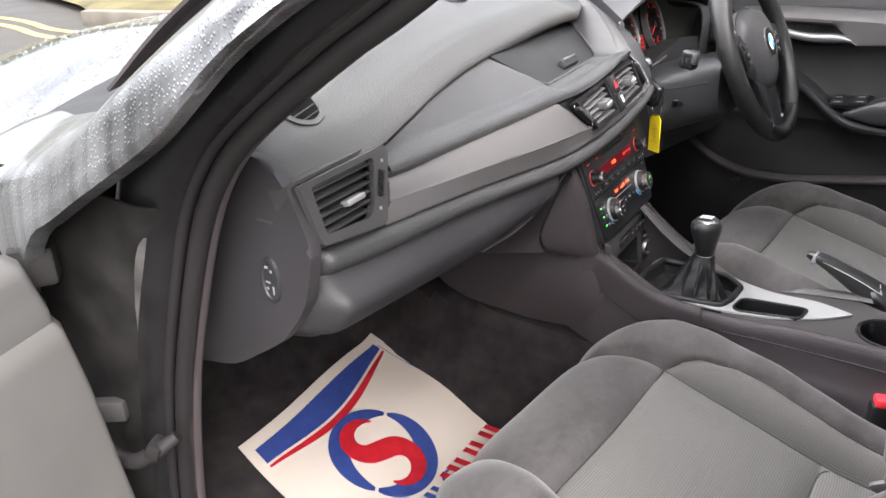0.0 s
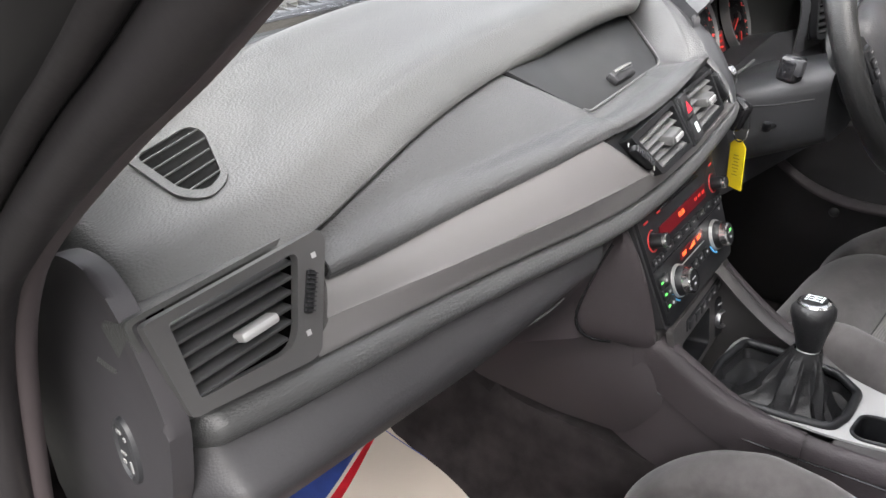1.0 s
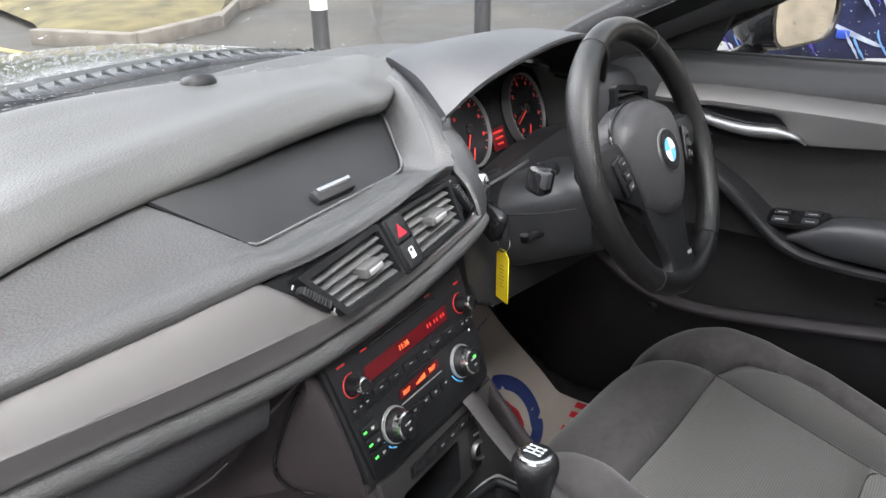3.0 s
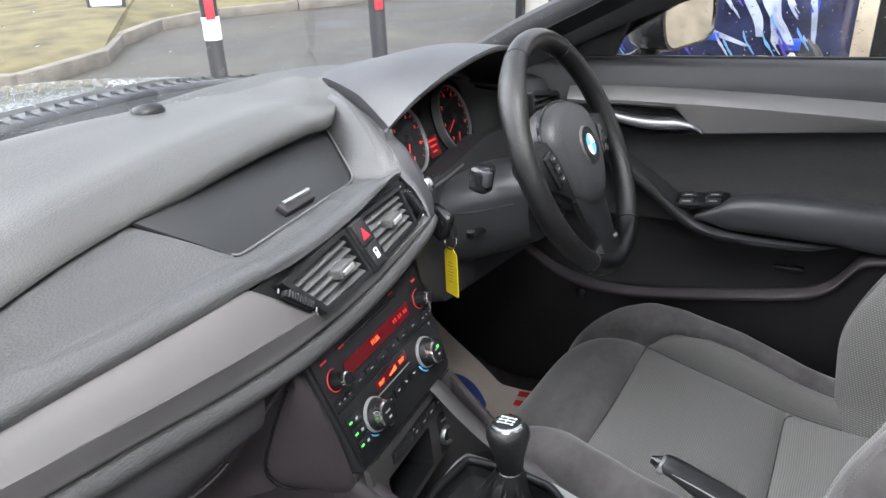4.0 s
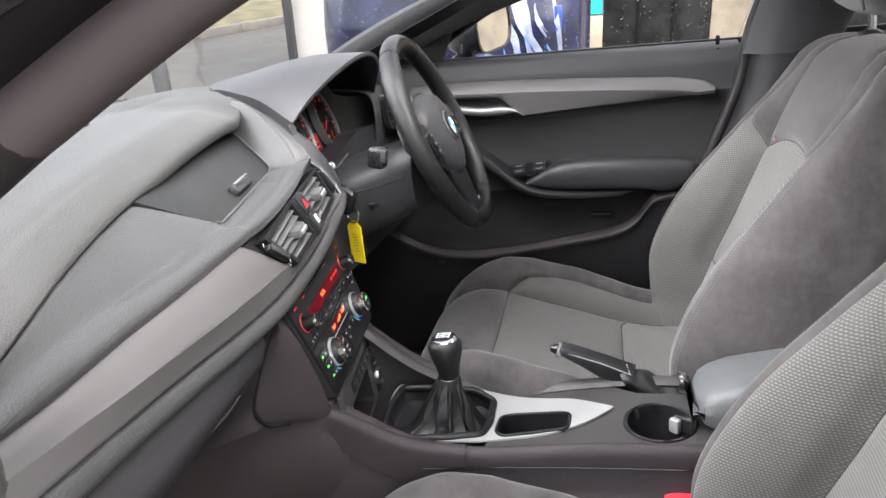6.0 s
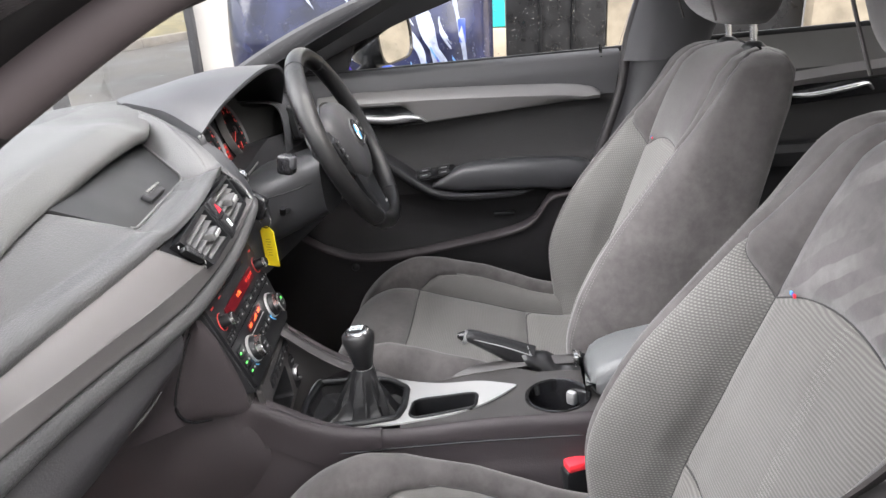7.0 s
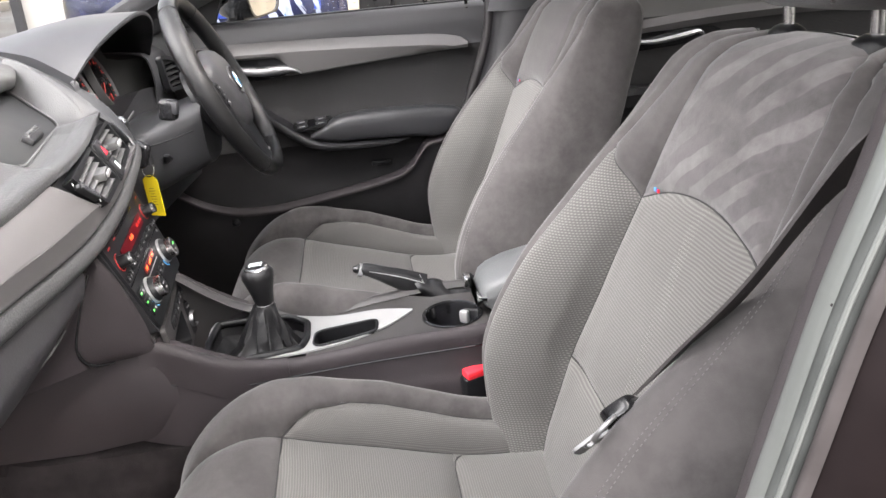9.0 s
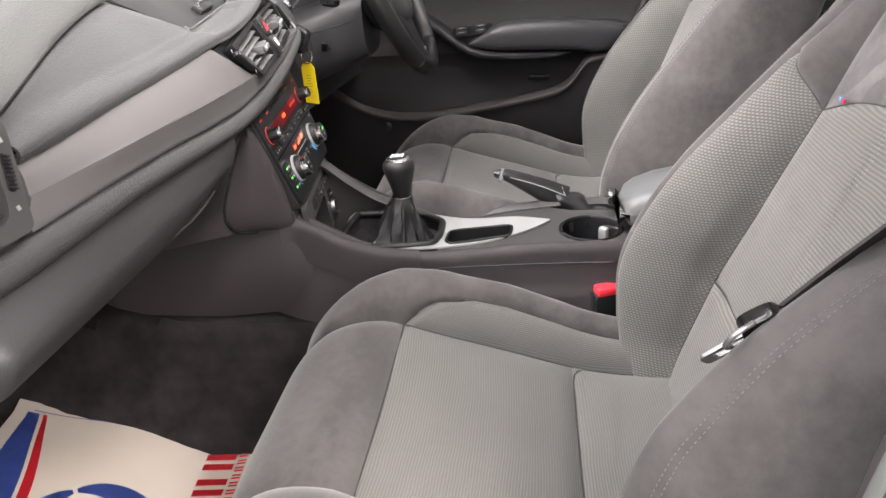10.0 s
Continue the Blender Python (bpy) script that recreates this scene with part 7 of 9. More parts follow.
CUSHION_COLS = [3, 3, 3, 4, 5, 6, 3, 6, 6, 3, 6, 5, 4, 3, 3, 3]
CUSHION_ROWS = [3, 3, 3, 4, 4, 4, 4, 4, 5, 7, 6, 5, 4, 4]
CC, CR = np.r_[0, np.cumsum(CUSHION_COLS)], np.r_[0, np.cumsum(CUSHION_ROWS)]


def cushion_grid():
    """Seat cushion, about the seat's middle: rows from front underside to the back, columns across."""
    ys = [(0.352, 0.42), (0.376, 0.47), (0.392, 0.525), (0.390, 0.568), (0.376, 0.606), (0.346, 0.634), (0.308, 0.646), (0.270, 0.643), (0.243, 0.636), (0.20, 0.621), (0.10, 0.592), (0.009, 0.566), (-0.06, 0.556), (-0.12, 0.556), (-0.20, 0.556)]
    rows = []
    for y, z in smooth_line(ys, CUSHION_ROWS):
        front = float(np.clip((y - 0.24) / 0.16, 0, 1))
        bol = np.interp(y, [-0.2, -0.1, 0.0, 0.1, 0.2, 0.25, 0.30, 0.35, 0.38], [0.045, 0.052, 0.060, 0.068, 0.064, 0.052, 0.030, 0.008, 0.0])
        bol *= float(np.clip((z - 0.45) / 0.12, 0, 1))
        hw = np.interp(y, [-0.2, 0.1, 0.2, 0.25, 0.30, 0.35, 0.385, 0.405], [0.262, 0.268, 0.264, 0.256, 0.242, 0.223, 0.204, 0.185])
        k = min(1.0, hw / 0.25)
        half = [(hw - 0.012, 0.40), (hw, 0.46), (hw + 0.002, z - 0.03 + 0.3 * bol), (hw - 0.008, z + 0.70 * bol), (hw - 0.030 * k, z + bol), (hw - 0.060 * k, z + 0.74 * bol), (0.178 * k, z + 0.08 * bol), (0.14 * k, z + 0.002)]
        sec = [(-x, max(zz, 0.40)) for x, zz in half] + [(0, z - 0.004 * (1 - front))] + [(x, max(zz, 0.40)) for x, zz in half[::-1]]
        rows.append([(p[0], y, p[1]) for p in smooth_line(sec, CUSHION_COLS)])
    g = np.array(rows)

    def shift(r, c):
        c = min(c, g.shape[1] - 1 - c)
        d = np.interp(c, [CC[0], CC[3], CC[5] - 1, CC[5], CC[5] + 1, CC[5] + 3, CC[6]], [0, -6, -8, -7.4, -5.0, -2.4, 0])
        return d * math.exp(-(((r - CR[8]) / 9.0) ** 2))

    return slide_rows(g, shift)


def cushion_kind(r, c, p):
    row, col = int(r * CR[-1]), int(c * CC[-1])
    left = col < CC[8]
    col = col if left else CC[-1] - 1 - col
    if col >= CC[6]:
        return "thigh" if row < CR[8] else "insert_front" if row < CR[11] else "insert_rear"
    if col >= CC[5] - 1 and row >= CR[8]:
        return "inner_l" if left else "inner_r"
    return "side_l" if left else "side_r"


BACK_HALF = [4, 5, 5, 5, 5, 4, 4, 4, 4, 4, 5, 5]
BC = np.r_[0, np.cumsum(BACK_HALF)]
BACK_Z = np.r_[np.linspace(0.50, 0.705, 22)[:-1], np.linspace(0.705, 0.952, 27)[:-1], np.linspace(0.952, 1.10, 20)[:-1], np.linspace(1.10, 1.149, 14)]


def back_grid(outer):
    """Seat back as closed rings from the bottom up; the door-side bolster stands outer times 4 cm prouder."""
    rows = []
    for z in BACK_Z:
        yi = np.interp(z, [0.50, 0.58, 0.70, 0.80, 0.95, 1.05, 1.11, 1.135, 1.145, 1.149], [-0.100, -0.122, -0.165, -0.205, -0.258, -0.292, -0.318, -0.340, -0.362, -0.385])
        yb = np.interp(z, [0.50, 0.70, 0.90, 1.05, 1.11, 1.135, 1.145, 1.149], [-0.235, -0.305, -0.375, -0.425, -0.435, -0.425, -0.405, -0.390])
        bol = float(curve_at([(0.50, 0.030), (0.56, 0.056), (0.63, 0.088), (0.70, 0.114), (0.78, 0.118), (0.86, 0.098), (0.92, 0.070), (0.97, 0.046), (1.03, 0.018), (1.10, 0.0), (1.15, 0.0)], z)[0])
        hw = np.interp(z, [0.50, 0.60, 0.72, 0.85, 0.95, 1.03, 1.09, 1.125, 1.142, 1.149], [0.225, 0.262, 0.272, 0.262, 0.244, 0.224, 0.210, 0.195, 0.174, 0.14])
        wide = np.interp(z, [0.5, 0.7, 0.86, 0.95], [0.66, 0.64, 0.60, 0.580])
        f = [(0, 0), (0.30, 0.0), (wide, 0.03), (max(0.67, wide + 0.05), 0.36), (0.765, 0.84), (0.84, 1.0), (0.925, 0.86), (1.0, 0.28)]
        right = [(x * hw, yi + bol * k) for x, k in f]
        depth = yi - yb
        right += [(1.0 * hw, yi - 0.35 * depth), (0.97 * hw, yi - 0.72 * depth), (0.88 * hw, yb + 0.02 * min(1, depth / 0.1)), (0.5 * hw, yb), (0, yb - 0.004 * min(1, depth / 0.1))]
        proud = outer * float(np.interp(z, [0.50, 0.60, 0.70, 0.78, 0.86, 0.92, 0.97], [0.022, 0.036, 0.044, 0.046, 0.034, 0.014, 0.0]))
        left = [(-x, y + proud * (f[i][1] if i < len(f) else 0.0)) for i, (x, y) in enumerate(right)]
        loop = right + left[-2:0:-1]
        rows.append([(q[0], q[1], z) for q in smooth_line(loop, BACK_HALF + BACK_HALF[::-1], True)])
    g = np.array(rows)
    g[:, :, 2] -= np.clip(g[:, :, 2] - 1.0, 0, 1) * 0.16
    top = 47  # the ring of the shoulder seam

    def shift(r, c):
        x = abs(g[top, c, 0])
        c2 = min(c, 2 * BC[-1] - c)
        d = (0.016 - 0.036 * (1 - (x / 0.142) ** 2) if x < 0.142 else 0.016 - 1.0 * (x - 0.142)) if c2 <= BC[6] else -0.080 * np.interp(c2, [BC[6], BC[12]], [1, 0])
        return d / 0.0088 * math.exp(-(((r - top) / 10.5) ** 2))

    return slide_rows(g, shift)


def back_kind(r, c, outer):
    row, col = int(r * (len(BACK_Z) - 1)), int(c * 2 * BC[-1])
    right = col < BC[-1]
    col = col if right else 2 * BC[-1] - 1 - col
    tail = "_r" if right else "_l"
    if col < BC[2]:
        return "upper" if row >= 47 else "insert" if row >= 21 else "insert_low"
    if col < (BC[5] if right or not outer else BC[4] - 2):
        return ("shoulder" if row >= 47 else "bolster") + tail
    return "flank" + tail if col < BC[10] else "shell"


def stitches(g, parent, col, rows, away):
    """Short stitches along a (fractional) column of the grid."""
    c0 = int(math.floor(col))
    k = col - c0
    line = g[rows[0] : rows[1], c0] * (1 - k) + g[rows[0] : rows[1], c0 + 1] * k + away * 0.0004
    p = cr(line, max(20, int(np.linalg.norm(np.diff(line, axis=0), axis=1).sum() / 0.0026)))
    part("stitching", join(*[tube([p[i], p[i + 1]], 0.00045, 5) for i in range(0, len(p) - 1, 2)]), M_THREAD, parent)
def headrest(parent, lift):
    rows = []
    for s in np.linspace(0, 1, 22):
        z = 1.158 + lift + 0.19 * s
        w = 0.145 * (1 - abs(2 * s - 1) ** 5.0 * 0.34)
        d = 0.060 * (1 - abs(2 * s - 1) ** 4.0 * 0.72)
        yc = -0.375 + 0.05 * s
        ring = []
        for a in np.linspace(0, 2 * math.pi, 48, endpoint=False):
            ca, sa = math.cos(a), math.sin(a)
            ring.append((w * math.copysign(abs(ca) ** 0.6, ca), yc + d * math.copysign(abs(sa) ** 0.7, sa) - 0.02 * abs(ca) ** 3, z))
        rows.append(ring)
    off = Vector(BASE[parent.name])
    h = sheet("headrest", np.array(rows) + np.array([off.x, 0, 0]), M_SUEDE, parent, "grey suede headrest", closed=True, caps=True)
    for q in (-1, 1):
        part("headrest_seam", tube([(off.x + q * 0.108, -0.318, 1.170 + lift), (off.x + q * 0.112, -0.296, 1.25 + lift), (off.x + q * 0.108, -0.280, 1.33 + lift)], 0.002, 6, 16), M_SUEDE, h)
    return h


CG = cushion_grid()


def front_seat(label, x0, dz, lift, panel, outer):
    st = thing("front_seat", (x0, 0.0, 0.36), label, "car seat", "front seats")
    off = np.array([x0, 0, 0])
    regions({"thigh": "thigh_pad", "side_l": "outer_side", "side_r": "outer_side", "inner_l": "side_bolster", "inner_r": "side_bolster", "insert_front": "cushion_panel", "insert_rear": "rear_cushion_panel"}, CG + off, False, lambda r, c, p: cushion_kind(r, c, p - off),
            {"thigh": M_SUEDE, "side_l": M_SUEDE, "side_r": M_SUEDE, "inner_l": M_KNITLONG, "inner_r": M_KNITLONG, "insert_front": M_KNITFLAT, "insert_rear": M_KNITFLAT}, st, 0.006,
            {"thigh": "grey suede thigh pad", "insert_front": "ribbed grey cloth panel"}, puff=0.010, seam=M_SEAM)
    names = {"upper": "shoulder_panel", "insert": "back_panel", "insert_low": "lumbar_panel", "shoulder_l": "shoulder_side", "shoulder_r": "shoulder_side", "bolster_l": "back_bolster", "bolster_r": "back_bolster", "flank_l": "back_flank", "flank_r": "back_flank", "shell": "back_shell"}
    mats = {k: M_SUEDE for k in names} | {"upper": panel, "insert": M_KNIT, "insert_low": M_KNIT, "bolster_l": M_KNITDOT, "bolster_r": M_KNITDOT}
    back = regions(names, back_grid(outer) + off, True, lambda r, c, p: back_kind(r, c, outer), mats, st, 0.006, {"upper": "brushed grey suede shoulder panel", "insert": "ribbed grey cloth back panel", "shell": "dark seat back shell"}, puff=0.007, seam=M_SEAM)
    for col in (BC[5] + 2.6, BC[5] + 3.2):
        stitches(back["grid"], st, col, (6, 62), v3(1, 0.6, 0))
        stitches(back["grid"], st, 2 * BC[-1] - col, (6, 62), v3(-1, 0.6, 0))
    headrest(st, lift)
    for s in (-1, 1):
        part("headrest_post", tube([(x0 + s * 0.071, -0.392, 1.09), (x0 + s * 0.071, -0.382, 1.23 + lift)], 0.0062, 14, 6), M_CHROME, st, "chrome headrest post")
        part("post_collar", lathe([(0, 0.012), (0.010, 0.012), (0.016, 0.009), (0.0215, 0.004), (0.0225, -0.006)], pose(x0 + s * 0.071, -0.388, 1.1235) @ Matrix.Diagonal((1.1, 0.85, 1, 1)), 28), M_SATIN, st, "black post collar")
    # small woven tab at the end of the shoulder seam
    for k, m in enumerate((M_PALEBLUE, M_BLUE, M_RED)):
        part("colour_tab", rbox(0.0042, 0.0025, 0.0045, 0.0008, pose(x0 + 0.104 - 0.0044 * k, -0.2565, 0.9560)), m, st)
    part("seat_base", rbox(0.42, 0.46, 0.10, 0.02, pose(x0, 0.08, 0.395)), M_BLACK, st, "black plastic seat base")
    for s in (-1, 1):
        part("seat_rail", rbox(0.03, 0.56, 0.03, 0.005, pose(x0 + s * 0.19, 0.08, 0.342)), M_SATIN, st)
    part("recliner_knob", lathe([(0, 0.02), (0.026, 0.02), (0.03, 0.014), (0.03, 0), (0, 0)], axes((x0 + 0.262, -0.115, 0.60), (0, 1, 0), (0, 0, 1)), 24), M_BLACK, st, "round black side cover")
    st.location.z += dz
    return st


front_seat("grey suede and ribbed cloth passenger's sports seat", -0.40, 0.0, 0.0, M_BRUSHED, 1.0)
front_seat("grey suede and ribbed cloth driver's sports seat", 0.335, 0.03, 0.005, M_SUEDE, 0.0)

# ---- belts ----
belt = thing("seat_belt", (-0.66, -0.30, 1.25), "black seat belt hanging across the passenger's seat", "seat belt")
web = [v3(-0.69, -0.330, 1.30), v3(-0.672, -0.278, 1.135), v3(-0.650, -0.232, 1.060), v3(-0.622, -0.192, 0.975), v3(-0.592, -0.152, 0.908), v3(-0.577, -0.126, 0.868)]
def twisted(name, line, width, side_a, side_b, mat, parent, n=50):
    """Flat webbing along a line, turning from one side to the other."""
    p = cr(line, n)
    rows = []
    for i, q in enumerate(p):
        d = Vector(side_a).normalized().slerp(Vector(side_b).normalized(), i / (n - 1))
        rows.append([q + np.array(d) * width * k for k in (-0.5, -0.2, 0.2, 0.5)])
    return sheet(name, rows, mat, parent, thick=0.0014)


twisted("shoulder_webbing", web, 0.046, (-0.10, 0.24, -0.97), (0.79, -0.33, -0.50), M_BELT, belt, 60)
twisted("lap_webbing", [p + v3(0.0015, 0.002, -0.0012) for p in web], 0.040, (-0.10, 0.24, -0.97), (0.79, -0.33, -0.50), M_BELT, belt, 60)
tg = axes((-0.594, -0.106, 0.858), (0.12, 0.74, -0.62), (0.55, -0.55, -0.60))
part("tongue_body", prism(round_poly([(-0.022, -0.024), (0.004, -0.028), (0.012, -0.012), (0.012, 0.014), (0.002, 0.026), (-0.022, 0.020)], 0.009), 0.012, tg @ pose(0, 0, -0.006), 0.004, 3), M_GLOSS, belt, "black belt tongue")
part("tongue_blade", ring_frame(round_poly([(0.006, -0.011), (0.050, -0.009), (0.050, 0.009), (0.006, 0.011)], 0.005), round_poly([(0.026, -0.0055), (0.040, -0.0055), (0.040, 0.0055), (0.026, 0.0055)], 0.002), 0.003, tg), M_LEVER, belt, "steel belt blade")
part("tongue_loop", tube([tuple(tg @ Vector(q)) for q in ((-0.004, -0.026, 0.004), (0.006, -0.034, 0.008), (0.020, -0.030, 0.010), (0.022, -0.016, 0.008), (0.008, -0.008, 0.006))], 0.0022, 10, 20), M_LEVER, belt, "steel slot bar")
for x0, nm in ((-0.118, "passenger"),):
    bk = thing("belt_buckle", (x0, -0.05, 0.50), "black belt buckle with a red press button", "belt buckle")
    bm_ = axes((x0, -0.050, 0.612), (0.35, -0.94, 0.0), (0.0, -0.10, 1))
    part("buckle_body", rbox(0.058, 0.085, 0.026, 0.006, bm_ @ pose(0, -0.020, 0)), M_SATIN, bk)
    part("release_button", rbox(0.050, 0.014, 0.022, 0.004, bm_ @ pose(0, 0.026, 0.001)), M_BUCKLE, bk, "red release button")
    part("buckle_stalk", rbox(0.03, 0.10, 0.012, 0.004, bm_ @ pose(0, -0.10, 0)), M_SATIN, bk)
# ---- centre console ----
con = thing("centre_console", (0.0, 0.15, 0.34), "dark centre console with silver shift surround and cup holder", "centre console", kind="structure")
LZ = [(0.47, 0.775), (0.415, 0.755), (0.375, 0.735), (0.317, 0.706), (0.245, 0.690), (0.167, 0.692), (0.086, 0.700), (0.0, 0.703), (-0.10, 0.704), (-0.18, 0.70)]
RZ = [(0.47, 0.80), (0.434, 0.787), (0.38, 0.745), (0.34, 0.718), (0.26, 0.690), (0.17, 0.682), (0.086, 0.692), (0.0, 0.70), (-0.10, 0.70), (-0.18, 0.70)]
def zl(y): return float(curve_at(LZ[::-1], y)[0])
def zr(y): return float(curve_at(RZ[::-1], y)[0])
# side skins with rounded shoulders
YS = np.linspace(0.47, -0.18, 60)
rows = []
for y in YS:
    z = zl(y)
    wid = np.interp(y, [-0.18, 0.3, 0.40, 0.47], [0, 0, 0.004, 0.012])
    tuck = 0.014 * float(np.clip((y - 0.40) / 0.07, 0, 1)) ** 1.5
    rows.append(cr([v3(-0.088, y, z - 0.008), v3(-0.0905, y, z - 0.001), v3(-0.099, y, z + 0.001), v3(-0.107 - wid, y, z - 0.008), v3(-0.110 - wid, y, z - 0.03), v3(-0.116 + 0.5 * tuck, y, z - 0.06), v3(-0.124 + tuck, y, 0.62), v3(-0.130 + tuck, y, np.interp(y, [0.30, 0.47], [0.565, 0.597]))], 30))
sheet("left_side", rows, M_LOWER, con, "warm dark console side", thick=0.004)
part("side_groove", tube([(-0.118, 0.47, 0.705), (-0.1195, 0.42, 0.689), (-0.1165, 0.36, 0.674), (-0.1155, 0.29, 0.666), (-0.1150, 0.185, 0.672), (-0.1145, 0.06, 0.677), (-0.1145, -0.16, 0.681)], 0.0013, 6, 60), M_GLOSS, con)
rows = []
for y in YS:
    z = zr(y)
    rows.append(cr([v3(0.070, y, z - 0.006), v3(0.078, y, z), v3(0.088, y, z - 0.002), v3(0.096, y, z - 0.02), v3(0.097, y, 0.62), v3(0.096, y, 0.565)], 24))
sheet("right_side", rows, M_DECK, con, "warm dark console side", thick=0.004)
# forward side panel that runs under the glovebox
rows = []
for y in np.linspace(0.40, 0.86, 30):
    k = (y - 0.40) / 0.46
    top = np.interp(y, [0.40, 0.47, 0.60, 0.86], [0.735, 0.752, 0.772, 0.81])
    bot = np.interp(y, [0.40, 0.55, 0.68, 0.73, 0.80, 0.86], [0.605, 0.592, 0.598, 0.612, 0.66, 0.72])
    rows.append([v3(-0.113 - 0.02 * k - 0.012 * math.sin(s * math.pi) + 0.010 * float(np.clip((0.44 - y) / 0.04, 0, 1)), y, top + (bot - top) * s) for s in np.linspace(0, 1, 14)])
sheet("forward_panel", rows, M_LOWER, con, "warm dark footwell side panel", thick=0.004)
# top: silver plate with openings for the boot and the tray, dark rear deck with the cup holder
def top_z(x, y):
    y2 = min(y, 0.245)
    return zl(y2) + (zr(y2) - zl(y2)) * (x + 0.08) / 0.154 - 0.005 + 0.02 * max(0.0, y - 0.30)


def dense(poly, step=0.008):
    q = np.array(poly)
    out = []
    for p1, p2 in zip(q, np.roll(q, -1, 0)):
        n = max(1, int(np.linalg.norm(p2 - p1) / step))
        out += [tuple(p1 + (p2 - p1) * i / n) for i in range(n)]
    return out


def deck(name, outline, holes, mat, lift, label=""):
    """A plate that follows the console's top, with clean openings."""
    bm = bmesh.new()
    edges = []
    for loop in [outline] + holes:
        vs = [bm.verts.new((x, y, 0)) for x, y in dense(loop)]
        edges += [bm.edges.new((vs[i], vs[(i + 1) % len(vs)])) for i in range(len(vs))]
    bmesh.ops.triangle_fill(bm, use_beauty=True, edges=edges, normal=(0, 0, 1))
    for v in bm.verts:
        v.co.z = top_z(v.co.x, v.co.y) + lift
    low = bmesh.ops.extrude_face_region(bm, geom=bm.faces[:])
    for v in low["geom"]:
        if isinstance(v, bmesh.types.BMVert):
            v.co.z -= 0.003
    return part(name, bm, mat, con, label)


BOOT = round_poly([(-0.076, 0.362), (-0.081, 0.310), (-0.075, 0.262), (-0.062, 0.218), (-0.030, 0.211), (0.034, 0.213), (0.058, 0.242), (0.068, 0.30), (0.062, 0.364), (-0.010, 0.370)], 0.009)
TRAY = round_poly([(-0.066, 0.190), (-0.054, 0.098), (-0.012, 0.096), (-0.006, 0.110), (-0.004, 0.180), (-0.012, 0.198), (-0.054, 0.200)], 0.010)
CUP = (-0.036, -0.026, 0.045)
PLATE = round_poly([(-0.082, 0.371), (-0.0865, 0.305), (-0.081, 0.255), (-0.072, 0.180), (-0.062, 0.114), (-0.034, 0.068), (0.004, 0.034), (0.034, 0.092), (0.050, 0.168), (0.068, 0.233), (0.076, 0.30), (0.076, 0.372), (0.05, 0.377)], [0.006, 0.02, 0.02, 0.03, 0.03, 0.03, 0.004, 0.02, 0.02, 0.02, 0.02, 0.006, 0.01])
cup_ring = [(CUP[0] + CUP[2] * math.cos(a), CUP[1] + CUP[2] * math.sin(a)) for a in np.linspace(0, 2 * math.pi, 48, endpoint=False)]
deck("shift_plate", PLATE, [BOOT, TRAY], M_CONSOLE_SILVER, 0.0035, "silver shift surround")
deck("rear_deck", [(-0.092, 0.21), (-0.092, -0.17), (0.042, -0.17), (0.046, 0.0), (0.078, 0.05), (0.078, 0.21)], [TRAY, cup_ring], M_DECK, 0.0, "dark rear deck")
# tray and cup holder wells
rows = []
for k, d in ((1.0, 0.002), (0.98, 0.0), (0.95, -0.01), (0.93, -0.045), (0.5, -0.048), (0.02, -0.048)):
    cx0, cy0 = -0.033, 0.148
    rows.append([(cx0 + (x - cx0) * k, cy0 + (y - cy0) * k, top_z(x, y) + 0.004 + d) for x, y in TRAY])
sheet("coin_tray", rows, M_SATIN, con, "black oddments tray", closed=True, thick=0.002)
part("tray_rim", tube([(x, y, top_z(x, y) + 0.004) for x, y in TRAY], 0.0024, 8, closed=True), M_SATIN, con)
cz = top_z(CUP[0], CUP[1])
cup = part("cup_holder", lathe([(CUP[2] + 0.005, -0.001), (CUP[2] + 0.004, 0.0025), (CUP[2] + 0.002, 0.0035), (CUP[2] - 0.001, 0.002), (CUP[2] - 0.004, -0.012), (CUP[2] - 0.008, -0.07), (0.0, -0.072)], pose(CUP[0], CUP[1], cz), 48), M_GLOSS, con, "black cup holder")
for a in (200, 320):
    part("cup_spring", rbox(0.012, 0.016, 0.022, 0.004, pose(CUP[0], CUP[1], cz - 0.020) @ pose(0, 0, 0, 0, 0, a) @ pose(CUP[2] - 0.010, 0, 0)), M_SILVER if a == 320 else M_SHROUD, cup, "cup spring")
# fascia under the stack: a row of switches, an open pocket and the power socket
SH = axes((0.020, 0.4165, 0.745), (0.9908, 0.1350, -0.012), (-0.01, 0.12, 0.99))
f_out = round_poly([(-0.128, 0.024), (0.130, 0.022), (0.112, -0.080), (-0.112, -0.080)], 0.008)
f_in = round_poly([(-0.092, -0.012), (0.034, -0.014), (0.030, -0.072), (-0.086, -0.072)], 0.008)
fas = part("shelf_fascia", ring_frame(f_out, f_in, 0.008, SH @ pose(0, 0, -0.006)), M_DECK, con, "dark pocket surround")
rows = [[tuple(SH @ Vector((x * k - 0.028 * (1 - k), y * k - 0.042 * (1 - k), d))) for x, y in f_in] for k, d in ((1.0, 0.002), (0.97, -0.02), (0.93, -0.055), (0.4, -0.056), (0.02, -0.056))]
sheet("open_pocket", rows, M_SATIN, fas, "dark open pocket", closed=True, thick=0.001)
part("switch_strip", rbox(0.150, 0.017, 0.006, 0.002, SH @ pose(0.002, 0.004, 0.001)), M_SATIN, fas, "row of small switches")
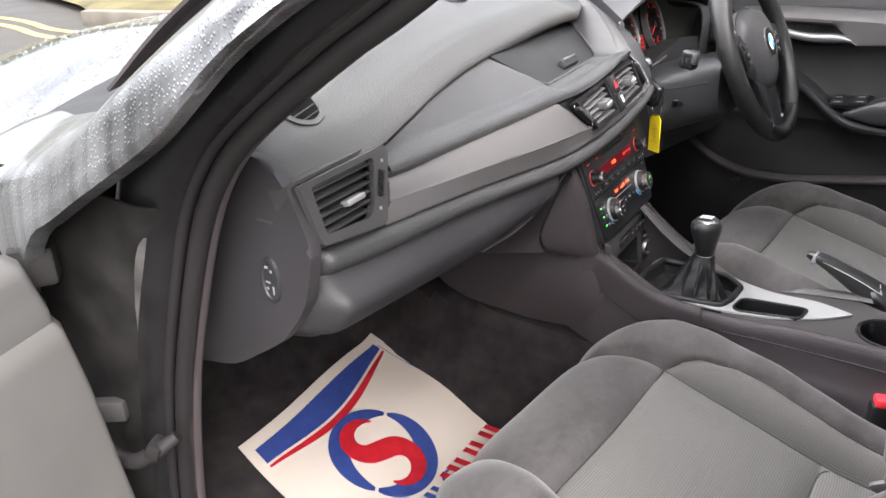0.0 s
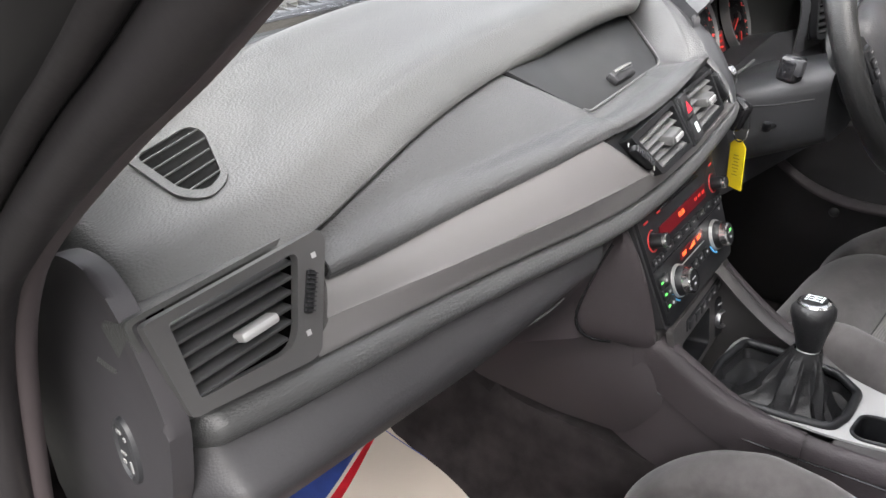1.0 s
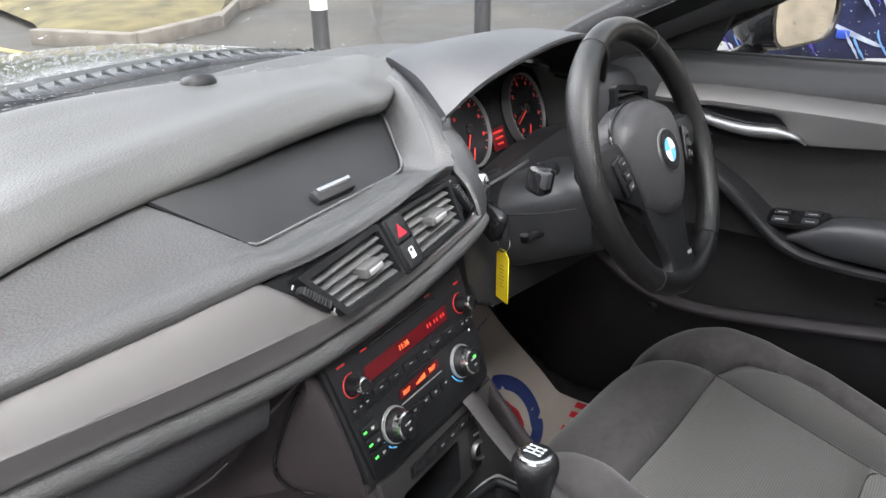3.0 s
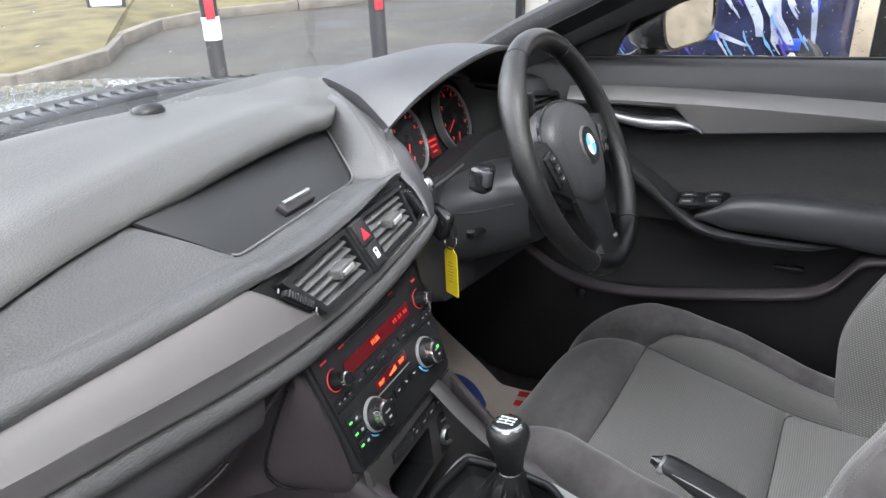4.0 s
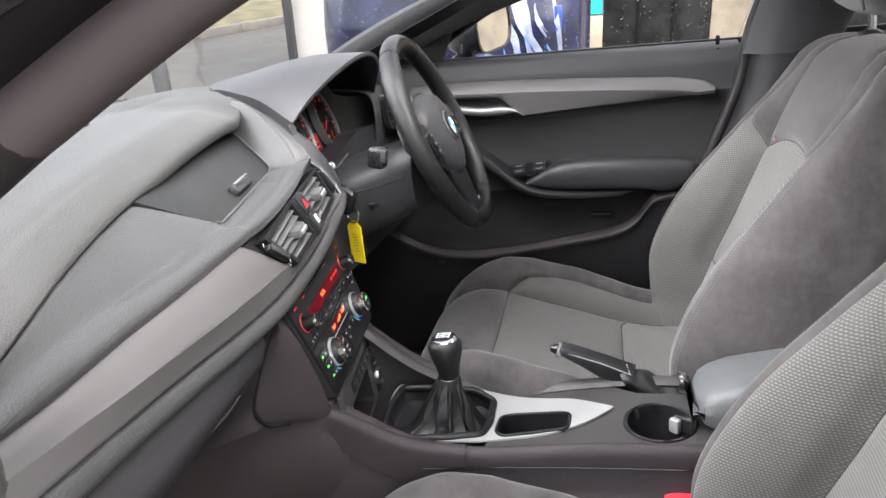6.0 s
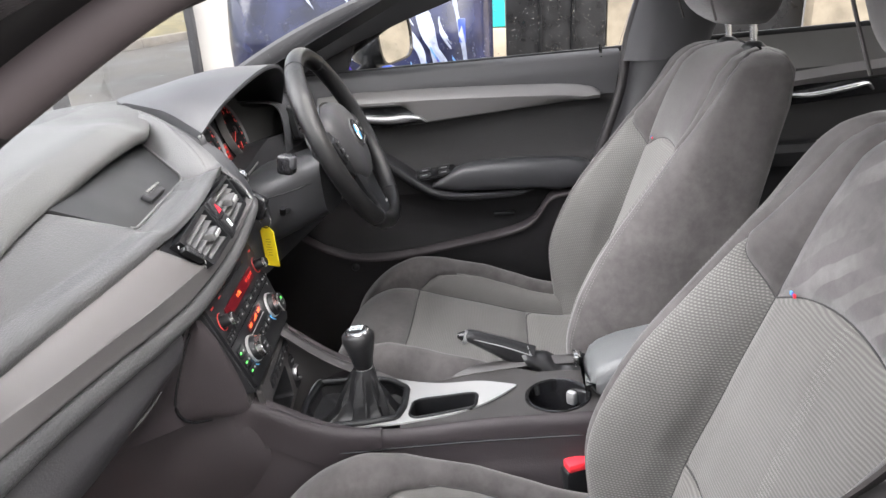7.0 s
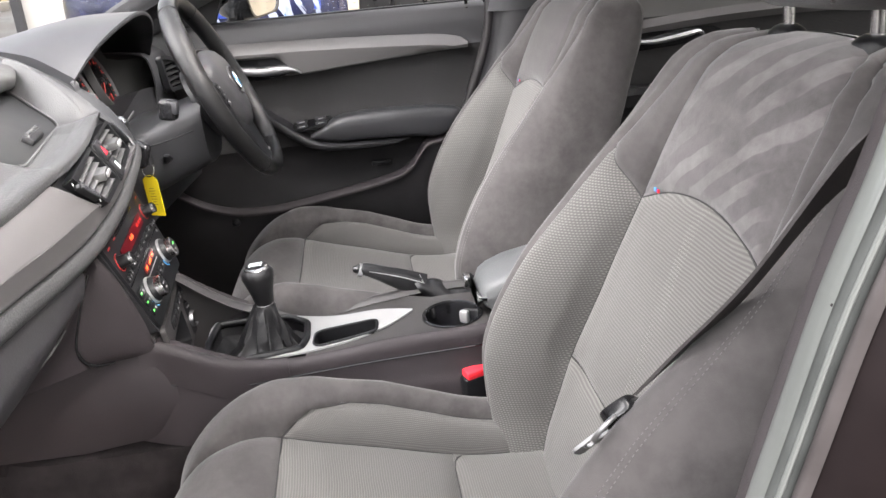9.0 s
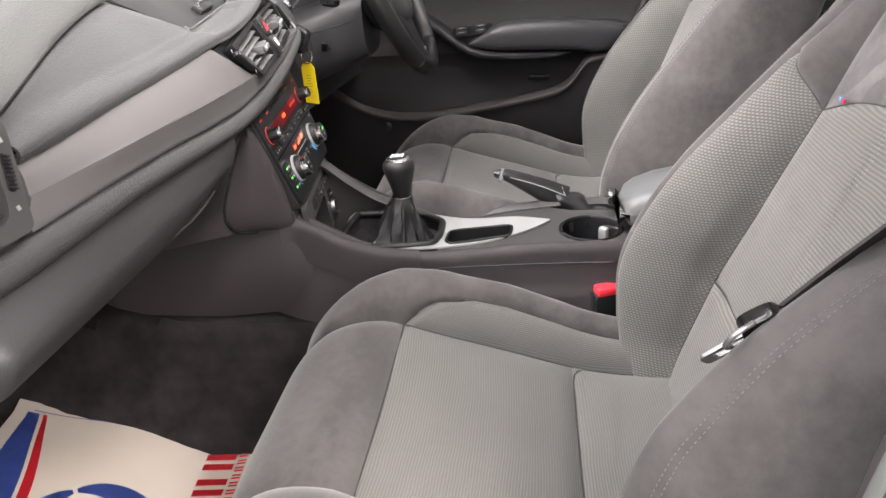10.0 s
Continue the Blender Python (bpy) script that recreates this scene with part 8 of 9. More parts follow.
for i in range(6):
    part("strip_key", rbox(0.023, 0.012, 0.003, 0.001, SH @ pose(-0.058 + 0.0245 * i, 0.004, 0.005)), M_BLACK, fas)
    if i > 1:
        part("strip_mark", rbox(0.006, 0.0022, 0.0006, 0, SH @ pose(-0.058 + 0.0245 * i, 0.004, 0.0067)), M_GREYPRINT, fas)
SK = SH @ pose(0.074, -0.048, 0.003, 0, -14, 0)
plate_ = part("socket_plate", rbox(0.050, 0.060, 0.006, 0.006, SK), M_BLACK, fas, "black socket plate")
part("power_socket", lathe([(0, -0.010), (0.0095, -0.010), (0.0100, 0.004), (0.0125, 0.006), (0.0145, 0.003), (0.0150, -0.002)], SK @ pose(0, -0.004, 0.003), 32), M_LEVER, plate_, "power socket with metal rim")
part("socket_mark", rbox(0.014, 0.003, 0.0006, 0, SK @ pose(0, 0.020, 0.0035)), M_GREYPRINT, plate_)
part("stack_sill", tube([(-0.112, 0.424, 0.757), (-0.04, 0.424, 0.762), (0.05, 0.434, 0.764), (0.120, 0.444, 0.768), (0.145, 0.452, 0.768)], 0.0095, 12, 30), M_DECK, con, "rounded bar below the stack")
# raised wings from the fascia down to the shift plate
for ridge, foot, side, mat in (([(0.150, 0.462, 0.776), (0.150, 0.440, 0.762), (0.141, 0.405, 0.740), (0.124, 0.355, 0.716), (0.104, 0.300, 0.699), (0.090, 0.235, 0.690)], [(0.120, 0.432, 0.690), (0.118, 0.425, 0.672), (0.106, 0.395, 0.672), (0.092, 0.350, 0.676), (0.082, 0.300, 0.680), (0.078, 0.235, 0.680)], 1, M_LOWER),
                               ([(-0.112, 0.440, 0.764), (-0.106, 0.420, 0.754), (-0.107, 0.385, 0.737), (-0.107, 0.335, 0.713), (-0.103, 0.290, 0.699), (-0.100, 0.235, 0.692)], [(-0.094, 0.415, 0.690), (-0.094, 0.412, 0.676), (-0.090, 0.385, 0.674), (-0.086, 0.340, 0.676), (-0.0855, 0.290, 0.680), (-0.086, 0.235, 0.682)], -1, M_LOWER)):
    rows = []
    for a, b in zip(cr(ridge, 36), cr(foot, 36)):
        rows.append(cr([a + (side * 0.012, 0.0, -0.060), a + (side * 0.010, 0.0, -0.012), a + (side * 0.005, 0, -0.002), a, a + (-side * 0.006, -0.001, -0.003), a * 0.7 + b * 0.3 + (-side * 0.003, 0, 0), b, b + (-side * 0.004, 0, -0.004)], 30))
    sheet("console_wing", rows, mat, con, "raised console edge", thick=0.002)
# ---- gear lever ----
gear = thing("gear_lever", (0.0, 0.30, 0.67), "black leather gear lever with chrome-topped knob and boot", "gear lever")
part("boot_frame", tube([(x, y, top_z(x, y) + 0.005) for x, y in BOOT], 0.0055, 10, closed=True), M_SATIN, gear, "black boot frame")
ring0 = [v3(x, y, top_z(x, y)) for x, y in BOOT]
n0 = len(ring0)
rows = []
top_c = v3(-0.002, 0.272, 0.758)
for k in np.linspace(0, 1, 22):
    row = []
    for i, p in enumerate(ring0):
        ang = 2 * math.pi * i / n0
        base_dir = v3(p[0] - top_c[0], p[1] - top_c[1], 0)
        q = np.interp(k, [0, 0.10, 0.34, 0.50, 0.75, 1.0], [1.0, 0.95, 0.66, 0.36, 0.13, 0.0])
        unit = base_dir / (np.linalg.norm(base_dir) + 1e-9)
        z = np.interp(k, [0, 0.10, 0.34, 0.5, 0.75, 1.0], [p[2] - 0.004, p[2] - 0.020, p[2] - 0.024, p[2] - 0.006, p[2] + 0.034, top_c[2] - 0.012])
        crease = (0.012 * (abs(math.sin(2 * ang + 2.5 * k + 0.6)) - 0.6) + 0.005 * (abs(math.sin(5.5 * ang - 6 * k)) - 0.6)) * math.sin(math.pi * min(1, k * 1.05)) ** 0.8
        pt = top_c + base_dir * q + unit * (0.017 * (1 - q) + crease)
        row.append((pt[0], pt[1], z + 0.5 * crease))
    rows.append(row)
sheet("leather_boot", rows, M_LEATHER, gear, "creased black leather boot", closed=True, thick=0.0015)
km = axes((-0.002, 0.271, 0.747), (1, 0, 0), (0, 0.99, -0.05))
part("knob_collar", lathe([(0.0125, 0.0), (0.0135, 0.001), (0.0135, 0.014), (0.0125, 0.015), (0.0, 0.015), (0, 0.0)], km @ pose(0, 0, -0.016), 28), M_SILVER, gear, "silver collar")
knob = part("gear_knob", lathe([(0.013, -0.002), (0.015, 0.002), (0.0185, 0.020), (0.023, 0.036), (0.0255, 0.046), (0.0250, 0.054), (0.021, 0.059), (0.019, 0.060), (0, 0.0605)], km, 36), M_LEATHER, gear, "black leather knob")
part("knob_cap", lathe([(0.0195, 0.0600), (0.0185, 0.0625), (0.012, 0.0645), (0, 0.065)], km, 32), M_CHROME, knob, "domed chrome cap")
part("knob_disc", lathe([(0.0150, 0.0640), (0.010, 0.0655), (0, 0.0660)], km, 32), M_SATIN, knob)
for x in (-0.006, 0.0, 0.006):
    part("shift_mark", rbox(0.0012, 0.012, 0.0006, 0, km @ pose(x, 0, 0.0664)), M_WHITE, knob)
part("shift_mark", rbox(0.013, 0.0012, 0.0006, 0, km @ pose(0, 0, 0.0664)), M_WHITE, knob)
for x in (-0.006, 0.0, 0.006):
    for y in (0.0085, -0.0085):
        part("shift_mark", rbox(0.003, 0.003, 0.0006, 0, km @ pose(x, y, 0.0662)), M_WHITE, knob)
# ---- handbrake ----
hb = thing("handbrake", (0.075, -0.03, 0.66), "black leather handbrake lever with glossy button", "handbrake")
top_l, low_l = [(0.117, 0.752), (0.106, 0.757), (0.08, 0.750), (0.04, 0.737), (0.0, 0.722)], [(0.117, 0.740), (0.100, 0.730), (0.075, 0.714), (0.045, 0.694), (0.018, 0.676)]
rows = []
for (ya, za), (yb, zb) in zip(cr(top_l, 34), cr(low_l, 34)):
    a, b = v3(0.086, ya, za), v3(0.086, yb, zb)
    w = 0.0145 if ya < 0.112 else 0.010
    rows.append(cr([a, a * 0.85 + b * 0.15 + (w * 0.85, 0, 0), a * 0.6 + b * 0.4 + (w, 0, 0), a * 0.2 + b * 0.8 + (w * 0.7, 0, 0), b, a * 0.2 + b * 0.8 - (w * 0.7, 0, 0), a * 0.6 + b * 0.4 - (w, 0, 0), a * 0.85 + b * 0.15 - (w * 0.85, 0, 0), a], 29)[:-1])
sheet("brake_grip", rows, M_LEATHER, hb, "stitched leather grip", closed=True, caps=True)
part("release_button", tube([(0.086, 0.128, 0.7485), (0.086, 0.123, 0.748), (0.086, 0.110, 0.7455)], [0.0045, 0.0085, 0.0095], 14, 8), M_GLOSS, hb, "glossy release button")
part("grip_bezel", tube([(0.086, 0.118, 0.7465), (0.086, 0.111, 0.744)], 0.0118, 18), M_LEVER, hb, "dark chrome bezel")
for q in (-1, 1):
    part("grip_stitch", tube([(0.086 + q * 0.0140, 0.100, 0.7465), (0.086 + q * 0.0148, 0.05, 0.7300), (0.086 + q * 0.0148, 0.008, 0.7120)], 0.0009, 6, 14), M_GREYPRINT, hb)
part("grip_end", tube([(0.086 + 0.0155 * math.cos(a), 0.008 + 0.012 * math.sin(a) * 0.9 - 0.004, 0.700 + 0.024 * math.sin(a)) for a in np.linspace(0, 2 * math.pi, 30, endpoint=False)], 0.0022, 8, closed=True), M_LEVER, hb, "bright seam at the grip's end")
rows = []
for k in np.linspace(0, 1, 20):
    c = cr([v3(0.086, 0.016, 0.698), v3(0.085, -0.008, 0.690), v3(0.083, -0.040, 0.682), v3(0.078, -0.095, 0.672)], 20)[int(round(k * 19))]
    r = np.interp(k, [0, 0.2, 0.4, 0.7, 1], [0.022, 0.028, 0.027, 0.020, 0.022])
    rows.append([(c[0] + (r + 0.003 * math.sin(3 * a + 8 * k)) * math.cos(a), c[1] + 0.5 * r * math.sin(a), c[2] + r * 0.9 * math.sin(a) + 0.002 * math.sin(20 * k)) for a in np.linspace(0, 2 * math.pi, 28, endpoint=False)])
sheet("brake_boot", rows, M_LEATHER, hb, "creased leather boot", closed=True, thick=0.0015)

# ---- armrest box ----
ab = thing("centre_armrest", (-0.03, -0.25, 0.60), "grey grained leather armrest between the seats", "armrest")
rows = []
for s in np.linspace(0, 1, 30):
    y = -0.066 - 0.40 * s
    w = np.interp(s, [0, 0.04, 0.12, 1], [0.034, 0.052, 0.056, 0.056])
    t = np.interp(s, [0, 0.02, 0.06, 0.14, 0.3, 1], [0.735, 0.752, 0.764, 0.776, 0.788, 0.797])
    b = np.interp(s, [0, 0.04, 0.12, 1], [0.728, 0.712, 0.70, 0.70])
    m = (t + b) / 2
    sec = [(-0.02, t), (w * 0.8 - 0.02, t - 0.006), (w - 0.02, t - 0.025), (w - 0.02, b + 0.02), (w * 0.8 - 0.02, b), (-w * 0.8 - 0.02, b), (-w - 0.02, b + 0.02), (-w - 0.02, t - 0.025), (-w * 0.8 - 0.02, t - 0.006), (-0.02, t)]
    rows.append([(x, y, z) for x, z in cr(sec, 41)[:-1]])
sheet("armrest_lid", rows, M_ARM, ab, "padded leather lid", closed=True, caps=True)
part("armrest_box", rbox(0.11, 0.36, 0.12, 0.01, pose(-0.02, -0.27, 0.66)), M_BLACK, ab)
part("armrest_catch", rbox(0.03, 0.012, 0.02, 0.003, pose(0.03, -0.062, 0.725)), M_CHROME, ab)
# ---- paper mats ----
def toe(y):
    return 0.325 + 0.34 * max(0.0, y - 0.60) + 0.008


# passenger's mat: cream sheet, corners laid as found, sloping up the toe board
def quad(a, b, c, d):
    """Points of a sheet between four corners (rear left, rear right, front right, front left)."""
    a, b, c, d = (np.array(q, float) for q in (a, b, c, d))
    return lambda u, v: (a * (1 - u) + b * u) * (1 - v) + (d * (1 - u) + c * u) * v


def paper_mat(label, corners, rise=lambda x, y: 0.0):
    at_ = quad(*corners)
    mid = at_(0.5, 0.5)
    mat_ = thing("paper_mat", (mid[0], mid[1], toe(mid[1])), label, "floor mat", "paper floor mats")

    def lift(u, v):
        x, y = at_(u, v)
        return (x, y, toe(y) + rise(x, y) + 0.004 + 0.004 * math.sin(7 * u + 3 * v) + 0.003 * math.sin(13 * v) + 0.016 * max(0, u - 0.93) / 0.07 * max(0, v - 0.5))

    sheet("paper_sheet", [[lift(u, v) for u in np.linspace(0, 1, 34)] for v in np.linspace(0, 1, 34)], M_PAPER, mat_, "cream paper sheet", thick=0.0012, inward=-1)

    def lay(pts, mat, nm, up=0.0018):
        """A printed strip: the first half of pts is one side, the second half the other, backwards."""
        bm = bmesh.new()
        vs = [bm.verts.new(Vector(lift(u, v)) + Vector((0, 0, up))) for u, v in pts]
        h = len(vs) // 2
        for i in range(h - 1):
            bm.faces.new((vs[i], vs[i + 1], vs[2 * h - 2 - i], vs[2 * h - 1 - i]))
        bmesh.ops.solidify(bm, geom=bm.faces[:], thickness=0.0005)
        return part(nm, bm, mat, mat_)

    def write(count, size, u, v, mat):
        """A printed line as a row of plain upright bars."""
        w = size * 0.72 / 0.47
        for i in range(count):
            x = u + (i - (count - 1) / 2) * w
            y0, y1 = v - size * 0.36 / 0.5, v + size * 0.36 / 0.5
            for q in (-1, 1):
                lay([(x + q * w * 0.2 - w * 0.12, y0), (x + q * w * 0.2 - w * 0.12, y1), (x + q * w * 0.2 + w * 0.12, y1), (x + q * w * 0.2 + w * 0.12, y0)], mat, "printed_bar", 0.0022)

    return lay, write


us = np.linspace(0, 1, 30)


def crescent(cx_, cy_, r0, r1, a0, a1, n=30, taper=True, e=1.0):
    out, inn = [], []
    for k in np.linspace(0, 1, n):
        a = radians(a0 + (a1 - a0) * k)
        w = math.sin(math.pi * (0.02 + 0.96 * k)) ** 0.6 if taper else 1.0
        m = (r0 + r1) / 2
        for lst, r in ((out, m + (r1 - m) * w), (inn, m - (m - r0) * w)):
            lst.append((cx_ + r * math.cos(a), cy_ + r * math.sin(a) * e))
    return out + inn[::-1]


lay, write = paper_mat("cream paper floor mat printed with a blue and red swirl", ((-0.60, 0.44), (-0.09, 0.46), (-0.165, 0.925), (-0.575, 0.868)))
# blue band and red line along the front edge, both sagging in the middle
dip = lambda u: 0.865 - 0.030 * math.sin(math.pi * u) ** 2 + 0.055 * u**3
lay([(0.05 + 0.90 * u, 0.945 + 0.012 * u) for u in us] + [(0.05 + 0.90 * u, dip(u)) for u in us[::-1]], M_BLUE, "blue_band")
lay([(0.05 + 0.90 * u, dip(u) - 0.012) for u in us] + [(0.05 + 0.90 * u, dip(u) - 0.012 - 0.012 - 0.022 * math.sin(math.pi * u)) for u in us[::-1]], M_RED, "red_line")
# interlocked swirl: two blue crescents round a thick red S with tapering tails
SX, SY = 0.46, 0.575
lay(crescent(SX, SY, 0.142, 0.232, 34, 210), M_BLUE, "blue_crescent")
lay(crescent(SX, SY, 0.142, 0.232, 214, 390), M_BLUE, "blue_crescent")
lobe = [(0.088 * math.cos(a), 0.086 + 0.080 * math.sin(a)) for a in np.radians(np.linspace(25, 255, 14))]
spine = cr(lobe + [(0.0, 0.0)] + [(-x, -y) for x, y in lobe[::-1]], 60)
side = np.gradient(spine, axis=0)
side = np.stack([-side[:, 1], side[:, 0]], 1) / np.linalg.norm(side, axis=1)[:, None]
wid = 0.003 + 0.043 * np.sin(np.linspace(0.0, math.pi, 60)) ** 0.8
lay([(SX + p[0], SY + p[1]) for p in spine + side * wid[:, None]] + [(SX + p[0], SY + p[1]) for p in (spine - side * wid[:, None])[::-1]], M_RED, "red_swirl", 0.0026)
lay([(0.02 + 0.96 * u, 0.06) for u in us] + [(0.02 + 0.96 * u, 0.056) for u in us[::-1]], M_BLUE, "border_line")
lay([(0.965 - 0.002, 0.06 + 0.88 * u) for u in us] + [(0.962 - 0.003, 0.06 + 0.88 * u) for u in us[::-1]], M_BLUE, "border_line")
write(4, 0.075, 0.80, 0.285, M_RED)
write(13, 0.022, 0.82, 0.205, M_RED)
lay(crescent(0.575, 0.285, 0.040, 0.056, 20, 335), M_BLUE, "blue_ring")
write(1, 0.080, 0.578, 0.285, M_RED)
write(1, 0.070, 0.45, 0.28, M_BLUE)
lay([(0.62 + 0.3 * u, 0.13) for u in us] + [(0.62 + 0.3 * u, 0.09) for u in us[::-1]], M_RED, "red_bar")
lay, write = paper_mat("cream paper floor mat in the driver's footwell", ((0.17, 0.40), (0.655, 0.40), (0.645, 0.80), (0.17, 0.82)), lambda x, y: side_rise(x, y) + 0.004)
lay(crescent(0.72, 0.60, 0.120, 0.180, 0, 360, 40, False), M_BLUE, "blue_ring")
lay(crescent(0.72, 0.60, 0.04, 0.09, 20, 200), M_RED, "red_crescent")
lay(crescent(0.72, 0.60, 0.04, 0.09, 200, 380), M_RED, "red_crescent")
write(4, 0.075, 0.78, 0.32, M_RED)
lay([(0.02 + 0.96 * u, 0.93) for u in us] + [(0.02 + 0.96 * u, 0.926) for u in us[::-1]], M_BLUE, "border_line")
lay([(0.02 + 0.16 * u, 0.90) for u in us] + [(0.02 + 0.10 * u, 0.80) for u in us[::-1]], M_RED, "red_bar")
# ---- outside: wet yard, kerbs, bollards, parked vehicles ----
M_ASPHALT = material("wet_asphalt", (0.048, 0.045, 0.039), 0.6, spec=0.22, bump=0.5, bump_scale=90, vary=0.35, vary_scale=0.9, rough_vary=0.2)
M_GRASS = material("mossy_grass", (0.085, 0.072, 0.03), 0.95, bump=1.0, bump_scale=40, vary=0.5, vary_scale=2.5)
M_KERB = material("wet_concrete_kerb", (0.12, 0.108, 0.09), 0.7, bump=0.5, bump_scale=50, vary=0.3, vary_scale=5)
M_BOLLARD = material("black_bollard_plastic", (0.02, 0.02, 0.022), 0.5, bump=0.2, bump_scale=80)
M_WALL = material("pale_render_wall", (0.5, 0.48, 0.45), 0.85, bump=0.3, bump_scale=40, vary=0.12, vary_scale=1.5)
M_VAN = material("wrapped_van_navy", (0.013, 0.016, 0.045), 0.25, coat=0.5, vary=0.6, vary_scale=5)
M_VANPALE = material("pale_reflection_streak", (0.26, 0.29, 0.38), 0.3, coat=0.5, vary=0.35, vary_scale=9)
M_TEAL = material("teal_panel", (0.03, 0.42, 0.40), 0.4, coat=0.3)
M_DARKDOOR = material("dark_shutter", (0.015, 0.015, 0.016), 0.35, rough_vary=0.15, vary=0.3)
M_SAND = material("buff_stone", (0.30, 0.255, 0.19), 0.85, vary=0.3, vary_scale=4, bump=0.4, bump_scale=30)
GM = axes((0, 0, 0), (1, 0, 0.07), (0, 1, 0.05))  # the yard slopes up ahead of the car


def out(bm):
    bm.transform(GM)
    return bm


xs = np.r_[-300, -60, np.linspace(-20, 40, 30), 90, 300]
g = [[tuple(GM @ Vector((x, y, 0.0))) for x in xs] for y in xs]
tagged(sheet("ground", g, M_ASPHALT, None, "wet grey asphalt yard with puddles"), category="ground", kind="structure")
# grass island with stone kerbs
ISLE = [(2.75, 7.5), (2.95, 6.7), (3.5, 6.42), (4.7, 7.0), (5.2, 7.6), (6.9, 8.25), (8.3, 7.55), (10.6, 6.5), (16, 5.0), (30, 3.0), (34, 20), (20, 34), (6, 26), (3.1, 9.0)]
edge = cr(ISLE + [ISLE[0]], 90)[:-1]
cen = np.array([9.5, 12.0])
rows = []
for k, h in ((0.985, 0.10), (0.97, 0.13), (0.9, 0.17), (0.7, 0.24), (0.4, 0.28), (0.02, 0.3)):
    rows.append([tuple(GM @ Vector((*(cen + (p - cen) * k), h + 0.03 * noise.noise(Vector((p[0] * k, p[1] * k, 3)))))) for p in edge])
tagged(sheet("grass_island", rows, M_GRASS, None, "mossy grass island behind a stone kerb", closed=True), category="grass", kind="stuff")
kerb = thing("kerb", tuple(GM @ Vector((4.7, 7.0, 0))), "wet stone kerb round the grass island", "kerb", kind="structure")
for i in range(34):
    a, b = edge[i % 90], edge[(i + 1) % 90]
    d = b - a
    m = (a + b) / 2
    part("kerb_stone", out(rbox(float(np.linalg.norm(d)) - 0.012, 0.13, 0.15, 0.012, pose(m[0], m[1], 0.06 + 0.006 * math.sin(i * 2.3), 0, 0, math.degrees(math.atan2(d[1], d[0]))))), M_KERB, kerb)
# double yellow lines along the road edge
M_YLINE = material("worn_yellow_line", (0.32, 0.24, 0.07), 0.6, vary=0.4, vary_scale=6)
lines = thing("road_lines", tuple(GM @ Vector((2.6, 8, 0))), "worn double yellow road lines", "road marking", kind="structure")
for dx in (0.0, 0.22):
    g = [[tuple(GM @ Vector((x - dx - w, y - dx, 0.006))) for w in (0, 0.09)] for x, y in cr([(2.0, 11.0), (2.5, 8.6), (2.45, 7.4), (2.75, 6.3), (3.6, 6.0)], 30)]
    sheet("yellow_line", g, M_YLINE, lines, thick=0.003)
# pale road beyond the island
M_ROADWET = material("pale_wet_road", (0.16, 0.155, 0.15), 0.2, vary=0.2, vary_scale=0.6, rough_vary=0.1, bump=0.2, bump_scale=60)
road = cr([(-6, 30), (1, 14), (2.2, 9.6)], 20)
g = [[tuple(GM @ Vector((x - 6 * k, y + 0.0, 0.004))) for k in (0, 0.5, 1)] for x, y in road]
tagged(sheet("road", g, M_ROADWET, None, "pale wet road past the yard"), category="road", kind="structure")


def bollard(x, y):
    b = thing("bollard", tuple(GM @ Vector((x, y, 0))), "black bollard with red and white bands", "bollard", "yard bollards")
    part("post", out(lathe([(0.0, 0.98), (0.035, 0.98), (0.05, 0.96), (0.055, 0.90), (0.055, 0.05), (0.06, 0.0), (0, 0)], pose(x, y, 0), 24)), M_BOLLARD, b)
    part("red_band", out(rbox(0.055, 0.01, 0.14, 0.003, pose(x - 0.035, y - 0.042, 0.80, 0, 0, -40))), M_RED, b, "red reflector")
    part("white_band", out(lathe([(0.0565, 0.745), (0.0575, 0.745), (0.0575, 0.60), (0.0565, 0.60)], pose(x, y, 0), 24)), M_WHITE, b, "white reflective band")
    return b


bollard(2.97, 3.76)
b2 = bollard(3.67, 2.94)
for ch in list(b2.children):
    if ch.name.startswith("white_band"):
        bpy.data.objects.remove(ch)
tagged(b2, "black bollard with a red reflector")
# grit bin on the island
bin_ = thing("grit_bin", tuple(GM @ Vector((8.9, 9.3, 0.15))), "dark grey plastic grit bin on the grass", "grit bin")
M_BIN = material("grey_bin_plastic", (0.06, 0.075, 0.08), 0.55, bump=0.2, bump_scale=60, vary=0.15)
bmx = pose(8.75, 9.25, 0.15, 0, 0, -86)
part("bin_body", out(rbox(1.75, 0.8, 0.42, 0.05, bmx @ pose(0, 0, 0.21), 3)), M_BIN, bin_)
part("bin_lid", out(rbox(1.85, 0.9, 0.20, 0.06, bmx @ pose(0, 0, 0.52), 3, (0.86, 0.55))), M_BIN, bin_, "sloped bin lid")
sign = thing("pavement_sign", tuple(GM @ Vector((6.16, 9.0, 0.15))), "white board sign on a black rubber base", "sign")
part("sign_board", out(rbox(0.42, 0.04, 0.80, 0.02, pose(6.16, 9.0, 0.66, 0, 0, -50))), M_WHITE, sign)
part("sign_frame", out(ring_frame(round_poly([(-0.24, 0.24), (0.24, 0.24), (0.24, 1.09), (-0.24, 1.09)], 0.03), round_poly([(-0.20, 0.28), (0.20, 0.28), (0.20, 1.05), (-0.20, 1.05)], 0.03), 0.05, pose(6.16, 9.0, 0, 0, 0, -50) @ axes((0, 0.02, 0), (1, 0, 0), (0, 0, 1)))), M_BOLLARD, sign)
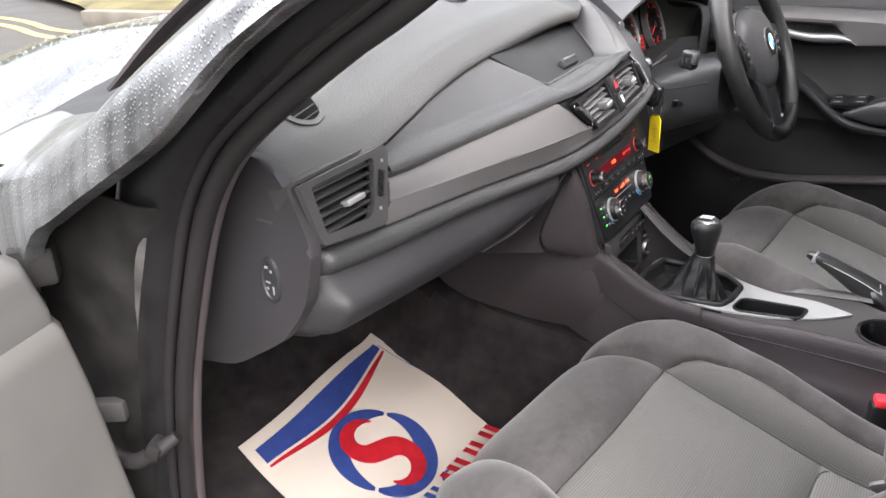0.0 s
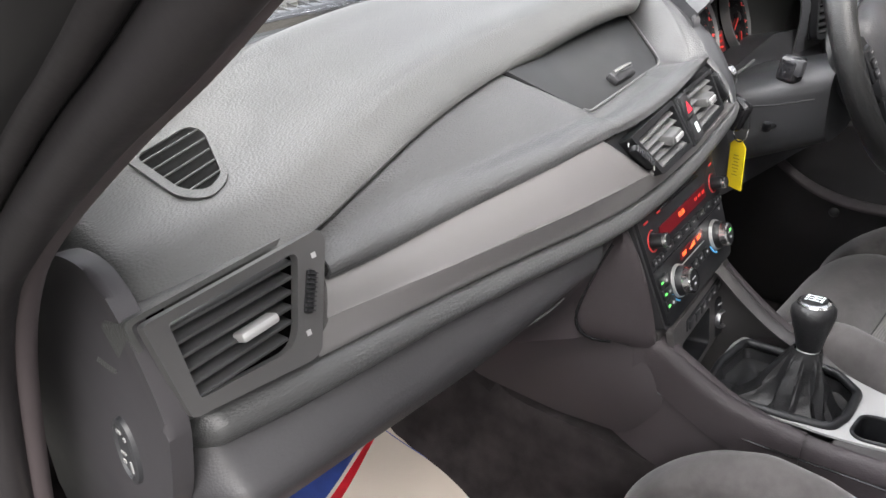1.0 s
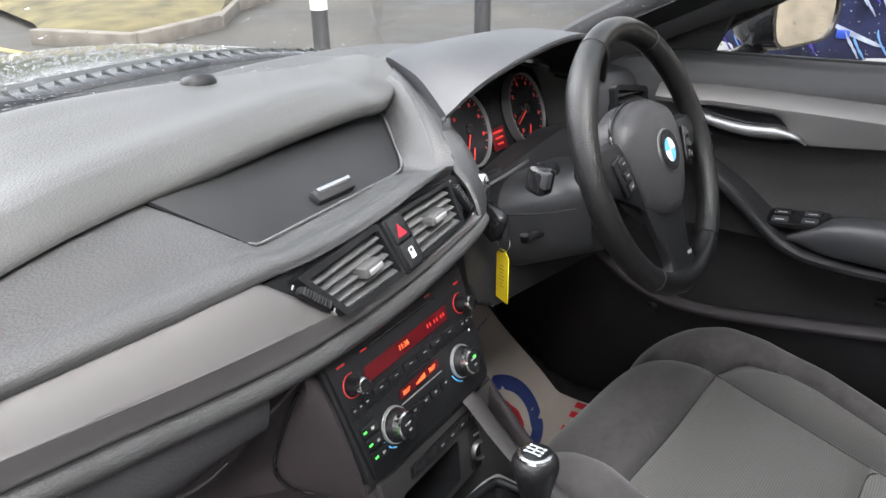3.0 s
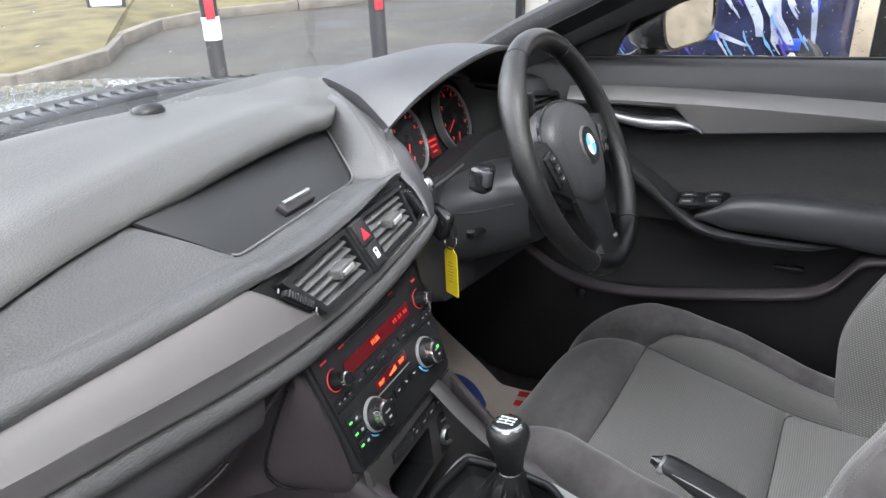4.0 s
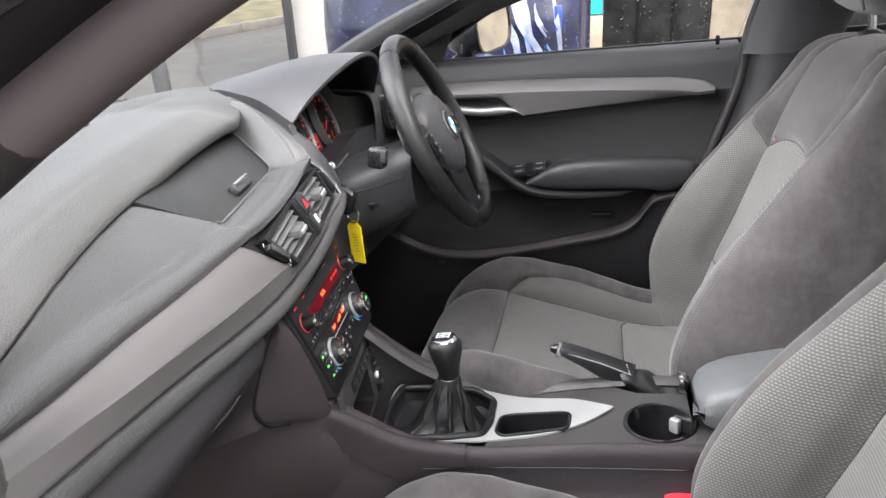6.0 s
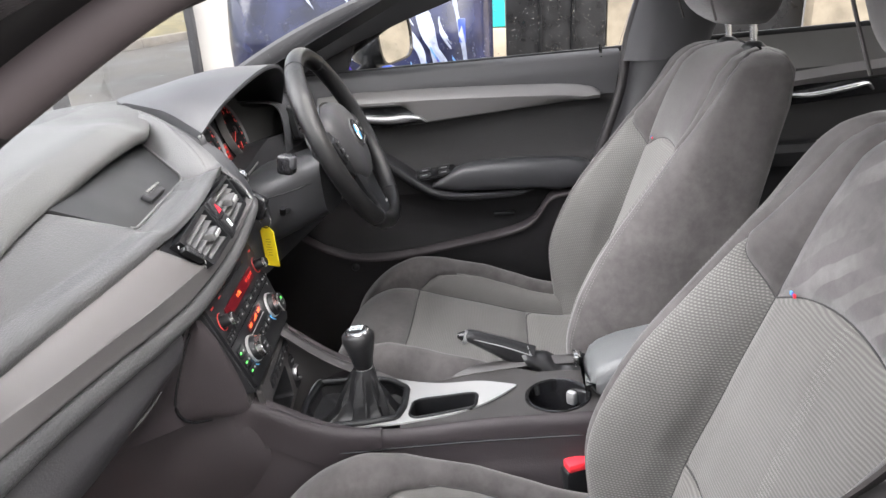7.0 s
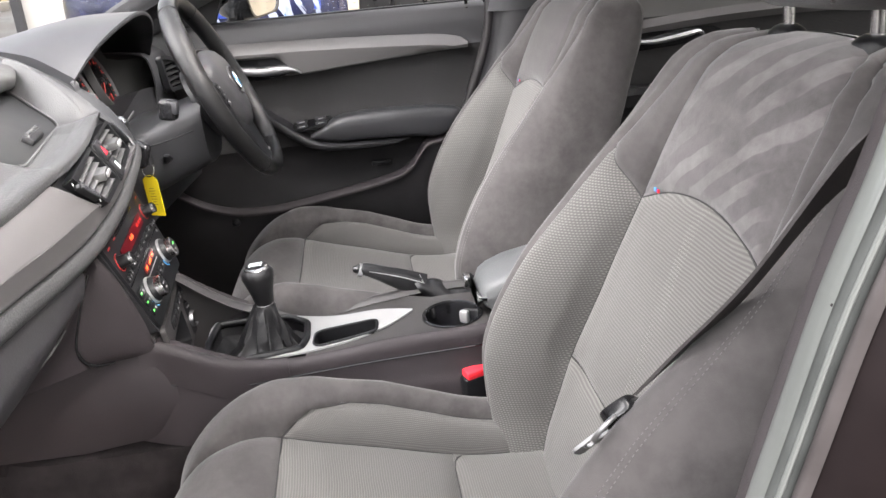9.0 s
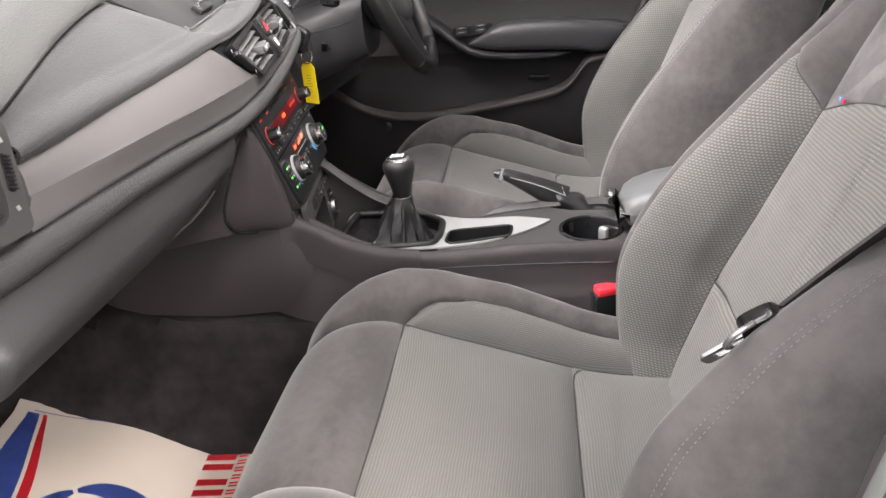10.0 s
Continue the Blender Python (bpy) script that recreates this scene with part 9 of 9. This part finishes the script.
part("sign_base", out(rbox(0.60, 0.40, 0.14, 0.04, pose(6.16, 9.0, 0.20, 0, 0, -50), 3, (0.7, 0.7))), M_BOLLARD, sign, "black rubber base")
# buildings across the yard on the driver's side
bld = thing("workshop_front", tuple(GM @ Vector((6.7, 0, 0))), "workshop front with dark doors, teal panel and buff stone", "building")
def wall(name, y0, y1, z0, z1, mat, x=6.6, d=0.2, label=""):
    return part(name, out(rbox(d, abs(y1 - y0), z1 - z0, 0.01, pose(x + d / 2, (y0 + y1) / 2, (z0 + z1) / 2))), mat, bld, label)
wall("teal_panel", 0.01, 0.55, 0.55, 2.6, M_TEAL, label="teal painted panel")
wall("stone_plinth", 0.005, 0.55, 0, 0.54, M_SAND, 6.58)
wall("dark_door", -0.97, 0.0, 0, 2.6, M_DARKDOOR, label="tall dark glazed door")
for y in (-0.33, -0.65):
    wall("door_stile", y - 0.02, y + 0.02, 0, 2.6, M_GLOSS, 6.575, 0.02)
wall("stone_pier", -1.9, -0.98, 0, 3.2, M_SAND, label="buff stone pier")
wall("dark_opening", -2.9, -1.91, 0, 2.4, M_DARKDOOR, 6.8)
wall("stone_wall", -9.0, -2.91, 0, 3.6, M_SAND)
wall("parapet", -1.9, 3.2, 2.61, 4.2, M_WALL, 6.7, 0.4)
wall("render_wall", 0.56, 3.2, 0, 2.6, M_WALL, 6.75, label="pale rendered wall")
wall("corner_trim", 3.2, 3.28, 0, 4.2, M_BOLLARD, 6.68)
M_VANVIOLET = material("wrapped_car_violet", (0.05, 0.03, 0.22), 0.3, coat=0.5)
M_VANSKY = material("wrapped_car_sky", (0.10, 0.22, 0.42), 0.3, coat=0.5)
# vehicle in a printed wrap, parked alongside
van = thing("wrapped_car", tuple(GM @ Vector((4.6, 1.6, 0))), "parked car in a blue printed wrap with pale reflection streaks, wet with rain", "car")
def car_side(z):
    return np.interp(z, [0.25, 0.45, 0.75, 0.95, 1.10, 1.35, 1.45], [0.06, 0.0, -0.02, 0.02, 0.06, 0.20, 0.42])
rows = []
for y in np.linspace(0.12, 2.1, 50):
    k = min(1.0, (y - 0.12) / 0.35, (2.1 - y) / 0.35)
    round_in = 0.55 * (1 - math.sqrt(max(0, 1 - (1 - k) ** 2)))
    rows.append([tuple(GM @ Vector((4.25 + car_side(z) + round_in, y, z))) for z in np.linspace(0.25, 1.45, 26)])
sheet("car_body", rows, M_VAN, van, "navy printed bodywork", thick=0.02)
# reflections along the body, laid on as pale coloured streaks
for i, pts in enumerate(([(0.78, 0.90), (0.70, 0.80), (0.62, 0.66), (0.60, 0.56)], [(0.62, 1.0), (0.58, 0.86), (0.55, 0.74), (0.50, 0.62), (0.46, 0.52)], [(1.1, 0.66), (0.92, 0.60), (0.80, 0.55), (0.66, 0.50)], [(0.9, 1.1), (0.8, 1.0), (0.72, 0.93)], [(1.5, 0.8), (1.3, 0.7), (1.1, 0.62)], [(0.40, 1.1), (0.36, 0.9), (0.33, 0.7), (0.31, 0.5)])):
    w = (0.03, 0.05, 0.035, 0.03, 0.05, 0.018)[i]
    g = []
    for y, z in cr(pts, 20):
        k = min(1.0, (y - 0.12) / 0.35)
        ri = 0.55 * (1 - math.sqrt(max(0, 1 - (1 - k) ** 2)))
        ww = w * (0.6 + 0.5 * abs(math.sin(9 * y + 7 * z)))
        g.append([tuple(GM @ Vector((4.243 + car_side(z) + ri, y + s * ww, z))) for s in (-1, -0.3, 0.3, 1)])
    sheet("body_streak", g, M_VANPALE, van, "pale streak in place of a reflection", thick=0.003)
rnd = random.Random(11)
for i in range(46):
    y, z = rnd.uniform(0.30, 1.5), rnd.uniform(0.42, 1.15)
    k = min(1.0, (y - 0.12) / 0.35)
    ri = 0.55 * (1 - math.sqrt(max(0, 1 - (1 - k) ** 2)))
    bend = rnd.uniform(-0.5, 0.5)
    g = []
    for s in np.linspace(0, 1, 8):
        yy, zz = y + 0.10 * (s - 0.5) * math.cos(bend + s), z + 0.14 * (s - 0.5)
        ww = rnd.uniform(0.004, 0.012) * math.sin(math.pi * (0.1 + 0.8 * s))
        g.append([tuple(GM @ Vector((4.241 + car_side(zz) + ri, yy + q * ww, zz))) for q in (-1, 1)])
    sheet("body_streak", g, rnd.choice((M_VANPALE, M_VANPALE, M_VANVIOLET, M_VANSKY)), van, thick=0.003)
part("tail_lamp", out(rbox(0.03, 0.075, 0.075, 0.012, pose(4.30, 0.50, 0.65, 0, 0, 30))), M_RED, van, "red tail lamp")
M_VANBLUE = material("wrapped_car_blue", (0.02, 0.05, 0.30), 0.3, coat=0.5)
for y, z, w, h in ((0.42, 0.52, 0.10, 0.07), (0.33, 0.78, 0.05, 0.16), (0.86, 0.55, 0.07, 0.05), (0.95, 0.72, 0.09, 0.10)):
    k = min(1.0, (y - 0.12) / 0.35)
    ri = 0.55 * (1 - math.sqrt(max(0, 1 - (1 - k) ** 2)))
    part("wrap_patch", out(rbox(0.012, w, h, 0.005, pose(4.246 + car_side(z) + ri, y, z, 0, 0, 40 * (1 - k)))), M_VANBLUE, van, "bright blue print")
for y in (0.55, 1.65):
    wh = part("wheel", out(lathe([(0, 0.10), (0.20, 0.10), (0.30, 0.09), (0.325, 0.05), (0.325, -0.10), (0, -0.10)], pose(4.36, y, 0.325) @ axes((0, 0, 0), (0, -1, 0), (0, 0, 1)), 32)), M_BOLLARD, van)
    part("wheel_rim", out(lathe([(0, 0.108), (0.06, 0.112), (0.20, 0.104), (0.21, 0.10), (0, 0.10)], pose(4.36, y, 0.325) @ axes((0, 0, 0), (0, -1, 0), (0, 0, 1)), 24)), M_SILVER, wh)
# far hedge and sheds close the view
M_HEDGE = material("far_hedge", (0.05, 0.06, 0.03), 0.95, vary=0.5, vary_scale=0.8, bump=1.0, bump_scale=6)
g = []
for a in np.linspace(-2.2, 2.2, 80):
    r = 55 + 3 * math.sin(3 * a)
    g.append([tuple(GM @ Vector((r * math.sin(a + 0.6), r * math.cos(a + 0.6), z))) for z in (0, 2 + math.sin(9 * a), 4 + math.sin(17 * a) + 0.6 * math.sin(43 * a))])
tagged(sheet("backdrop", g, M_HEDGE, None, "dark hedges beyond the road"), category="hedge", kind="structure")
